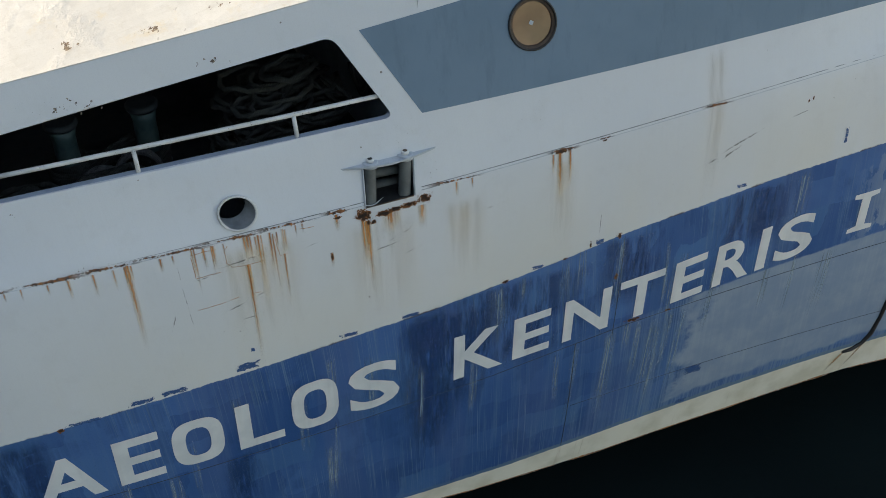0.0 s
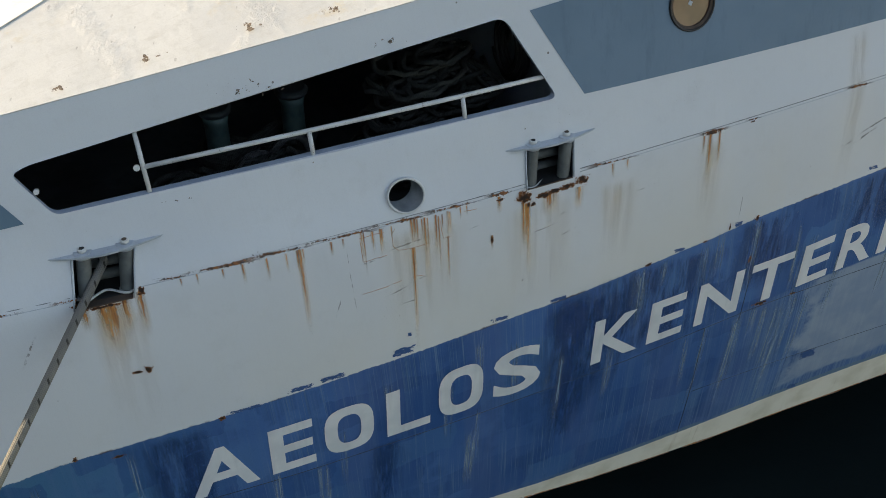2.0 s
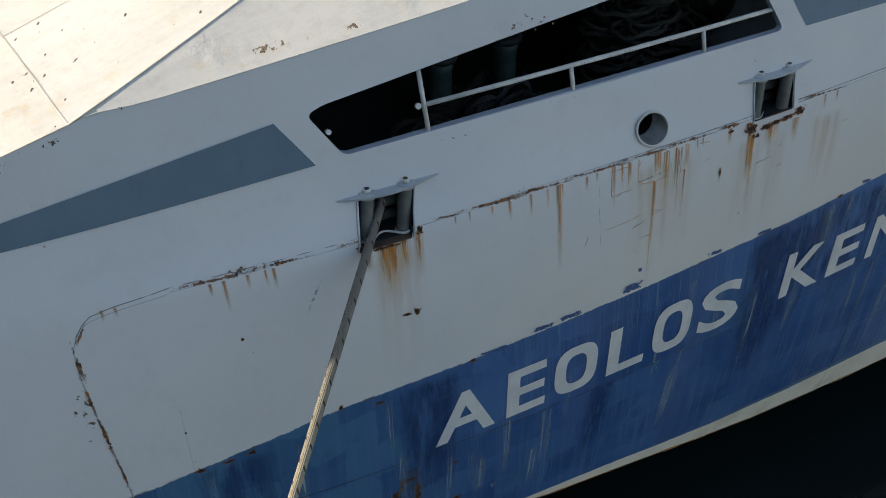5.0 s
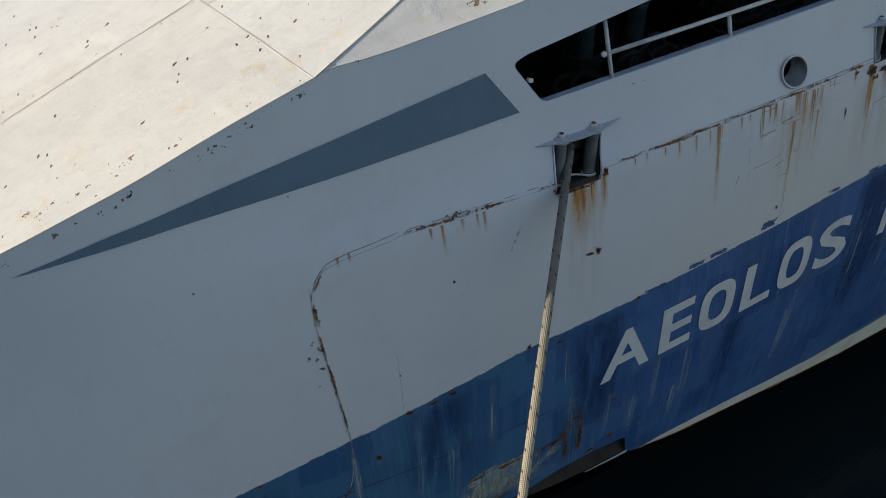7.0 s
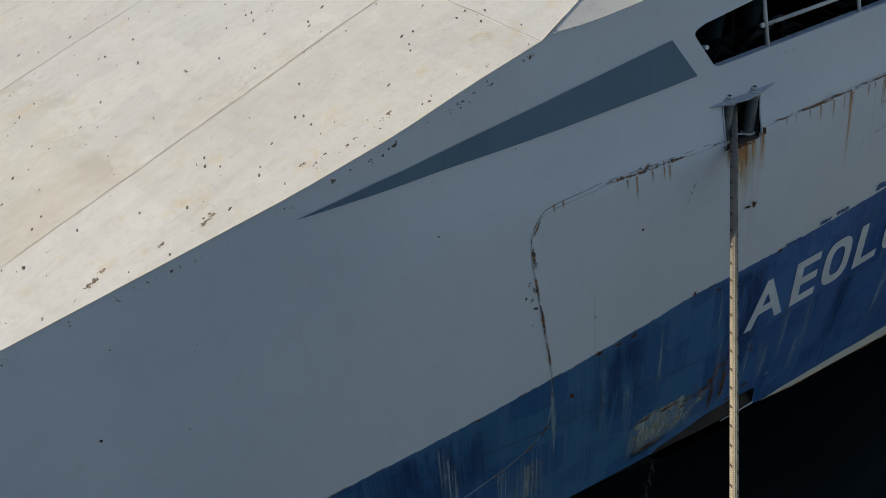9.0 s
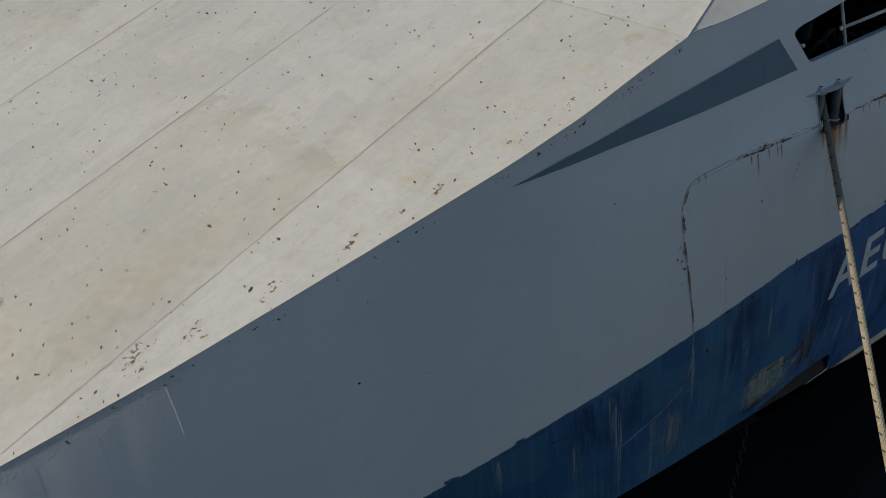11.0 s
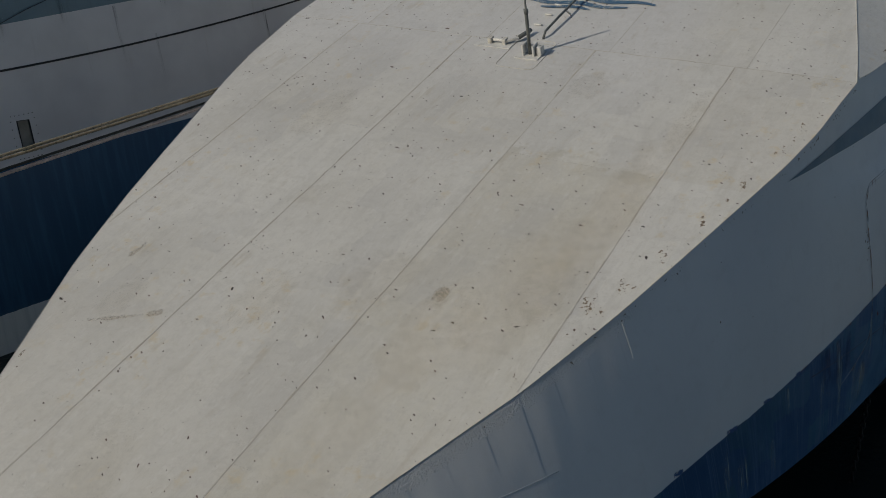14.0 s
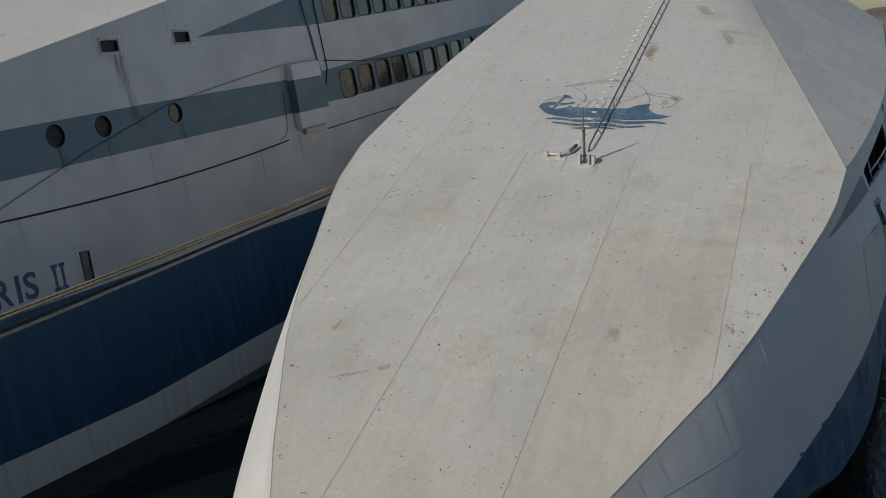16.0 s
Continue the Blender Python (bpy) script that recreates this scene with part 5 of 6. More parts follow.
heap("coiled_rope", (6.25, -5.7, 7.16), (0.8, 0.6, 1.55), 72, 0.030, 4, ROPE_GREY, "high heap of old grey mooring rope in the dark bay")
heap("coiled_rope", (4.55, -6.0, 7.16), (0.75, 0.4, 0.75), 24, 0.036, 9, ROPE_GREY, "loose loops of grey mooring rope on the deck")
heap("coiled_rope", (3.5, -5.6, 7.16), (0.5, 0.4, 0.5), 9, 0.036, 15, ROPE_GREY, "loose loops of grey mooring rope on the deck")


def bollard(x, y):
    b = thing("bollard", "blue-grey steel mooring bollard in the shaded bay", "bollard", "bollards of the mooring deck")
    b.location = (x, y, 7.15)
    part("barrel", tube([(0, 0, 0), (0, 0, 0.04), (0, 0, 0.05), (0, 0, 0.74), (0, 0, 0.86)], [0.22, 0.22, 0.13, 0.125, 0.15], 20), MINT, b, "worn green barrel, its colour darkened for the shaded bay")
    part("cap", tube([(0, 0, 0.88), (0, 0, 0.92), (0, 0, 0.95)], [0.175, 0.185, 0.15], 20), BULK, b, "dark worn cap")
    return b


bollard(4.07, -5.0)
bollard(4.94, -5.0)
# figure-of-eight turns of rope round both bollards, a bight standing loose
rnd = random.Random(31)
pts = []
for i in range(6 * 28 + 1):
    a = 2 * math.pi * i / 28
    grow = 0.19 + 0.02 * math.sin(0.9 * a)
    lobe = math.cos(a)
    pts.append((4.505 + 0.435 * lobe + grow * lobe, -5.0 + grow * 1.35 * math.sin(2 * a) + rnd.uniform(-0.006, 0.006), 7.30 + 0.30 * i / 168 + 0.05 * math.sin(a)))
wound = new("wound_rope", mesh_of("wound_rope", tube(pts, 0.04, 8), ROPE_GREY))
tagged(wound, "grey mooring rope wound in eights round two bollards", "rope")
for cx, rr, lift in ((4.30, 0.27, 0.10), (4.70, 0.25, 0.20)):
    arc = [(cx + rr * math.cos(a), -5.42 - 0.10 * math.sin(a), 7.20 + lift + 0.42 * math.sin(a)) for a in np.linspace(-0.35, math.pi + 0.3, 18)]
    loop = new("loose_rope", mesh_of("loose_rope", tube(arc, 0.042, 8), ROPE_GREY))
    tagged(loop, "stiff bight of grey mooring rope in front of the bollards", "rope")
pts = []
for i in range(140):
    a = 2 * math.pi * i / 20
    pts.append((7.30 - 0.0006 * i, -5.86 + (0.24 + 0.03 * math.sin(i * 0.37)) * math.cos(a) + 0.0010 * i, 8.36 + (0.33 + 0.06 * math.sin(i * 0.23)) * math.sin(a)))
hose = new("hose_coil", mesh_of("hose_coil", tube(pts, 0.027, 8), RUBBER))
tagged(hose, "black rubber hose coiled on the bulkhead", "hose")


# ---- fittings on the foredeck ----
def plane_matrix(x, y, out=0.0):
    """Lays x aft along the slope, y to starboard, z off the deck."""
    ex = Vector((1, 0, 0.312)).normalized()
    ez = Vector((-0.298, -0.01, 0.955)).normalized()
    ey = ez.cross(ex)
    m = Matrix((ex, ey, ez)).transposed().to_4x4()
    m.translation = on_deck(x, y, out)
    return m


def deck_part(name, bm, material, parent, x, y, out=0.0, label="", smooth=False):
    ob = part(name, bm, material, parent, label, smooth)
    ob.matrix_local = plane_matrix(x, y, out)
    return ob


mast = part("mast", tube([on_deck(-0.43, -0.06, 0.0), on_deck(-0.43, -0.06, 0.85), on_deck(-0.43, -0.06, 0.86), on_deck(-0.43, -0.06, 1.36)], [0.032, 0.032, 0.02, 0.016], 10), GALV, ferry, "thin grey jackstaff on a bolted foot")
deck_part("collar", tube([(0, 0, 0.82), (0, 0, 0.90)], 0.042, 10), GALV, mast, -0.43, -0.06)
deck_part("foot_plate", block((0.42, 0.46, 0.02), (0.02, 0, 0.01), 0.006), WHITE, mast, -0.43, -0.06)
for y in (-0.11, 0.10):
    deck_part("cheek", block((0.20, 0.035, 0.22), (0.0, y, 0.12), 0.010), WHITE, mast, -0.43, -0.06)
deck_part("cross_bar", tube([(0.05, -0.20, 0.17), (0.05, 0.14, 0.17)], 0.028, 10), WHITE, mast, -0.43, -0.06)
deck_part("hinge_block", block((0.16, 0.10, 0.17), (0.04, -0.19, 0.10), 0.016), WHITE, mast, -0.43, -0.06)
loop = rounded([(-0.95, -0.36), (0.12, -0.36), (0.12, 0.42), (-0.95, 0.42)], 0.14)
part("doubler_weld", tube([on_deck(p.x, p.y, 0.002) for p in loop], 0.007, 5, True), WELD, ferry)
bar = deck_part("stowage_bar", tube([(0.0, 0.0, 0.07), (0.02, -0.42, 0.07), (0.14, -0.56, 0.08), (0.50, -0.66, 0.09)], [0.032] * 4, 10), WHITE, ferry, -0.16, 0.96, 0.0, "white pipe bracket lying on the deck")
for y in (-0.06, -0.36):
    part("saddle", block((0.13, 0.075, 0.12), (0.0, y, 0.06), 0.012), WELD, bar, "grimy pale saddle")
part("base_pad", block((0.30, 0.74, 0.014), (-0.02, -0.16, 0.007), 0.005), WHITE, bar)
part("sleeve", tube([(0.15, -0.565, 0.082), (0.50, -0.66, 0.09)], 0.042, 10), GALV, bar, "dark grey sleeve on the pipe's end")

ladder = part("hand_rail", tube([on_deck(0.18, -0.02, 0.0), on_deck(0.30, -0.02, 0.11), *[on_deck(x, -0.02 - 0.012 * x, 0.135) for x in np.linspace(0.9, 20, 22)]], 0.023, 8), GALV, ferry, "long grey pipe rail up the sloping deck")
for i in range(20):
    x = 1.15 + 0.98 * i
    part("stanchion", tube([on_deck(x + 0.06, -0.10 - 0.012 * x, 0.0), on_deck(x + 0.03, -0.09 - 0.012 * x, 0.05), on_deck(x, -0.02 - 0.012 * x, 0.130)], 0.017, 6), WHITE, ladder, "white bracket")
tread = mesh_of("tread", tube([(0, -0.075, 0.022), (0, -0.07, 0.022), (0, 0.07, 0.022), (0, 0.075, 0.022)], [0.016, 0.021, 0.021, 0.016], 10), WHITE)
for i in range(44):
    x = 0.68 + 0.436 * i
    ob = new("tread", tread)
    ob.parent = ferry
    ob.matrix_local = plane_matrix(x, 0.335 - 0.012 * x)


# emblem: an old sailing ship on waves, painted on the slope
def deck_paint_shape(name, loop, material, out, label=""):
    v, f = patch([Vector(p) for p in loop], (), 0.35)
    return part(name, sheet([on_deck(p.y, -p.x, out) for p in v], f), material, ferry, label)


SHIP = [(-1.83, 2.66), (-1.78, 2.89), (-1.59, 3.01), (-1.19, 2.94), (-0.94, 3.05), (-0.97, 2.94), (-1.31, 2.80), (-1.53, 2.79), (-1.61, 2.68), (-1.33, 2.56), (-1.12, 2.65), (-1.01, 2.82), (-0.93, 2.70), (0.11, 2.70), (0.49, 2.75), (0.71, 2.98), (0.99, 3.06), (0.97, 2.83), (1.08, 2.62), (1.30, 2.43), (1.61, 2.36), (1.33, 2.19), (0.73, 2.06), (0.17, 2.06), (-0.42, 2.12), (-0.83, 2.05), (-1.21, 2.12), (-1.56, 2.29)]
deck_paint_shape("emblem", SHIP, EMBLEM, 0.016, "faded blue painted emblem of an old sailing ship")
for x0, x1, z, h in ((-1.44, 1.54, 1.93, 0.085), (-1.25, 1.05, 1.69, 0.075), (-0.66, 0.37, 1.50, 0.055)):
    up, dn = [], []
    for i in range(15):
        x = x0 + (x1 - x0) * i / 14
        w = 0.05 * math.sin((x + 0.3) * 5.2)
        t = math.sin(math.pi * (0.06 + 0.88 * i / 14)) ** 0.5
        up.append((x, z + w + h * t))
        dn.append((x, z + w - h * t))
    deck_paint_shape("wave", up + dn[::-1], EMBLEM, 0.016)


def deck_stroke(name, pts, w=0.015, material=OUTLINE):
    """A painted brush line on the slope."""
    fine = []
    for i in range(len(pts) - 1):
        p0, p1, p2, p3 = (Vector(pts[min(max(j, 0), len(pts) - 1)]) for j in (i - 1, i, i + 1, i + 2))
        for s in range(6):
            t = s / 6
            fine.append(0.5 * (2 * p1 + (p2 - p0) * t + (2 * p0 - 5 * p1 + 4 * p2 - p3) * t * t + (3 * p1 - p0 - 3 * p2 + p3) * t ** 3))
    fine.append(Vector(pts[-1]))
    a, b = [], []
    for i, p in enumerate(fine):
        d = (fine[min(i + 1, len(fine) - 1)] - fine[max(i - 1, 0)]).normalized()
        nrm = Vector((-d.y, d.x)) * w * 0.5
        a.append(p + nrm)
        b.append(p - nrm)
    m = len(fine)
    spots = [on_deck(p.y, -p.x, 0.017) for p in a + b]
    part(name, sheet(spots, [(i, i + 1, m + i + 1, m + i) for i in range(m - 1)]), material, ferry)


for stroke in ([(-1.46, 4.07), (-0.56, 4.57), (0.31, 4.59)], [(-1.46, 4.05), (-0.46, 4.44), (0.31, 4.53)], [(-1.22, 4.05), (-0.88, 3.68), (-0.73, 3.35), (-0.77, 3.08)],
               [(0.34, 4.47), (0.67, 4.07), (0.77, 3.77), (0.55, 3.52), (-0.17, 3.39), (-0.77, 3.08)], [(0.77, 3.77), (0.93, 3.40), (0.92, 3.11), (0.59, 2.87)],
               [(0.80, 3.77), (1.31, 3.77), (1.62, 3.39), (1.56, 3.02), (1.44, 2.87)], [(0.81, 3.69), (1.19, 3.57), (1.62, 3.39)], [(0.99, 3.04), (1.19, 3.10), (1.35, 2.93), (1.34, 2.79)],
               [(-1.75, 3.10), (-1.50, 3.35), (-1.31, 3.30)], [(-0.85, 2.72), (-0.80, 2.95)], [(-0.62, 2.72), (-0.55, 3.12)], [(-0.40, 2.72), (-0.36, 3.15)], [(-0.18, 2.72), (-0.15, 3.2)], [(0.12, 2.72), (0.02, 3.25)],
               [(-1.80, 3.02), (-1.45, 3.24), (-1.2, 3.28)], [(0.6, 3.52), (0.1, 2.95), (0.0, 2.75)]):
    deck_stroke("emblem_line", stroke)
deck_stroke("emblem_line", [(-1.42, 2.62), (-1.38, 2.95), (-1.28, 3.42)], 0.05, EMBLEM)
deck_paint_shape("emblem_line", [(-1.36, 3.38), (-1.18, 3.28), (-1.05, 3.24), (-1.2, 3.46), (-1.34, 3.5)], EMBLEM, 0.016)


# ---- wear on the port side ----
def hull_decal(name, material, x, z, w, h, out=0.0085, skew=0.0, rot=0.0):
    """A thin coat on the plating: centre x, top z, width and height; skew leans its foot aft; rot turns it in degrees."""
    if not rot:
        low = max(table(q, CHINE) for q in (x - w / 2, x + w / 2)) + 0.02
        if x + w / 2 > 1.3 and x - w / 2 < 3.45:
            low = max(low, 3.49)
        h = min(h, z - low)
        if h < 0.04:
            return None
    nx, nz = max(1, int(w / 0.25)), max(2, int(h / 0.12))
    pts, uvs = [], []
    c, s = math.cos(radians(rot)), math.sin(radians(rot))
    for j in range(nz + 1):
        for i in range(nx + 1):
            u, v = i / nx, 1 - j / nz
            dx, dz = (u - 0.5) * w + skew * (1 - v), (v - 1) * h
            if rot:
                dz += h / 2
                dx, dz = c * dx - s * dz, s * dx + c * dz
            pts.append(on_hull(x + dx, z + dz, out))
            uvs.append((u, v))
    fs = []
    for j in range(nz):
        for i in range(nx):
            a = j * (nx + 1) + i
            fs.append((a, a + 1, a + nx + 2, a + nx + 1))
    return coat(name, pts, uvs, fs, material)


def coat(name, pts, uvs, fs, material):
    me = bpy.data.meshes.new(name)
    me.from_pydata(pts, [], fs)
    layer = me.uv_layers.new(name="UVMap")
    for loop in me.loops:
        layer.data[loop.index].uv = uvs[loop.vertex_index]
    me.materials.append(material)
    ob = new(name, me)
    ob.parent = ferry
    ob.visible_shadow = False
    return ob


def deck_decal(name, material, x, y, w, h, out=0.02, turn=0.0, facet=False):
    pts, uvs = [], []
    c, s = math.cos(radians(turn)), math.sin(radians(turn))
    if not facet:
        corners = [(x + c * a * w - s * b * h, y + s * a * w + c * b * h) for a in (-0.5, 0, 0.5) for b in (-0.5, 0.5)]
        y += max(0.0, max(edge_port(px) + 0.02 - py for px, py in corners)) - max(0.0, max(py - edge_starboard(px) + 0.02 for px, py in corners))
    for j in range(4):
        for i in range(4):
            u, v = i / 3, j / 3
            dx, dy = (u - 0.5) * w, (v - 0.5) * h
            px, py = x + c * dx - s * dy, y + s * dx + c * dy
            if facet:
                t = min(max((py - edge_port(px)) / (hull_y(px, sheer_z(px)) - edge_port(px)), 0), 1)
                q = on_deck(px, edge_port(px)).lerp(Vector((px, hull_y(px, sheer_z(px)), sheer_z(px))), t)
                pts.append(q + Vector((0, -0.3, 1)) * out * (1 if t < 1 else 0.2))
            else:
                py = min(max(py, edge_port(px) + 0.01), edge_starboard(px) - 0.01)
                pts.append(on_deck(px, py, out))
            uvs.append((u, v))
    fs = [(4 * j + i, 4 * j + i + 1, 4 * j + i + 5, 4 * j + i + 4) for j in range(3) for i in range(3)]
    return coat(name, pts, uvs, fs, material)


# rust runs below the knuckle: station, width, length
for x, w, h in ((0.84, 0.05, 0.36), (0.72, 0.05, 0.14), (1.05, 0.05, 0.16), (1.21, 0.04, 0.18), (1.285, 0.05, 0.24), (-0.19, 0.04, 0.12), (-0.08, 0.04, 0.10), (3.63, 0.05, 0.24), (3.86, 0.05, 0.28), (3.44, 0.04, 0.12), (4.05, 0.04, 0.25), (4.50, 0.05, 0.18), (4.62, 0.03, 0.12), (4.92, 0.05, 0.28), (5.015, 0.05, 0.30), (5.12, 0.03, 0.15), (6.29, 0.07, 0.22), (5.86, 0.03, 0.14), (5.93, 0.03, 0.12), (8.84, 0.09, 0.72), (8.965, 0.06, 0.50), (8.76, 0.05, 0.25), (7.62, 0.05, 0.2), (7.8, 0.04, 0.15)):
    hull_decal("rust_run", RUN, x, seam_z(x) - 0.005, w, h, skew=0.02 * h)
for x, z, w, h in ((4.185, 7.465, 0.085, 1.10), (4.16, 7.46, 0.04, 0.30), (4.22, 7.46, 0.03, 0.20), (4.808, 7.50, 0.035, 0.40), (4.83, 7.49, 0.03, 0.55), (5.33, 7.51, 0.05, 0.34), (5.36, 7.51, 0.06, 0.32), (5.39, 7.50, 0.04, 0.36), (5.325, 7.19, 0.065, 1.40), (5.345, 7.18, 0.03, 0.45), (5.47, 7.50, 0.05, 0.72), (5.50, 7.49, 0.035, 0.50), (5.44, 7.49, 0.03, 0.25), (5.59, 7.50, 0.05, 0.55), (5.62, 7.48, 0.03, 0.80), (5.72, 7.51, 0.05, 0.34), (5.745, 7.50, 0.04, 0.30), (5.71, 7.22, 0.035, 0.65), (5.66, 7.49, 0.03, 0.22), (5.0, 7.49, 0.03, 0.35), (3.2, 7.44, 0.03, 0.14), (3.05, 7.43, 0.03, 0.10), (6.20, 7.10, 0.05, 0.2), (6.565, 7.40, 0.07, 0.65)):
    hull_decal("rust_run", RUN, x, z, w, h, 0.009)
for x, z, w, h in ((2.38, 7.32, 0.34, 0.70), (2.66, 7.39, 0.12, 0.55), (2.32, 7.32, 0.16, 0.40), (2.52, 7.33, 0.14, 0.4), (2.15, 7.31, 0.12, 0.25), (6.60, 7.38, 0.12, 0.60), (6.62, 7.35, 0.07, 0.95), (6.88, 7.44, 0.26, 0.30), (7.22, 7.42, 0.13, 0.32)):
    hull_decal("rust_run", RUN, x, z, w, h)
for x, z, w, h in ((2.42, 7.30, 0.60, 1.6), (5.45, 7.45, 1.1, 1.4), (6.75, 7.40, 0.9, 1.5), (8.88, 7.6, 0.45, 1.5), (10.85, 8.5, 0.30, 2.2), (7.7, 7.4, 0.6, 1.2)):
    hull_decal("rust_wash", WASH, x, z, w, h, 0.007)
for x, w in ((0.75, 0.9), (1.35, 0.7), (3.45, 0.9), (4.0, 0.8), (4.6, 1.0), (5.2, 0.9), (5.75, 0.8), (6.3, 0.4), (7.6, 0.8), (8.88, 0.5), (9.4, 0.25), (10.85, 0.5), (2.05, 0.4), (2.98, 0.35)):
    hull_decal("rust_edge", EDGE, x, seam_z(x) + 0.058, w, 0.078, 0.012)
for x, z, w, h, r in ((-0.40, 7.19, 0.25, 0.085, 58), (-0.485, 6.95, 0.5, 0.095, 93), (-0.485, 6.6, 0.6, 0.09, 94), (-0.445, 6.15, 0.6, 0.085, 96), (-0.395, 5.7, 0.55, 0.08, 96), (-0.368, 5.3, 0.4, 0.05, 90), (-0.47, 4.75, 0.3, 0.06, 55), (-0.75, 4.56, 0.5, 0.06, 22), (-1.1, 4.43, 0.4, 0.05, 16)):
    hull_decal("rust_edge", EDGE, x, z, w, h, 0.012, 0.0, r)
# scabs and flakes
for x, z, w, h in ((6.58, 7.565, 0.25, 0.22), (7.255, 7.585, 0.25, 0.18), (6.80, 7.475, 0.30, 0.10), (6.93, 7.49, 0.34, 0.09), (7.08, 7.505, 0.30, 0.09), (6.675, 7.40, 0.10, 0.09), (6.31, 7.52, 0.12, 0.05), (6.62, 7.40, 0.06, 0.09), (2.34, 7.335, 0.50, 0.05), (2.69, 7.455, 0.09, 0.14), (2.09, 7.40, 0.13, 0.07), (2.66, 7.385, 0.05, 0.04), (8.87, 7.69, 0.28, 0.05), (9.39, 7.705, 0.10, 0.04),
                (7.796, 6.415, 0.035, 0.035), (6.20, 7.11, 0.06, 0.14), (9.68, 6.41, 0.11, 0.13), (9.69, 5.81, 0.07, 0.16), (9.29, 6.39, 0.04, 0.12), (8.187, 6.155, 0.14, 0.07), (8.96, 6.245, 0.12, 0.06), (12.20, 7.66, 0.04, 0.10), (12.14, 7.61, 0.04, 0.06), (10.03, 4.94, 0.36, 0.08), (10.54, 4.92, 0.14, 0.05),
                (2.574, 6.60, 0.11, 0.13), (2.47, 6.55, 0.15, 0.05), (1.70, 5.71, 0.08, 0.09), (3.156, 5.73, 0.10, 0.08), (0.893, 6.79, 0.05, 0.05), (2.10, 5.585, 0.2, 0.05), (0.27, 5.50, 0.14, 0.09), (0.77, 5.51, 0.2, 0.07), (0.55, 5.48, 0.2, 0.05), (-0.10, 5.09, 0.10, 0.10), (-1.3, 5.30, 0.10, 0.06), (1.05, 4.11, 0.5, 0.05), (1.45, 4.09, 0.5, 0.05), (1.8, 4.05, 0.25, 0.05), (1.75, 4.0, 0.10, 0.10), (2.12, 4.08, 0.28, 0.09), (2.22, 4.22, 0.14, 0.22), (2.42, 4.32, 0.34, 0.07), (2.5, 4.3, 0.12, 0.85), (2.3, 4.1, 0.10, 0.6), (2.97, 4.30, 0.13, 0.06), (3.0, 3.70, 0.12, 0.14), (2.7, 3.58, 0.3, 0.06), (3.0, 3.52, 0.3, 0.05), (1.2, 3.62, 0.6, 0.08), (0.22, 5.96, 0.03, 0.04), (-4.74, 6.39, 0.04, 0.04)):
    hull_decal("rust_scab", SCAB, x, z, w, h, 0.010)
for x, z, w, h in ((1.2, 3.95, 0.9, 0.5), (-0.6, 4.4, 0.4, 0.8)):
    hull_decal("rust_wash", WASH, x, z, w, h, 0.0095)
hull_decal("bare_patch", BARE, 1.50, 4.16, 1.45, 0.75, 0.0075)
for x, z, w, h in ((-1.05, 4.50, 0.22, 0.9), (-0.80, 4.55, 0.16, 0.95), (-0.62, 4.60, 0.12, 0.8)):
    hull_decal("chalk_run", CHALK, x, z, w, h, 0.0075, 0.05)
for x, z, w, h, r in ((1.35, 4.10, 1.0, 0.07, -5), (1.95, 4.03, 0.4, 0.07, 12), (2.30, 4.22, 0.42, 0.10, 72), (2.12, 4.02, 0.30, 0.08, 20)):
    hull_decal("rust_edge", EDGE, x, z, w, h, 0.0125, 0.0, r)
for x, z, w, h in ((2.42, 4.45, 0.35, 1.0), (2.25, 4.2, 0.3, 0.75)):
    hull_decal("grime_run", GRIME, x, z, w, h, 0.0115, 0.03)
hull_decal("rust_run", RUN, 13.84, 2.93, 0.10, 0.50, 0.012, -0.25)
hull_decal("rust_run", RUN, 14.15, 3.02, 0.06, 0.50, 0.012, -0.25)
# darker repainted stretches of the blue band
for x, w, d, hgt in ((8.4, 2.6, 0.02, 1.5), (7.5, 1.6, 0.1, 1.8), (9.9, 1.2, 0.05, 1.2), (2.6, 0.9, 0.02, 1.5), (2.75, 0.6, 0.02, 1.9), (7.3, 0.9, 0.0, 2.4), (7.25, 0.5, 0.0, 2.8), (4.9, 0.5, 1.2, 1.3), (11.6, 1.4, 0.02, 1.0), (0.6, 1.0, 0.05, 1.2), (-1.8, 1.6, 0.05, 0.8)):
    hull_decal("repaint", NAVY_COAT, x, table(x, BLUE_CUT) - d, w, hgt, 0.002)
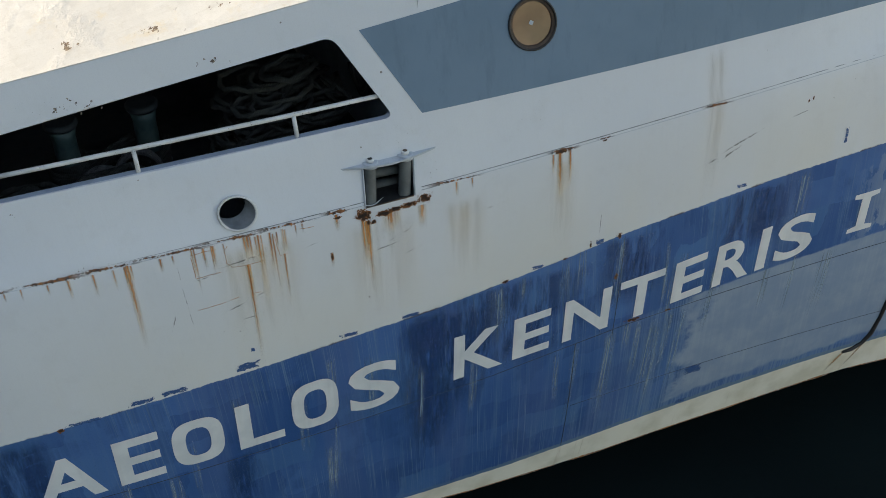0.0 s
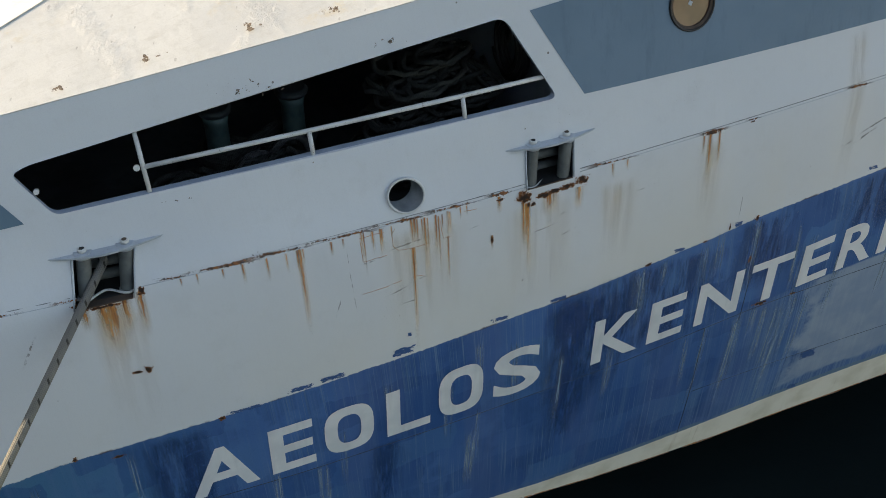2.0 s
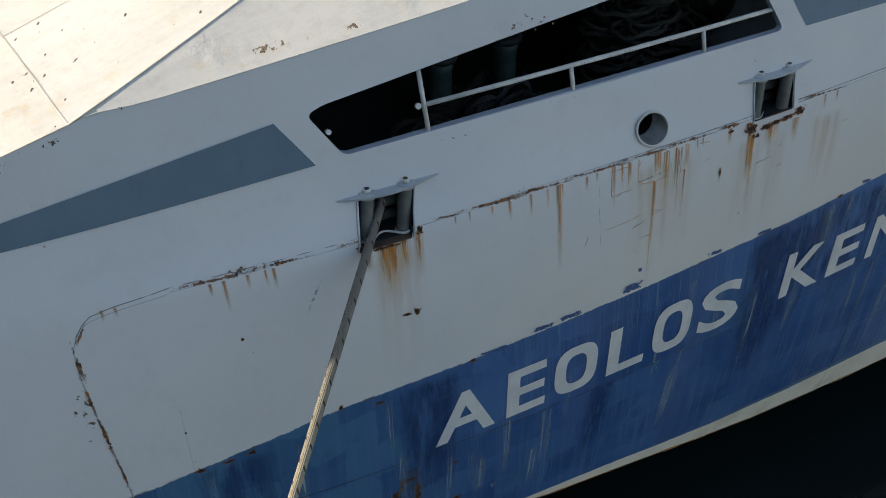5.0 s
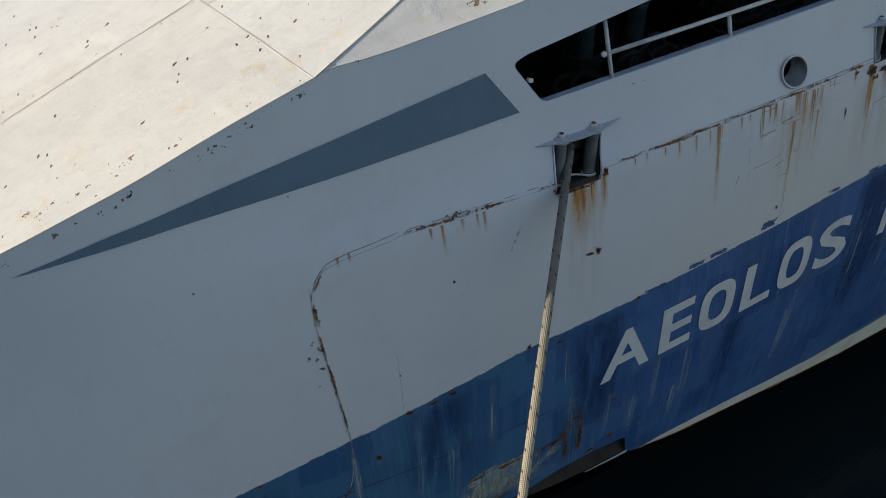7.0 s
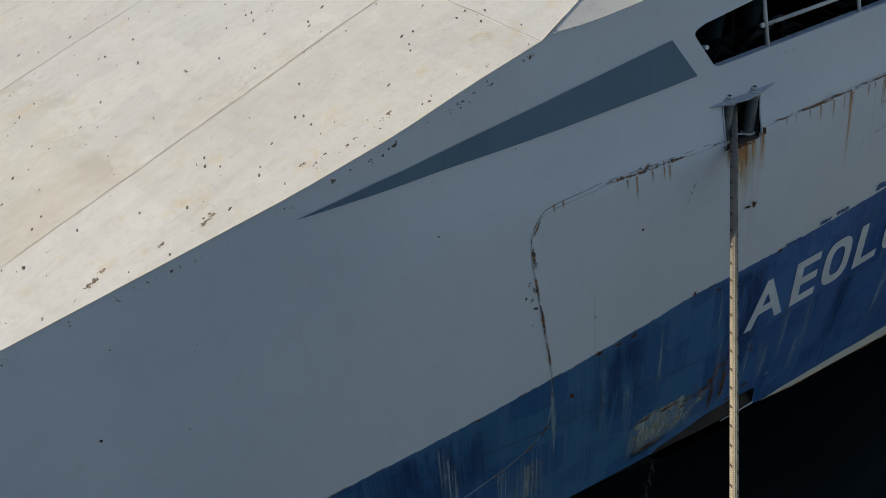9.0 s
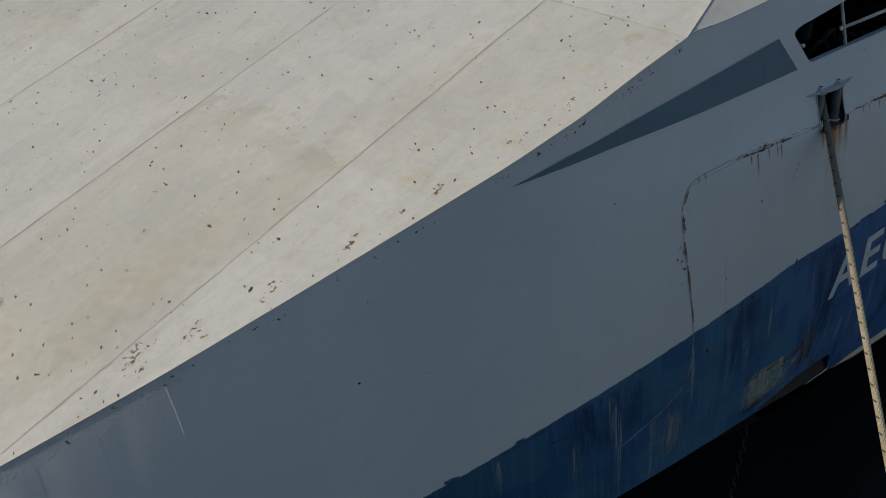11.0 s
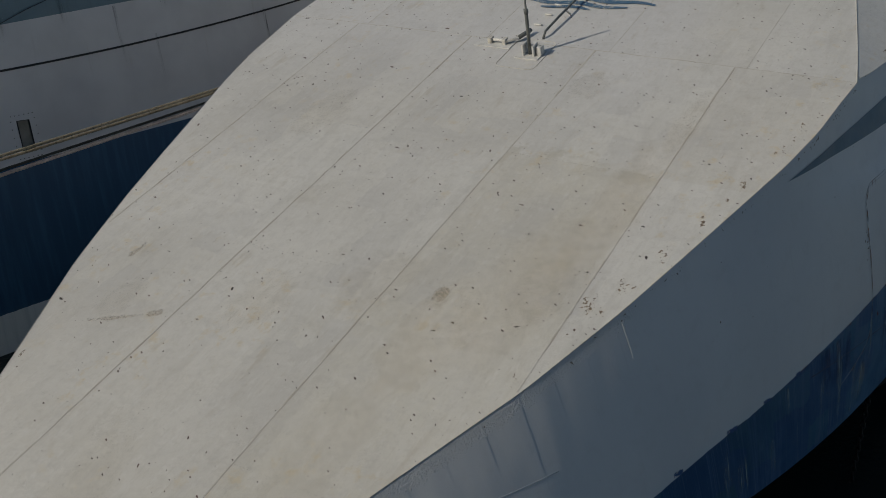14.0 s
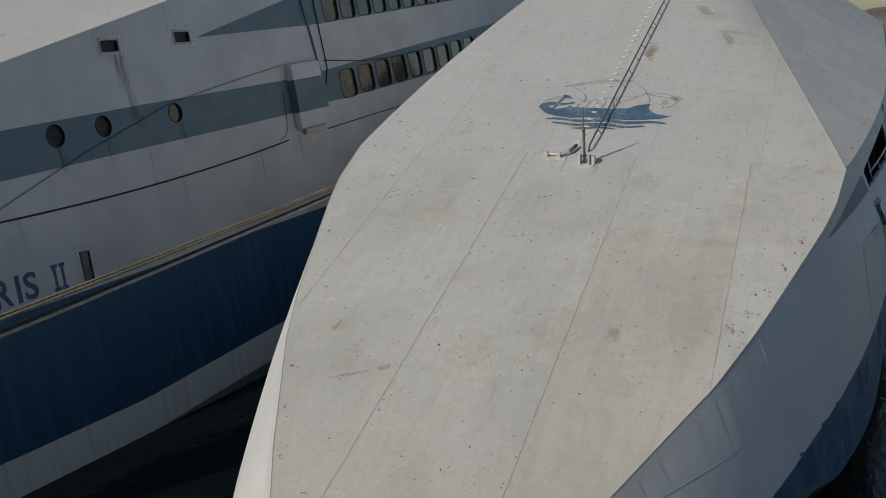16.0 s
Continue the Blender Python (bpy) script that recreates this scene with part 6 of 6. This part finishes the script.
# chalk runs down the blue band
rnd = random.Random(11)
for i in range(46):
    x = rnd.uniform(-6.5, 13.0)
    hull_decal("chalk_run", CHALK, x, table(x, BLUE_CUT) - rnd.uniform(0.0, 1.6), rnd.uniform(0.06, 0.22), rnd.uniform(0.5, 1.4), 0.0055, rnd.uniform(-0.02, 0.06))
for x, z, w, h in ((9.71, 6.34, 0.16, 1.5), (9.74, 4.86, 0.22, 1.9), (9.72, 4.86, 0.10, 1.9), (10.35, 4.84, 0.16, 1.9), (10.46, 4.84, 0.14, 2.1), (10.80, 4.90, 0.16, 1.9), (9.97, 4.87, 0.14, 0.6), (8.97, 6.18, 0.16, 0.7), (12.97, 5.22, 0.3, 1.3), (8.42, 6.12, 0.1, 0.4), (9.24, 4.80, 0.14, 1.7), (10.15, 4.86, 0.2, 1.2), (10.6, 4.9, 0.14, 1.3), (6.05, 4.7, 0.14, 1.2), (-0.36, 5.35, 0.12, 1.6), (-0.75, 4.4, 0.5, 0.8), (1.05, 4.08, 0.7, 0.6), (1.2, 4.06, 0.5, 0.65), (1.55, 4.04, 0.7, 0.6), (1.35, 3.9, 0.9, 0.5), (1.9, 4.0, 0.2, 0.5), (3.5, 3.6, 0.12, 0.45), (3.75, 3.5, 0.10, 0.35), (0.35, 5.4, 0.1, 1.5), (12.3, 6.6, 0.3, 0.9), (9.2, 6.3, 0.2, 0.7), (8.1, 6.1, 0.3, 0.8), (4.0, 4.0, 0.25, 0.8), (3.3, 4.2, 0.2, 1.0)):
    hull_decal("chalk_run", CHALK, x, z, w, h, 0.006)
# blue scuffs above the cut line, chips on the white
for x, z, w, h in ((5.16, 5.98, 0.34, 0.13), (4.36, 5.88, 0.36, 0.09), (4.0, 5.85, 0.36, 0.08), (3.4, 5.77, 0.5, 0.06), (9.42, 6.39, 0.16, 0.10), (8.6, 6.25, 0.2, 0.07), (6.3, 6.02, 0.3, 0.08), (7.0, 6.05, 0.3, 0.06), (12.81, 7.12, 0.06, 0.30), (11.35, 6.66, 0.2, 0.07), (-4.0, 5.03, 0.3, 0.08), (-4.9, 4.93, 0.4, 0.1), (-6.1, 4.78, 0.3, 0.1), (-3.1, 5.13, 0.25, 0.06), (5.23, 6.165, 0.06, 0.07), (11.2, 3.62, 0.35, 0.22), (11.15, 2.92, 0.25, 0.12)):
    hull_decal("paint_scuff", SCUFF, x, z - 0.02, 0.8 * w, 0.8 * h, 0.009)
for x, z, w, h in ((4.05, 9.12, 0.9, 0.22), (4.3, 9.0, 0.5, 0.12), (5.4, 9.28, 0.5, 0.12), (0.95, 7.50, 1.0, 0.16), (3.9, 7.55, 0.6, 0.1), (-0.55, 6.9, 0.3, 0.9), (0.45, 8.96, 0.2, 0.08), (3.2, 8.15, 0.5, 0.07), (4.4, 8.26, 0.5, 0.06), (0.8, 8.42, 0.12, 0.1)):
    hull_decal("paint_chip", CHIPS, x, z, w, h, 0.010)
for x, w, h in ((-0.65, 0.45, 0.14), (-1.0, 0.45, 0.18), (-1.85, 0.45, 0.14), (-2.75, 0.45, 0.12), (-3.8, 0.5, 0.10), (-5.3, 0.5, 0.12)):
    hull_decal("paint_chip", CHIPS, x, sheer_z(x) - 0.015 - h / 2, w, h, 0.010, 0.0, 17.3)
for x, z, w, h, r in ((11.05, 7.1, 0.5, 0.16, 25), (11.25, 7.25, 0.7, 0.14, 20), (10.8, 7.05, 0.3, 0.1, 20), (6.95, 7.12, 0.3, 0.08, 22), (6.8, 7.02, 0.3, 0.08, 10), (5.25, 6.75, 0.6, 0.10, 18), (5.3, 6.55, 0.3, 0.07, 5), (4.65, 7.2, 0.32, 0.035, 92), (4.66, 6.95, 0.3, 0.05, 94), (4.675, 6.7, 0.3, 0.035, 95), (6.0, 7.25, 0.14, 0.035, 8), (5.3, 7.25, 0.5, 0.12, 8), (1.6, 7.0, 0.4, 0.15, 60), (12.1, 7.45, 0.4, 0.08, 12), (4.5, 6.7, 0.25, 0.08, 70), (9.4, 6.6, 0.5, 0.05, 88), (7.1, 6.9, 0.25, 0.06, 15), (8.05, 7.2, 0.3, 0.06, 10), (4.9, 7.15, 0.3, 0.1, 8)):
    hull_decal("scratch", SCRATCH, x, z, w, h, 0.009, 0.0, r)

# small flakes scattered along the port edge, on the plating and on the deck
rnd = random.Random(23)
for i in range(44):
    x = -0.3 - 7.2 * (i / 44) + rnd.uniform(-0.15, 0.15)
    w, h = rnd.uniform(0.12, 0.30), rnd.uniform(0.06, 0.12)
    hull_decal("paint_chip", CHIPS, x, sheer_z(x) - rnd.uniform(0.0, 0.05) - h / 2, w, h, 0.0102, 0.0, 17.3)
    if i % 4 == 1:
        deck_decal("flaked_paint", CRUST, x - 0.1, edge_port(x) + rnd.uniform(0.08, 0.30), rnd.uniform(0.12, 0.35), rnd.uniform(0.08, 0.20), 0.0205, 14)

# flaking on the deck edge, tide stains on the deck
for x, y, w, h in ((-1.6, -5.35, 0.8, 0.35), (-3.3, -5.0, 0.7, 0.4), (-4.3, -4.75, 0.6, 0.35), (-5.1, -4.45, 0.7, 0.45), (-5.9, -4.35, 0.8, 0.45), (-6.38, -4.16, 0.95, 0.75), (-7.9, -3.6, 0.5, 0.3), (-2.3, -5.2, 0.6, 0.25), (-9.8, 3.0, 0.4, 0.3), (-10.9, 2.5, 0.4, 0.3)):
    deck_decal("flaked_paint", CRUST, x, y, 0.8 * w, 0.55 * h, 0.02, 14)
for x, y, w, h in ((4.95, -6.3, 0.55, 0.3), (4.2, -6.15, 0.7, 0.3), (1.75, -5.85, 0.75, 0.35), (3.3, -6.05, 0.6, 0.25), (5.6, -6.3, 0.5, 0.25), (2.5, -6.0, 0.5, 0.2)):
    deck_decal("flaked_paint", CRUST, x, y, 0.72 * w, 0.6 * h, 0.02, -8, True)
for x, y, w, h in ((-6.9, -1.97, 0.55, 0.4), (-6.3, -3.2, 2.2, 1.0), (-1.2, -1.6, 1.2, 0.9), (8.6, -2.4, 1.8, 1.0), (6.8, -0.36, 0.9, 0.3), (10.2, -1.9, 1.4, 1.0), (-8.4, 2.4, 1.2, 0.7), (-6.9, -1.0, 2.0, 1.3), (-9.5, -2.6, 2.4, 1.2), (-3.2, 2.6, 1.8, 1.0), (-7.8, 0.4, 1.6, 1.1), (-0.3, -5.2, 0.4, 0.25), (-11.2, 0.3, 2.2, 1.0)):
    deck_decal("tide_stain", STAIN, x, y, w, h, 0.0185)
for x, y, w, hh in ((-4.2, -3.4, 5.0, 1.0), (-6.4, -2.9, 4.0, 1.4), (-7.6, -2.2, 3.0, 1.2), (-2.0, -3.6, 2.4, 0.5)):
    deck_decal("tide_stain", OCHRE, x, y, w, hh, 0.0195)
for x, y, w, h, turn in ((-6.86, -1.97, 0.46, 0.28, 10), (6.85, -0.42, 1.9, 0.45, 4), (6.7, -0.40, 1.2, 0.35, 8), (3.45, -1.62, 0.55, 0.40, 30), (3.2, -1.35, 0.4, 0.25, 0), (10.5, -1.5, 1.3, 0.5, 20), (8.1, -2.45, 1.6, 0.35, 15), (-8.76, 2.16, 0.95, 0.11, -63), (-8.5, 1.68, 0.42, 0.18, -63), (-7.5, 3.0, 0.5, 0.14, 0)):
    deck_decal("oil_stain", OIL, x, y, w, h, 0.021, turn)

# ---- mooring lines and anchor chain ----
a, b = Vector((2.45, -6.45, 7.62)), Vector((-7.4, -14.67, 0.25))
pts = [Vector((2.52, -5.9, 7.72)), a]
for i in range(1, 41):
    t = i / 40
    p = a.lerp(b, t)
    p.z -= 0.02 * math.sin(math.pi * t)
    pts.append(p)
line = new("mooring_line", mesh_of("mooring_line", tube(pts, 0.042, 14), ROPE))
tagged(line, "taut pale braided mooring line from the fairlead to the water", "rope")
def laid_rope(path, r, pitch):
    """Three strands twisted round one another along a straight run of points."""
    bm = bmesh.new()
    pts = [Vector(p) for p in path]
    length = sum((q - p).length for p, q in zip(pts, pts[1:]))
    n = int(length / pitch * 7)
    d = (pts[-1] - pts[0]).normalized()
    up = d.orthogonal().normalized()
    side = d.cross(up)
    for strand in range(3):
        line = []
        for i in range(n + 1):
            f = i / n * (len(pts) - 1)
            j = min(int(f), len(pts) - 2)
            a = 2 * math.pi * (i / 7 + strand / 3)
            line.append(pts[j].lerp(pts[j + 1], f - j) + 0.52 * r * (math.cos(a) * up + math.sin(a) * side))
        tube(line, 0.56 * r, 5, bm=bm)
    return bm


# the grey line also fills the dark shadow band above the red one
for dz, dy, mat, r, laid, tag in ((0.02, 0.0, ROPE, 0.036, True, "pale mooring line slung between the two ships"), (-0.10, 0.15, ROPE, 0.034, True, "pale mooring line slung between the two ships"), (-0.32, 0.06, ROPE_GREY, 0.032, True, "grey mooring line slung between the two ships"), (-0.42, 0.0, ROPE_PINK, 0.045, True, "faded red twisted mooring line slung between the two ships")):
    a, b = Vector((-14, 13.9 + dy, 4.90 + dz * 1.35)), Vector((9.5, 7.45, 7.7 + dz * 0.45))
    pts = [a.lerp(b, i / 40) - Vector((0, 0, 0.10 * math.sin(math.pi * i / 40))) for i in range(41)]
    ob = new("mooring_line", mesh_of("mooring_line", laid_rope(pts, r, 5.5 * r) if laid else tube(pts, r, 10), mat))
    tagged(ob, tag, "rope", "lines between the ships")

chain = thing("anchor_chain", "dark steel anchor chain hanging to the water", "chain")
link = bmesh.new()
tube([(0.045 * math.cos(t) * (1.0 if abs(math.sin(t)) < 0.99 else 1), 0, 0.085 * math.sin(t)) for t in (2 * math.pi * i / 14 for i in range(14))], 0.018, 7, True, bm=link)
link_mesh = mesh_of("link", link, DARK)
for i in range(24):
    ob = new("link", link_mesh)
    ob.parent = chain
    ob.matrix_local = pose(2.02 - 0.004 * i, -6.46 + 0.004 * i, 3.20 - 0.128 * i, 0, 3, 90 * (i % 2) + 20)


# ---- the sister ship alongside ----
def far_y(x, z):
    y = 13.781 - 0.139 * x + 0.152 * (z - 9)
    if x < -4:
        y += 0.012 * (x + 4) ** 2
    return y


def far_top(x):
    return 11.69 + 0.238 * x if x < 4 else 12.64 + 0.238 * (x - 4) * 1.3


def on_far(x, z, out=0.0):
    return Vector((x, far_y(x, z), z)) - Vector((0.137, 0.979, -0.149)) * out


def far_paint():
    k = Kit("far_hull_paint")
    z = k.attr("height")
    mid, fine = k.noise(0.5, 4), k.noise(10, 4)
    run = k.noise(1.0, 5, 0.6, k.scaled(5, 2, 0.2))
    white = k.mix(k.ramp(mid, 0.35, 0.7), (0.61, 0.615, 0.62), (0.52, 0.525, 0.535))
    white = k.mix(k.ramp(run, 0.62, 0.8, 0.0, 0.25), white, (0.36, 0.33, 0.28))
    blue = k.mix(k.ramp(run, 0.4, 0.7), (0.020, 0.078, 0.155), (0.034, 0.112, 0.205))
    boot = k.mix(k.ramp(run, 0.45, 0.7), (0.72, 0.77, 0.75), (0.60, 0.66, 0.64))
    weed = k.mix(k.ramp(fine, 0.4, 0.6), (0.20, 0.23, 0.22), (0.11, 0.13, 0.12))
    c = k.mix(k.ramp(z, 4.995, 5.005), blue, white)
    low = k.math("ADD", z, k.math("MULTIPLY", fine, 0.04))
    c = k.mix(k.ramp(low, 1.47, 1.49), boot, c)
    c = k.mix(k.ramp(low, 0.45, 0.52), weed, c)
    return k.done(c, 0.5, 0.0, k.bump(k.noise(0.8, 3), 0.05, 0.3))


LOCKER_WHITE = plain_paint("locker_paint", (0.66, 0.67, 0.67), (0.61, 0.62, 0.62), 0.45, 1.0)
FAR_STRIPE = plain_paint("far_stripe_paint", (0.115, 0.19, 0.235), (0.095, 0.165, 0.205), 0.45, 1.0)
sister = thing("sister_ferry", "white and blue ferry moored alongside, in shade", "ship")
far_holes = [circle(-1.26, 9.125, 0.30), circle(0.48, 9.205, 0.29), circle(3.46, 9.32, 0.29)]
SLOT = [Vector(p) for p in ((-1.28, 5.22), (-0.96, 5.20), (-0.96, 5.98), (-1.28, 6.00))]
far_holes.append(SLOT)
squares = [(1.30, 11.38, 0.62, 0.29), (4.38, 11.55, 0.62, 0.29)]
for x, z, w, h in squares:
    far_holes.append(rounded([(x - w / 2, z - h / 2), (x + w / 2, z - h / 2), (x + w / 2, z + h / 2), (x - w / 2, z + h / 2)], 0.05, 3))
cabin = []
for i in range(11):
    x = 13.30 + 1.36 * i
    z = 9.60 + 0.085 * (x - 13.3)
    cabin.append(rounded([(x - 0.50, z - 0.56), (x + 0.58, z - 0.49), (x + 0.50, z + 0.56), (x - 0.58, z + 0.49)], 0.24, 5))
    x = 12.85 + 1.22 * i
    z = 12.46 + 0.082 * (x - 13)
    cabin.append(rounded([(x - 0.46, z - 0.54), (x + 0.53, z - 0.48), (x + 0.46, z + 0.54), (x - 0.53, z + 0.48)], 0.22, 5))
far_holes += cabin
fx = [-13 + 0.5 * i for i in range(95)]
v, f = patch([Vector((x, 0.0)) for x in fx] + [Vector((x, far_top(x))) for x in fx[::-1]], far_holes, (0.7, 0.6))
ob = part("side_plating", sheet([(p.x, far_y(p.x, p.y), p.y) for p in v], f), far_paint(), sister, "white side over dark blue, grey boot-top", True)
at = ob.data.attributes.new("height", "FLOAT", "POINT")
at.data.foreach_set("value", [q.co.z - 0.030 * q.co.x * smoothstep(3.5, 5.0, q.co.z) - 0.07 * max(q.co.x, 0.0) * smoothstep(3.4, 2.4, q.co.z) for q in ob.data.vertices])
pts, fs = [], []
for i, x in enumerate(fx):
    z = far_top(x)
    pts += [Vector((x, far_y(x, z), z)), Vector((x, far_y(x, z) + 3.0, z + 0.15)), Vector((x, far_y(x, z) + 16, z + 0.2))]
    if i:
        a = 3 * i
        fs += [(a - 3, a - 2, a + 1, a), (a - 2, a - 1, a + 2, a + 1)]
part("upper_deck", sheet(pts, fs), DECK, sister, "", True)
pts = [Vector((-13, far_y(-13, z), z)) for z in (0.0, 3.0, 6.0, far_top(-13))]
part("bow_closing", sheet(pts + [p + Vector((6, 14, 0)) for p in pts], [(0, 1, 5, 4), (1, 2, 6, 5), (2, 3, 7, 6)]), WHITE, sister)


def far_sheet(loop, out, step=0.8, cut=()):
    v, f = patch(densified(loop, 0.6), cut, step)
    return sheet([on_far(p.x, p.y, out) for p in v], f)


part("stripe", far_sheet([(-13, 7.72), (-3.3, 8.20), (1.76, 8.44), (9.12, 8.77), (11.5, 9.0), (13, 9.06), (33, 10.5), (33, 12.2), (13.2, 10.30), (11.8, 10.15), (9.1, 9.94), (2.1, 9.67), (-2.96, 9.43), (-13, 8.95)], 0.006, 0.8, far_holes[:3] + cabin[0::2]), FAR_STRIPE, sister, "blue-grey stripe along the side", True)
part("stripe", far_sheet([(4.99, 11.52), (12.0, 11.84), (33, 13.5), (33, 16.0), (12.8, 13.35), (9.9, 12.66)], 0.006, 0.8, cabin[1::2]), FAR_STRIPE, sister, "blue-grey tapering stripe", True)


def far_window(loop, name, pane, label="", deep=0.09):
    n = len(loop)
    a = [on_far(p[0], p[1], 0.02) for p in loop]
    b = [on_far(p[0], p[1], -deep) for p in loop]
    w = part(name, sheet(a + b, [(i, (i + 1) % n, n + (i + 1) % n, n + i) for i in range(n)]), RUBBER, sister, label)
    part("pane", sheet([on_far(p[0], p[1], -deep * 0.6) for p in loop], [range(n)]), pane, w)
    part("gasket", tube([on_far(p[0], p[1], 0.010) for p in loop], 0.015, 6, True), RUBBER, w)
    return w


for loop, pane in zip(far_holes[:3], (DARK, DARK, PANE_OLD)):
    far_window(loop, "porthole", pane, "dark round porthole")
for loop in cabin:
    far_window(loop, "cabin_window", PANE_OLD)
far_window(SLOT, "slot_window", SLOT_GLASS, "narrow dark window in a ring of bolts", 0.03)
for loop in far_holes[4:6]:
    far_window(loop, "small_window", DARK, "small dark window in a white frame")


def far_frame(x, z, w, h, mat, out=0.02, r=0.03):
    loop = [(x - w / 2, z - h / 2), (x + w / 2, z - h / 2), (x + w / 2, z + h / 2), (x - w / 2, z + h / 2)]
    part("frame_strip", tube([on_far(*p, out) for p in densified(loop, 0.2)], r, 6, True), mat, sister)


for x, z, w, h in squares:
    far_frame(x, z, w + 0.12, h + 0.14, WHITE, 0.010, 0.028)
    for i in range(26):
        a = 2 * math.pi * i / 26
        px, pz = x + 0.52 * max(-1, min(1, 1.35 * math.cos(a))) + 0.03 * math.sin(7.3 * i), z + 0.34 * max(-1, min(1, 1.35 * math.sin(a))) + 0.02 * math.cos(5.1 * i)
        part("scorch", tube([on_far(px, pz, 0.0), on_far(px, pz, 0.006)], 0.008 + 0.009 * (i * i % 3), 6), GALV, sister)
for i in range(22):
    a = 2 * math.pi * i / 22
    px, pz = -1.12 + 0.32 * max(-1, min(1, 1.4 * math.cos(a))), 5.60 + 0.53 * max(-1, min(1, 1.4 * math.sin(a)))
    part("bolt", tube([on_far(px, pz, 0.0), on_far(px, pz, 0.014)], 0.014, 6), GALV, sister)

# weld line, pipes and cable on its side
part("knuckle_weld", tube([on_far(x, 7.27 + 0.03 * x + 0.0045 * x * x, 0.0) for x in np.linspace(-12, 8.9, 40)], 0.030, 6), RUBBER, sister)
part("knuckle_weld", tube([on_far(x, 8.05 + 0.07 * (x - 11.4), 0.0) for x in np.linspace(11.4, 24, 20)], 0.022, 6), RUBBER, sister)
part("pipe", tube([on_far(x, z, 0.03) for x, z in ((10.70, 14.0), (10.98, 12.7), (11.21, 11.7), (11.42, 10.58), (11.66, 9.64), (11.46, 9.24))], 0.045, 8), STRIPE, sister)
part("pipe", tube([on_far(x, z, 0.03) for x, z in ((11.62, 14.0), (11.77, 12.7), (11.88, 11.48), (11.99, 10.24), (11.73, 9.64))], 0.022, 6), DARK, sister)
part("cable", tube([on_far(x, z, 0.05) for x, z in ((-6.5, 6.45), (-3.46, 7.55), (-0.38, 8.585), (3.29, 9.62), (6.08, 10.04), (9.3, 10.48))], 0.009, 6), RUBBER, sister)
part("cable", tube([on_far(x, z, 0.04) for x, z in ((11.8, 10.52), (14.5, 10.38), (17.2, 10.44), (22, 10.8))], 0.016, 6), RUBBER, sister)
part("cable", tube([on_far(x, z, 0.04) for x, z in ((8.98, 9.6), (8.97, 9.0), (8.94, 8.55), (8.86, 8.22), (8.68, 8.04), (8.35, 7.93))], 0.011, 6), RUBBER, sister)

box = part("raft_locker", block((1.88, 0.42, 2.35), (0, 0, 0), 0.20), LOCKER_WHITE, sister, "white locker with rounded edges on the side", True)
box.matrix_local = Matrix.Translation(on_far(10.32, 9.36, 0.10)) @ Matrix.Rotation(radians(-7.9), 4, "Z") @ Matrix.Rotation(radians(-9), 4, "X") @ Matrix.Rotation(radians(-2.5), 4, "Y")
part("locker_stripe", block((1.89, 0.43, 1.15), (0, -0.004, 0.02), 0.02), FAR_STRIPE, box)
part("bracket", block((1.2, 0.16, 0.24), (0.1, 0.05, -1.25), 0.03), WELD, box)

# its name in blue on the white
NAVY = plain_paint("navy_lettering", (0.035, 0.095, 0.205), (0.05, 0.115, 0.225), 0.5, 3.0)
for ch, x0, x1, serif in (("E", -5.1, -4.72, False), ("R", -4.18, -3.66, False), ("I", -3.50, -3.38, False), ("S", -3.27, -2.84, False), ("I", -2.34, -2.12, True), ("I", -2.08, -1.86, True)):
    pts, fs = glyph(ch, serif)
    part("letter", sheet([on_far(x0 + (x1 - x0) * p.x, 5.19 + 0.012 * x0 + 0.70 * p.y, 0.012) for p in pts], fs), NAVY, sister)


# drips and scuffs on its side
def far_decal(name, material, x, z, w, h, skew=0.0, out=0.009):
    pts, uvs = [], []
    n = max(3, int(h / 0.4))
    for j in range(n + 1):
        for i in range(3):
            u, v = i / 2, 1 - j / n
            pts.append(on_far(x + (u - 0.5) * w + skew * (1 - v), z - h * j / n, out))
            uvs.append((u, v))
    ob = coat(name, pts, uvs, [(3 * j + i, 3 * j + i + 1, 3 * j + i + 4, 3 * j + i + 3) for j in range(n) for i in range(2)], material)
    ob.parent = sister


for x, z, w, h, s in ((1.55, 11.2, 0.5, 2.9, 0.5), (1.35, 11.2, 0.3, 1.2, 0.2), (2.1, 8.4, 0.12, 1.6, 0.05), (-1.2, 8.82, 0.3, 1.0, 0.1), (0.55, 8.9, 0.25, 0.9, 0.08), (3.6, 9.0, 0.35, 0.9, 0.1), (3.25, 7.55, 0.1, 1.5, 0.04), (7.2, 7.8, 0.15, 1.3, 0.1), (9.5, 8.0, 0.3, 1.0, 0.1), (-3.0, 7.2, 0.2, 1.2, 0.06)):
    far_decal("grime_run", GRIME, x, z, w, h, s)
for x, z, w, h, r in ((1.35, 2.55, 0.30, 0.75, 0.05), (1.75, 2.5, 0.16, 0.55, 0.0), (0.55, 2.05, 0.12, 0.25, 0.0)):
    far_decal("chalk_run", CHALK, x, z, w, h, r)
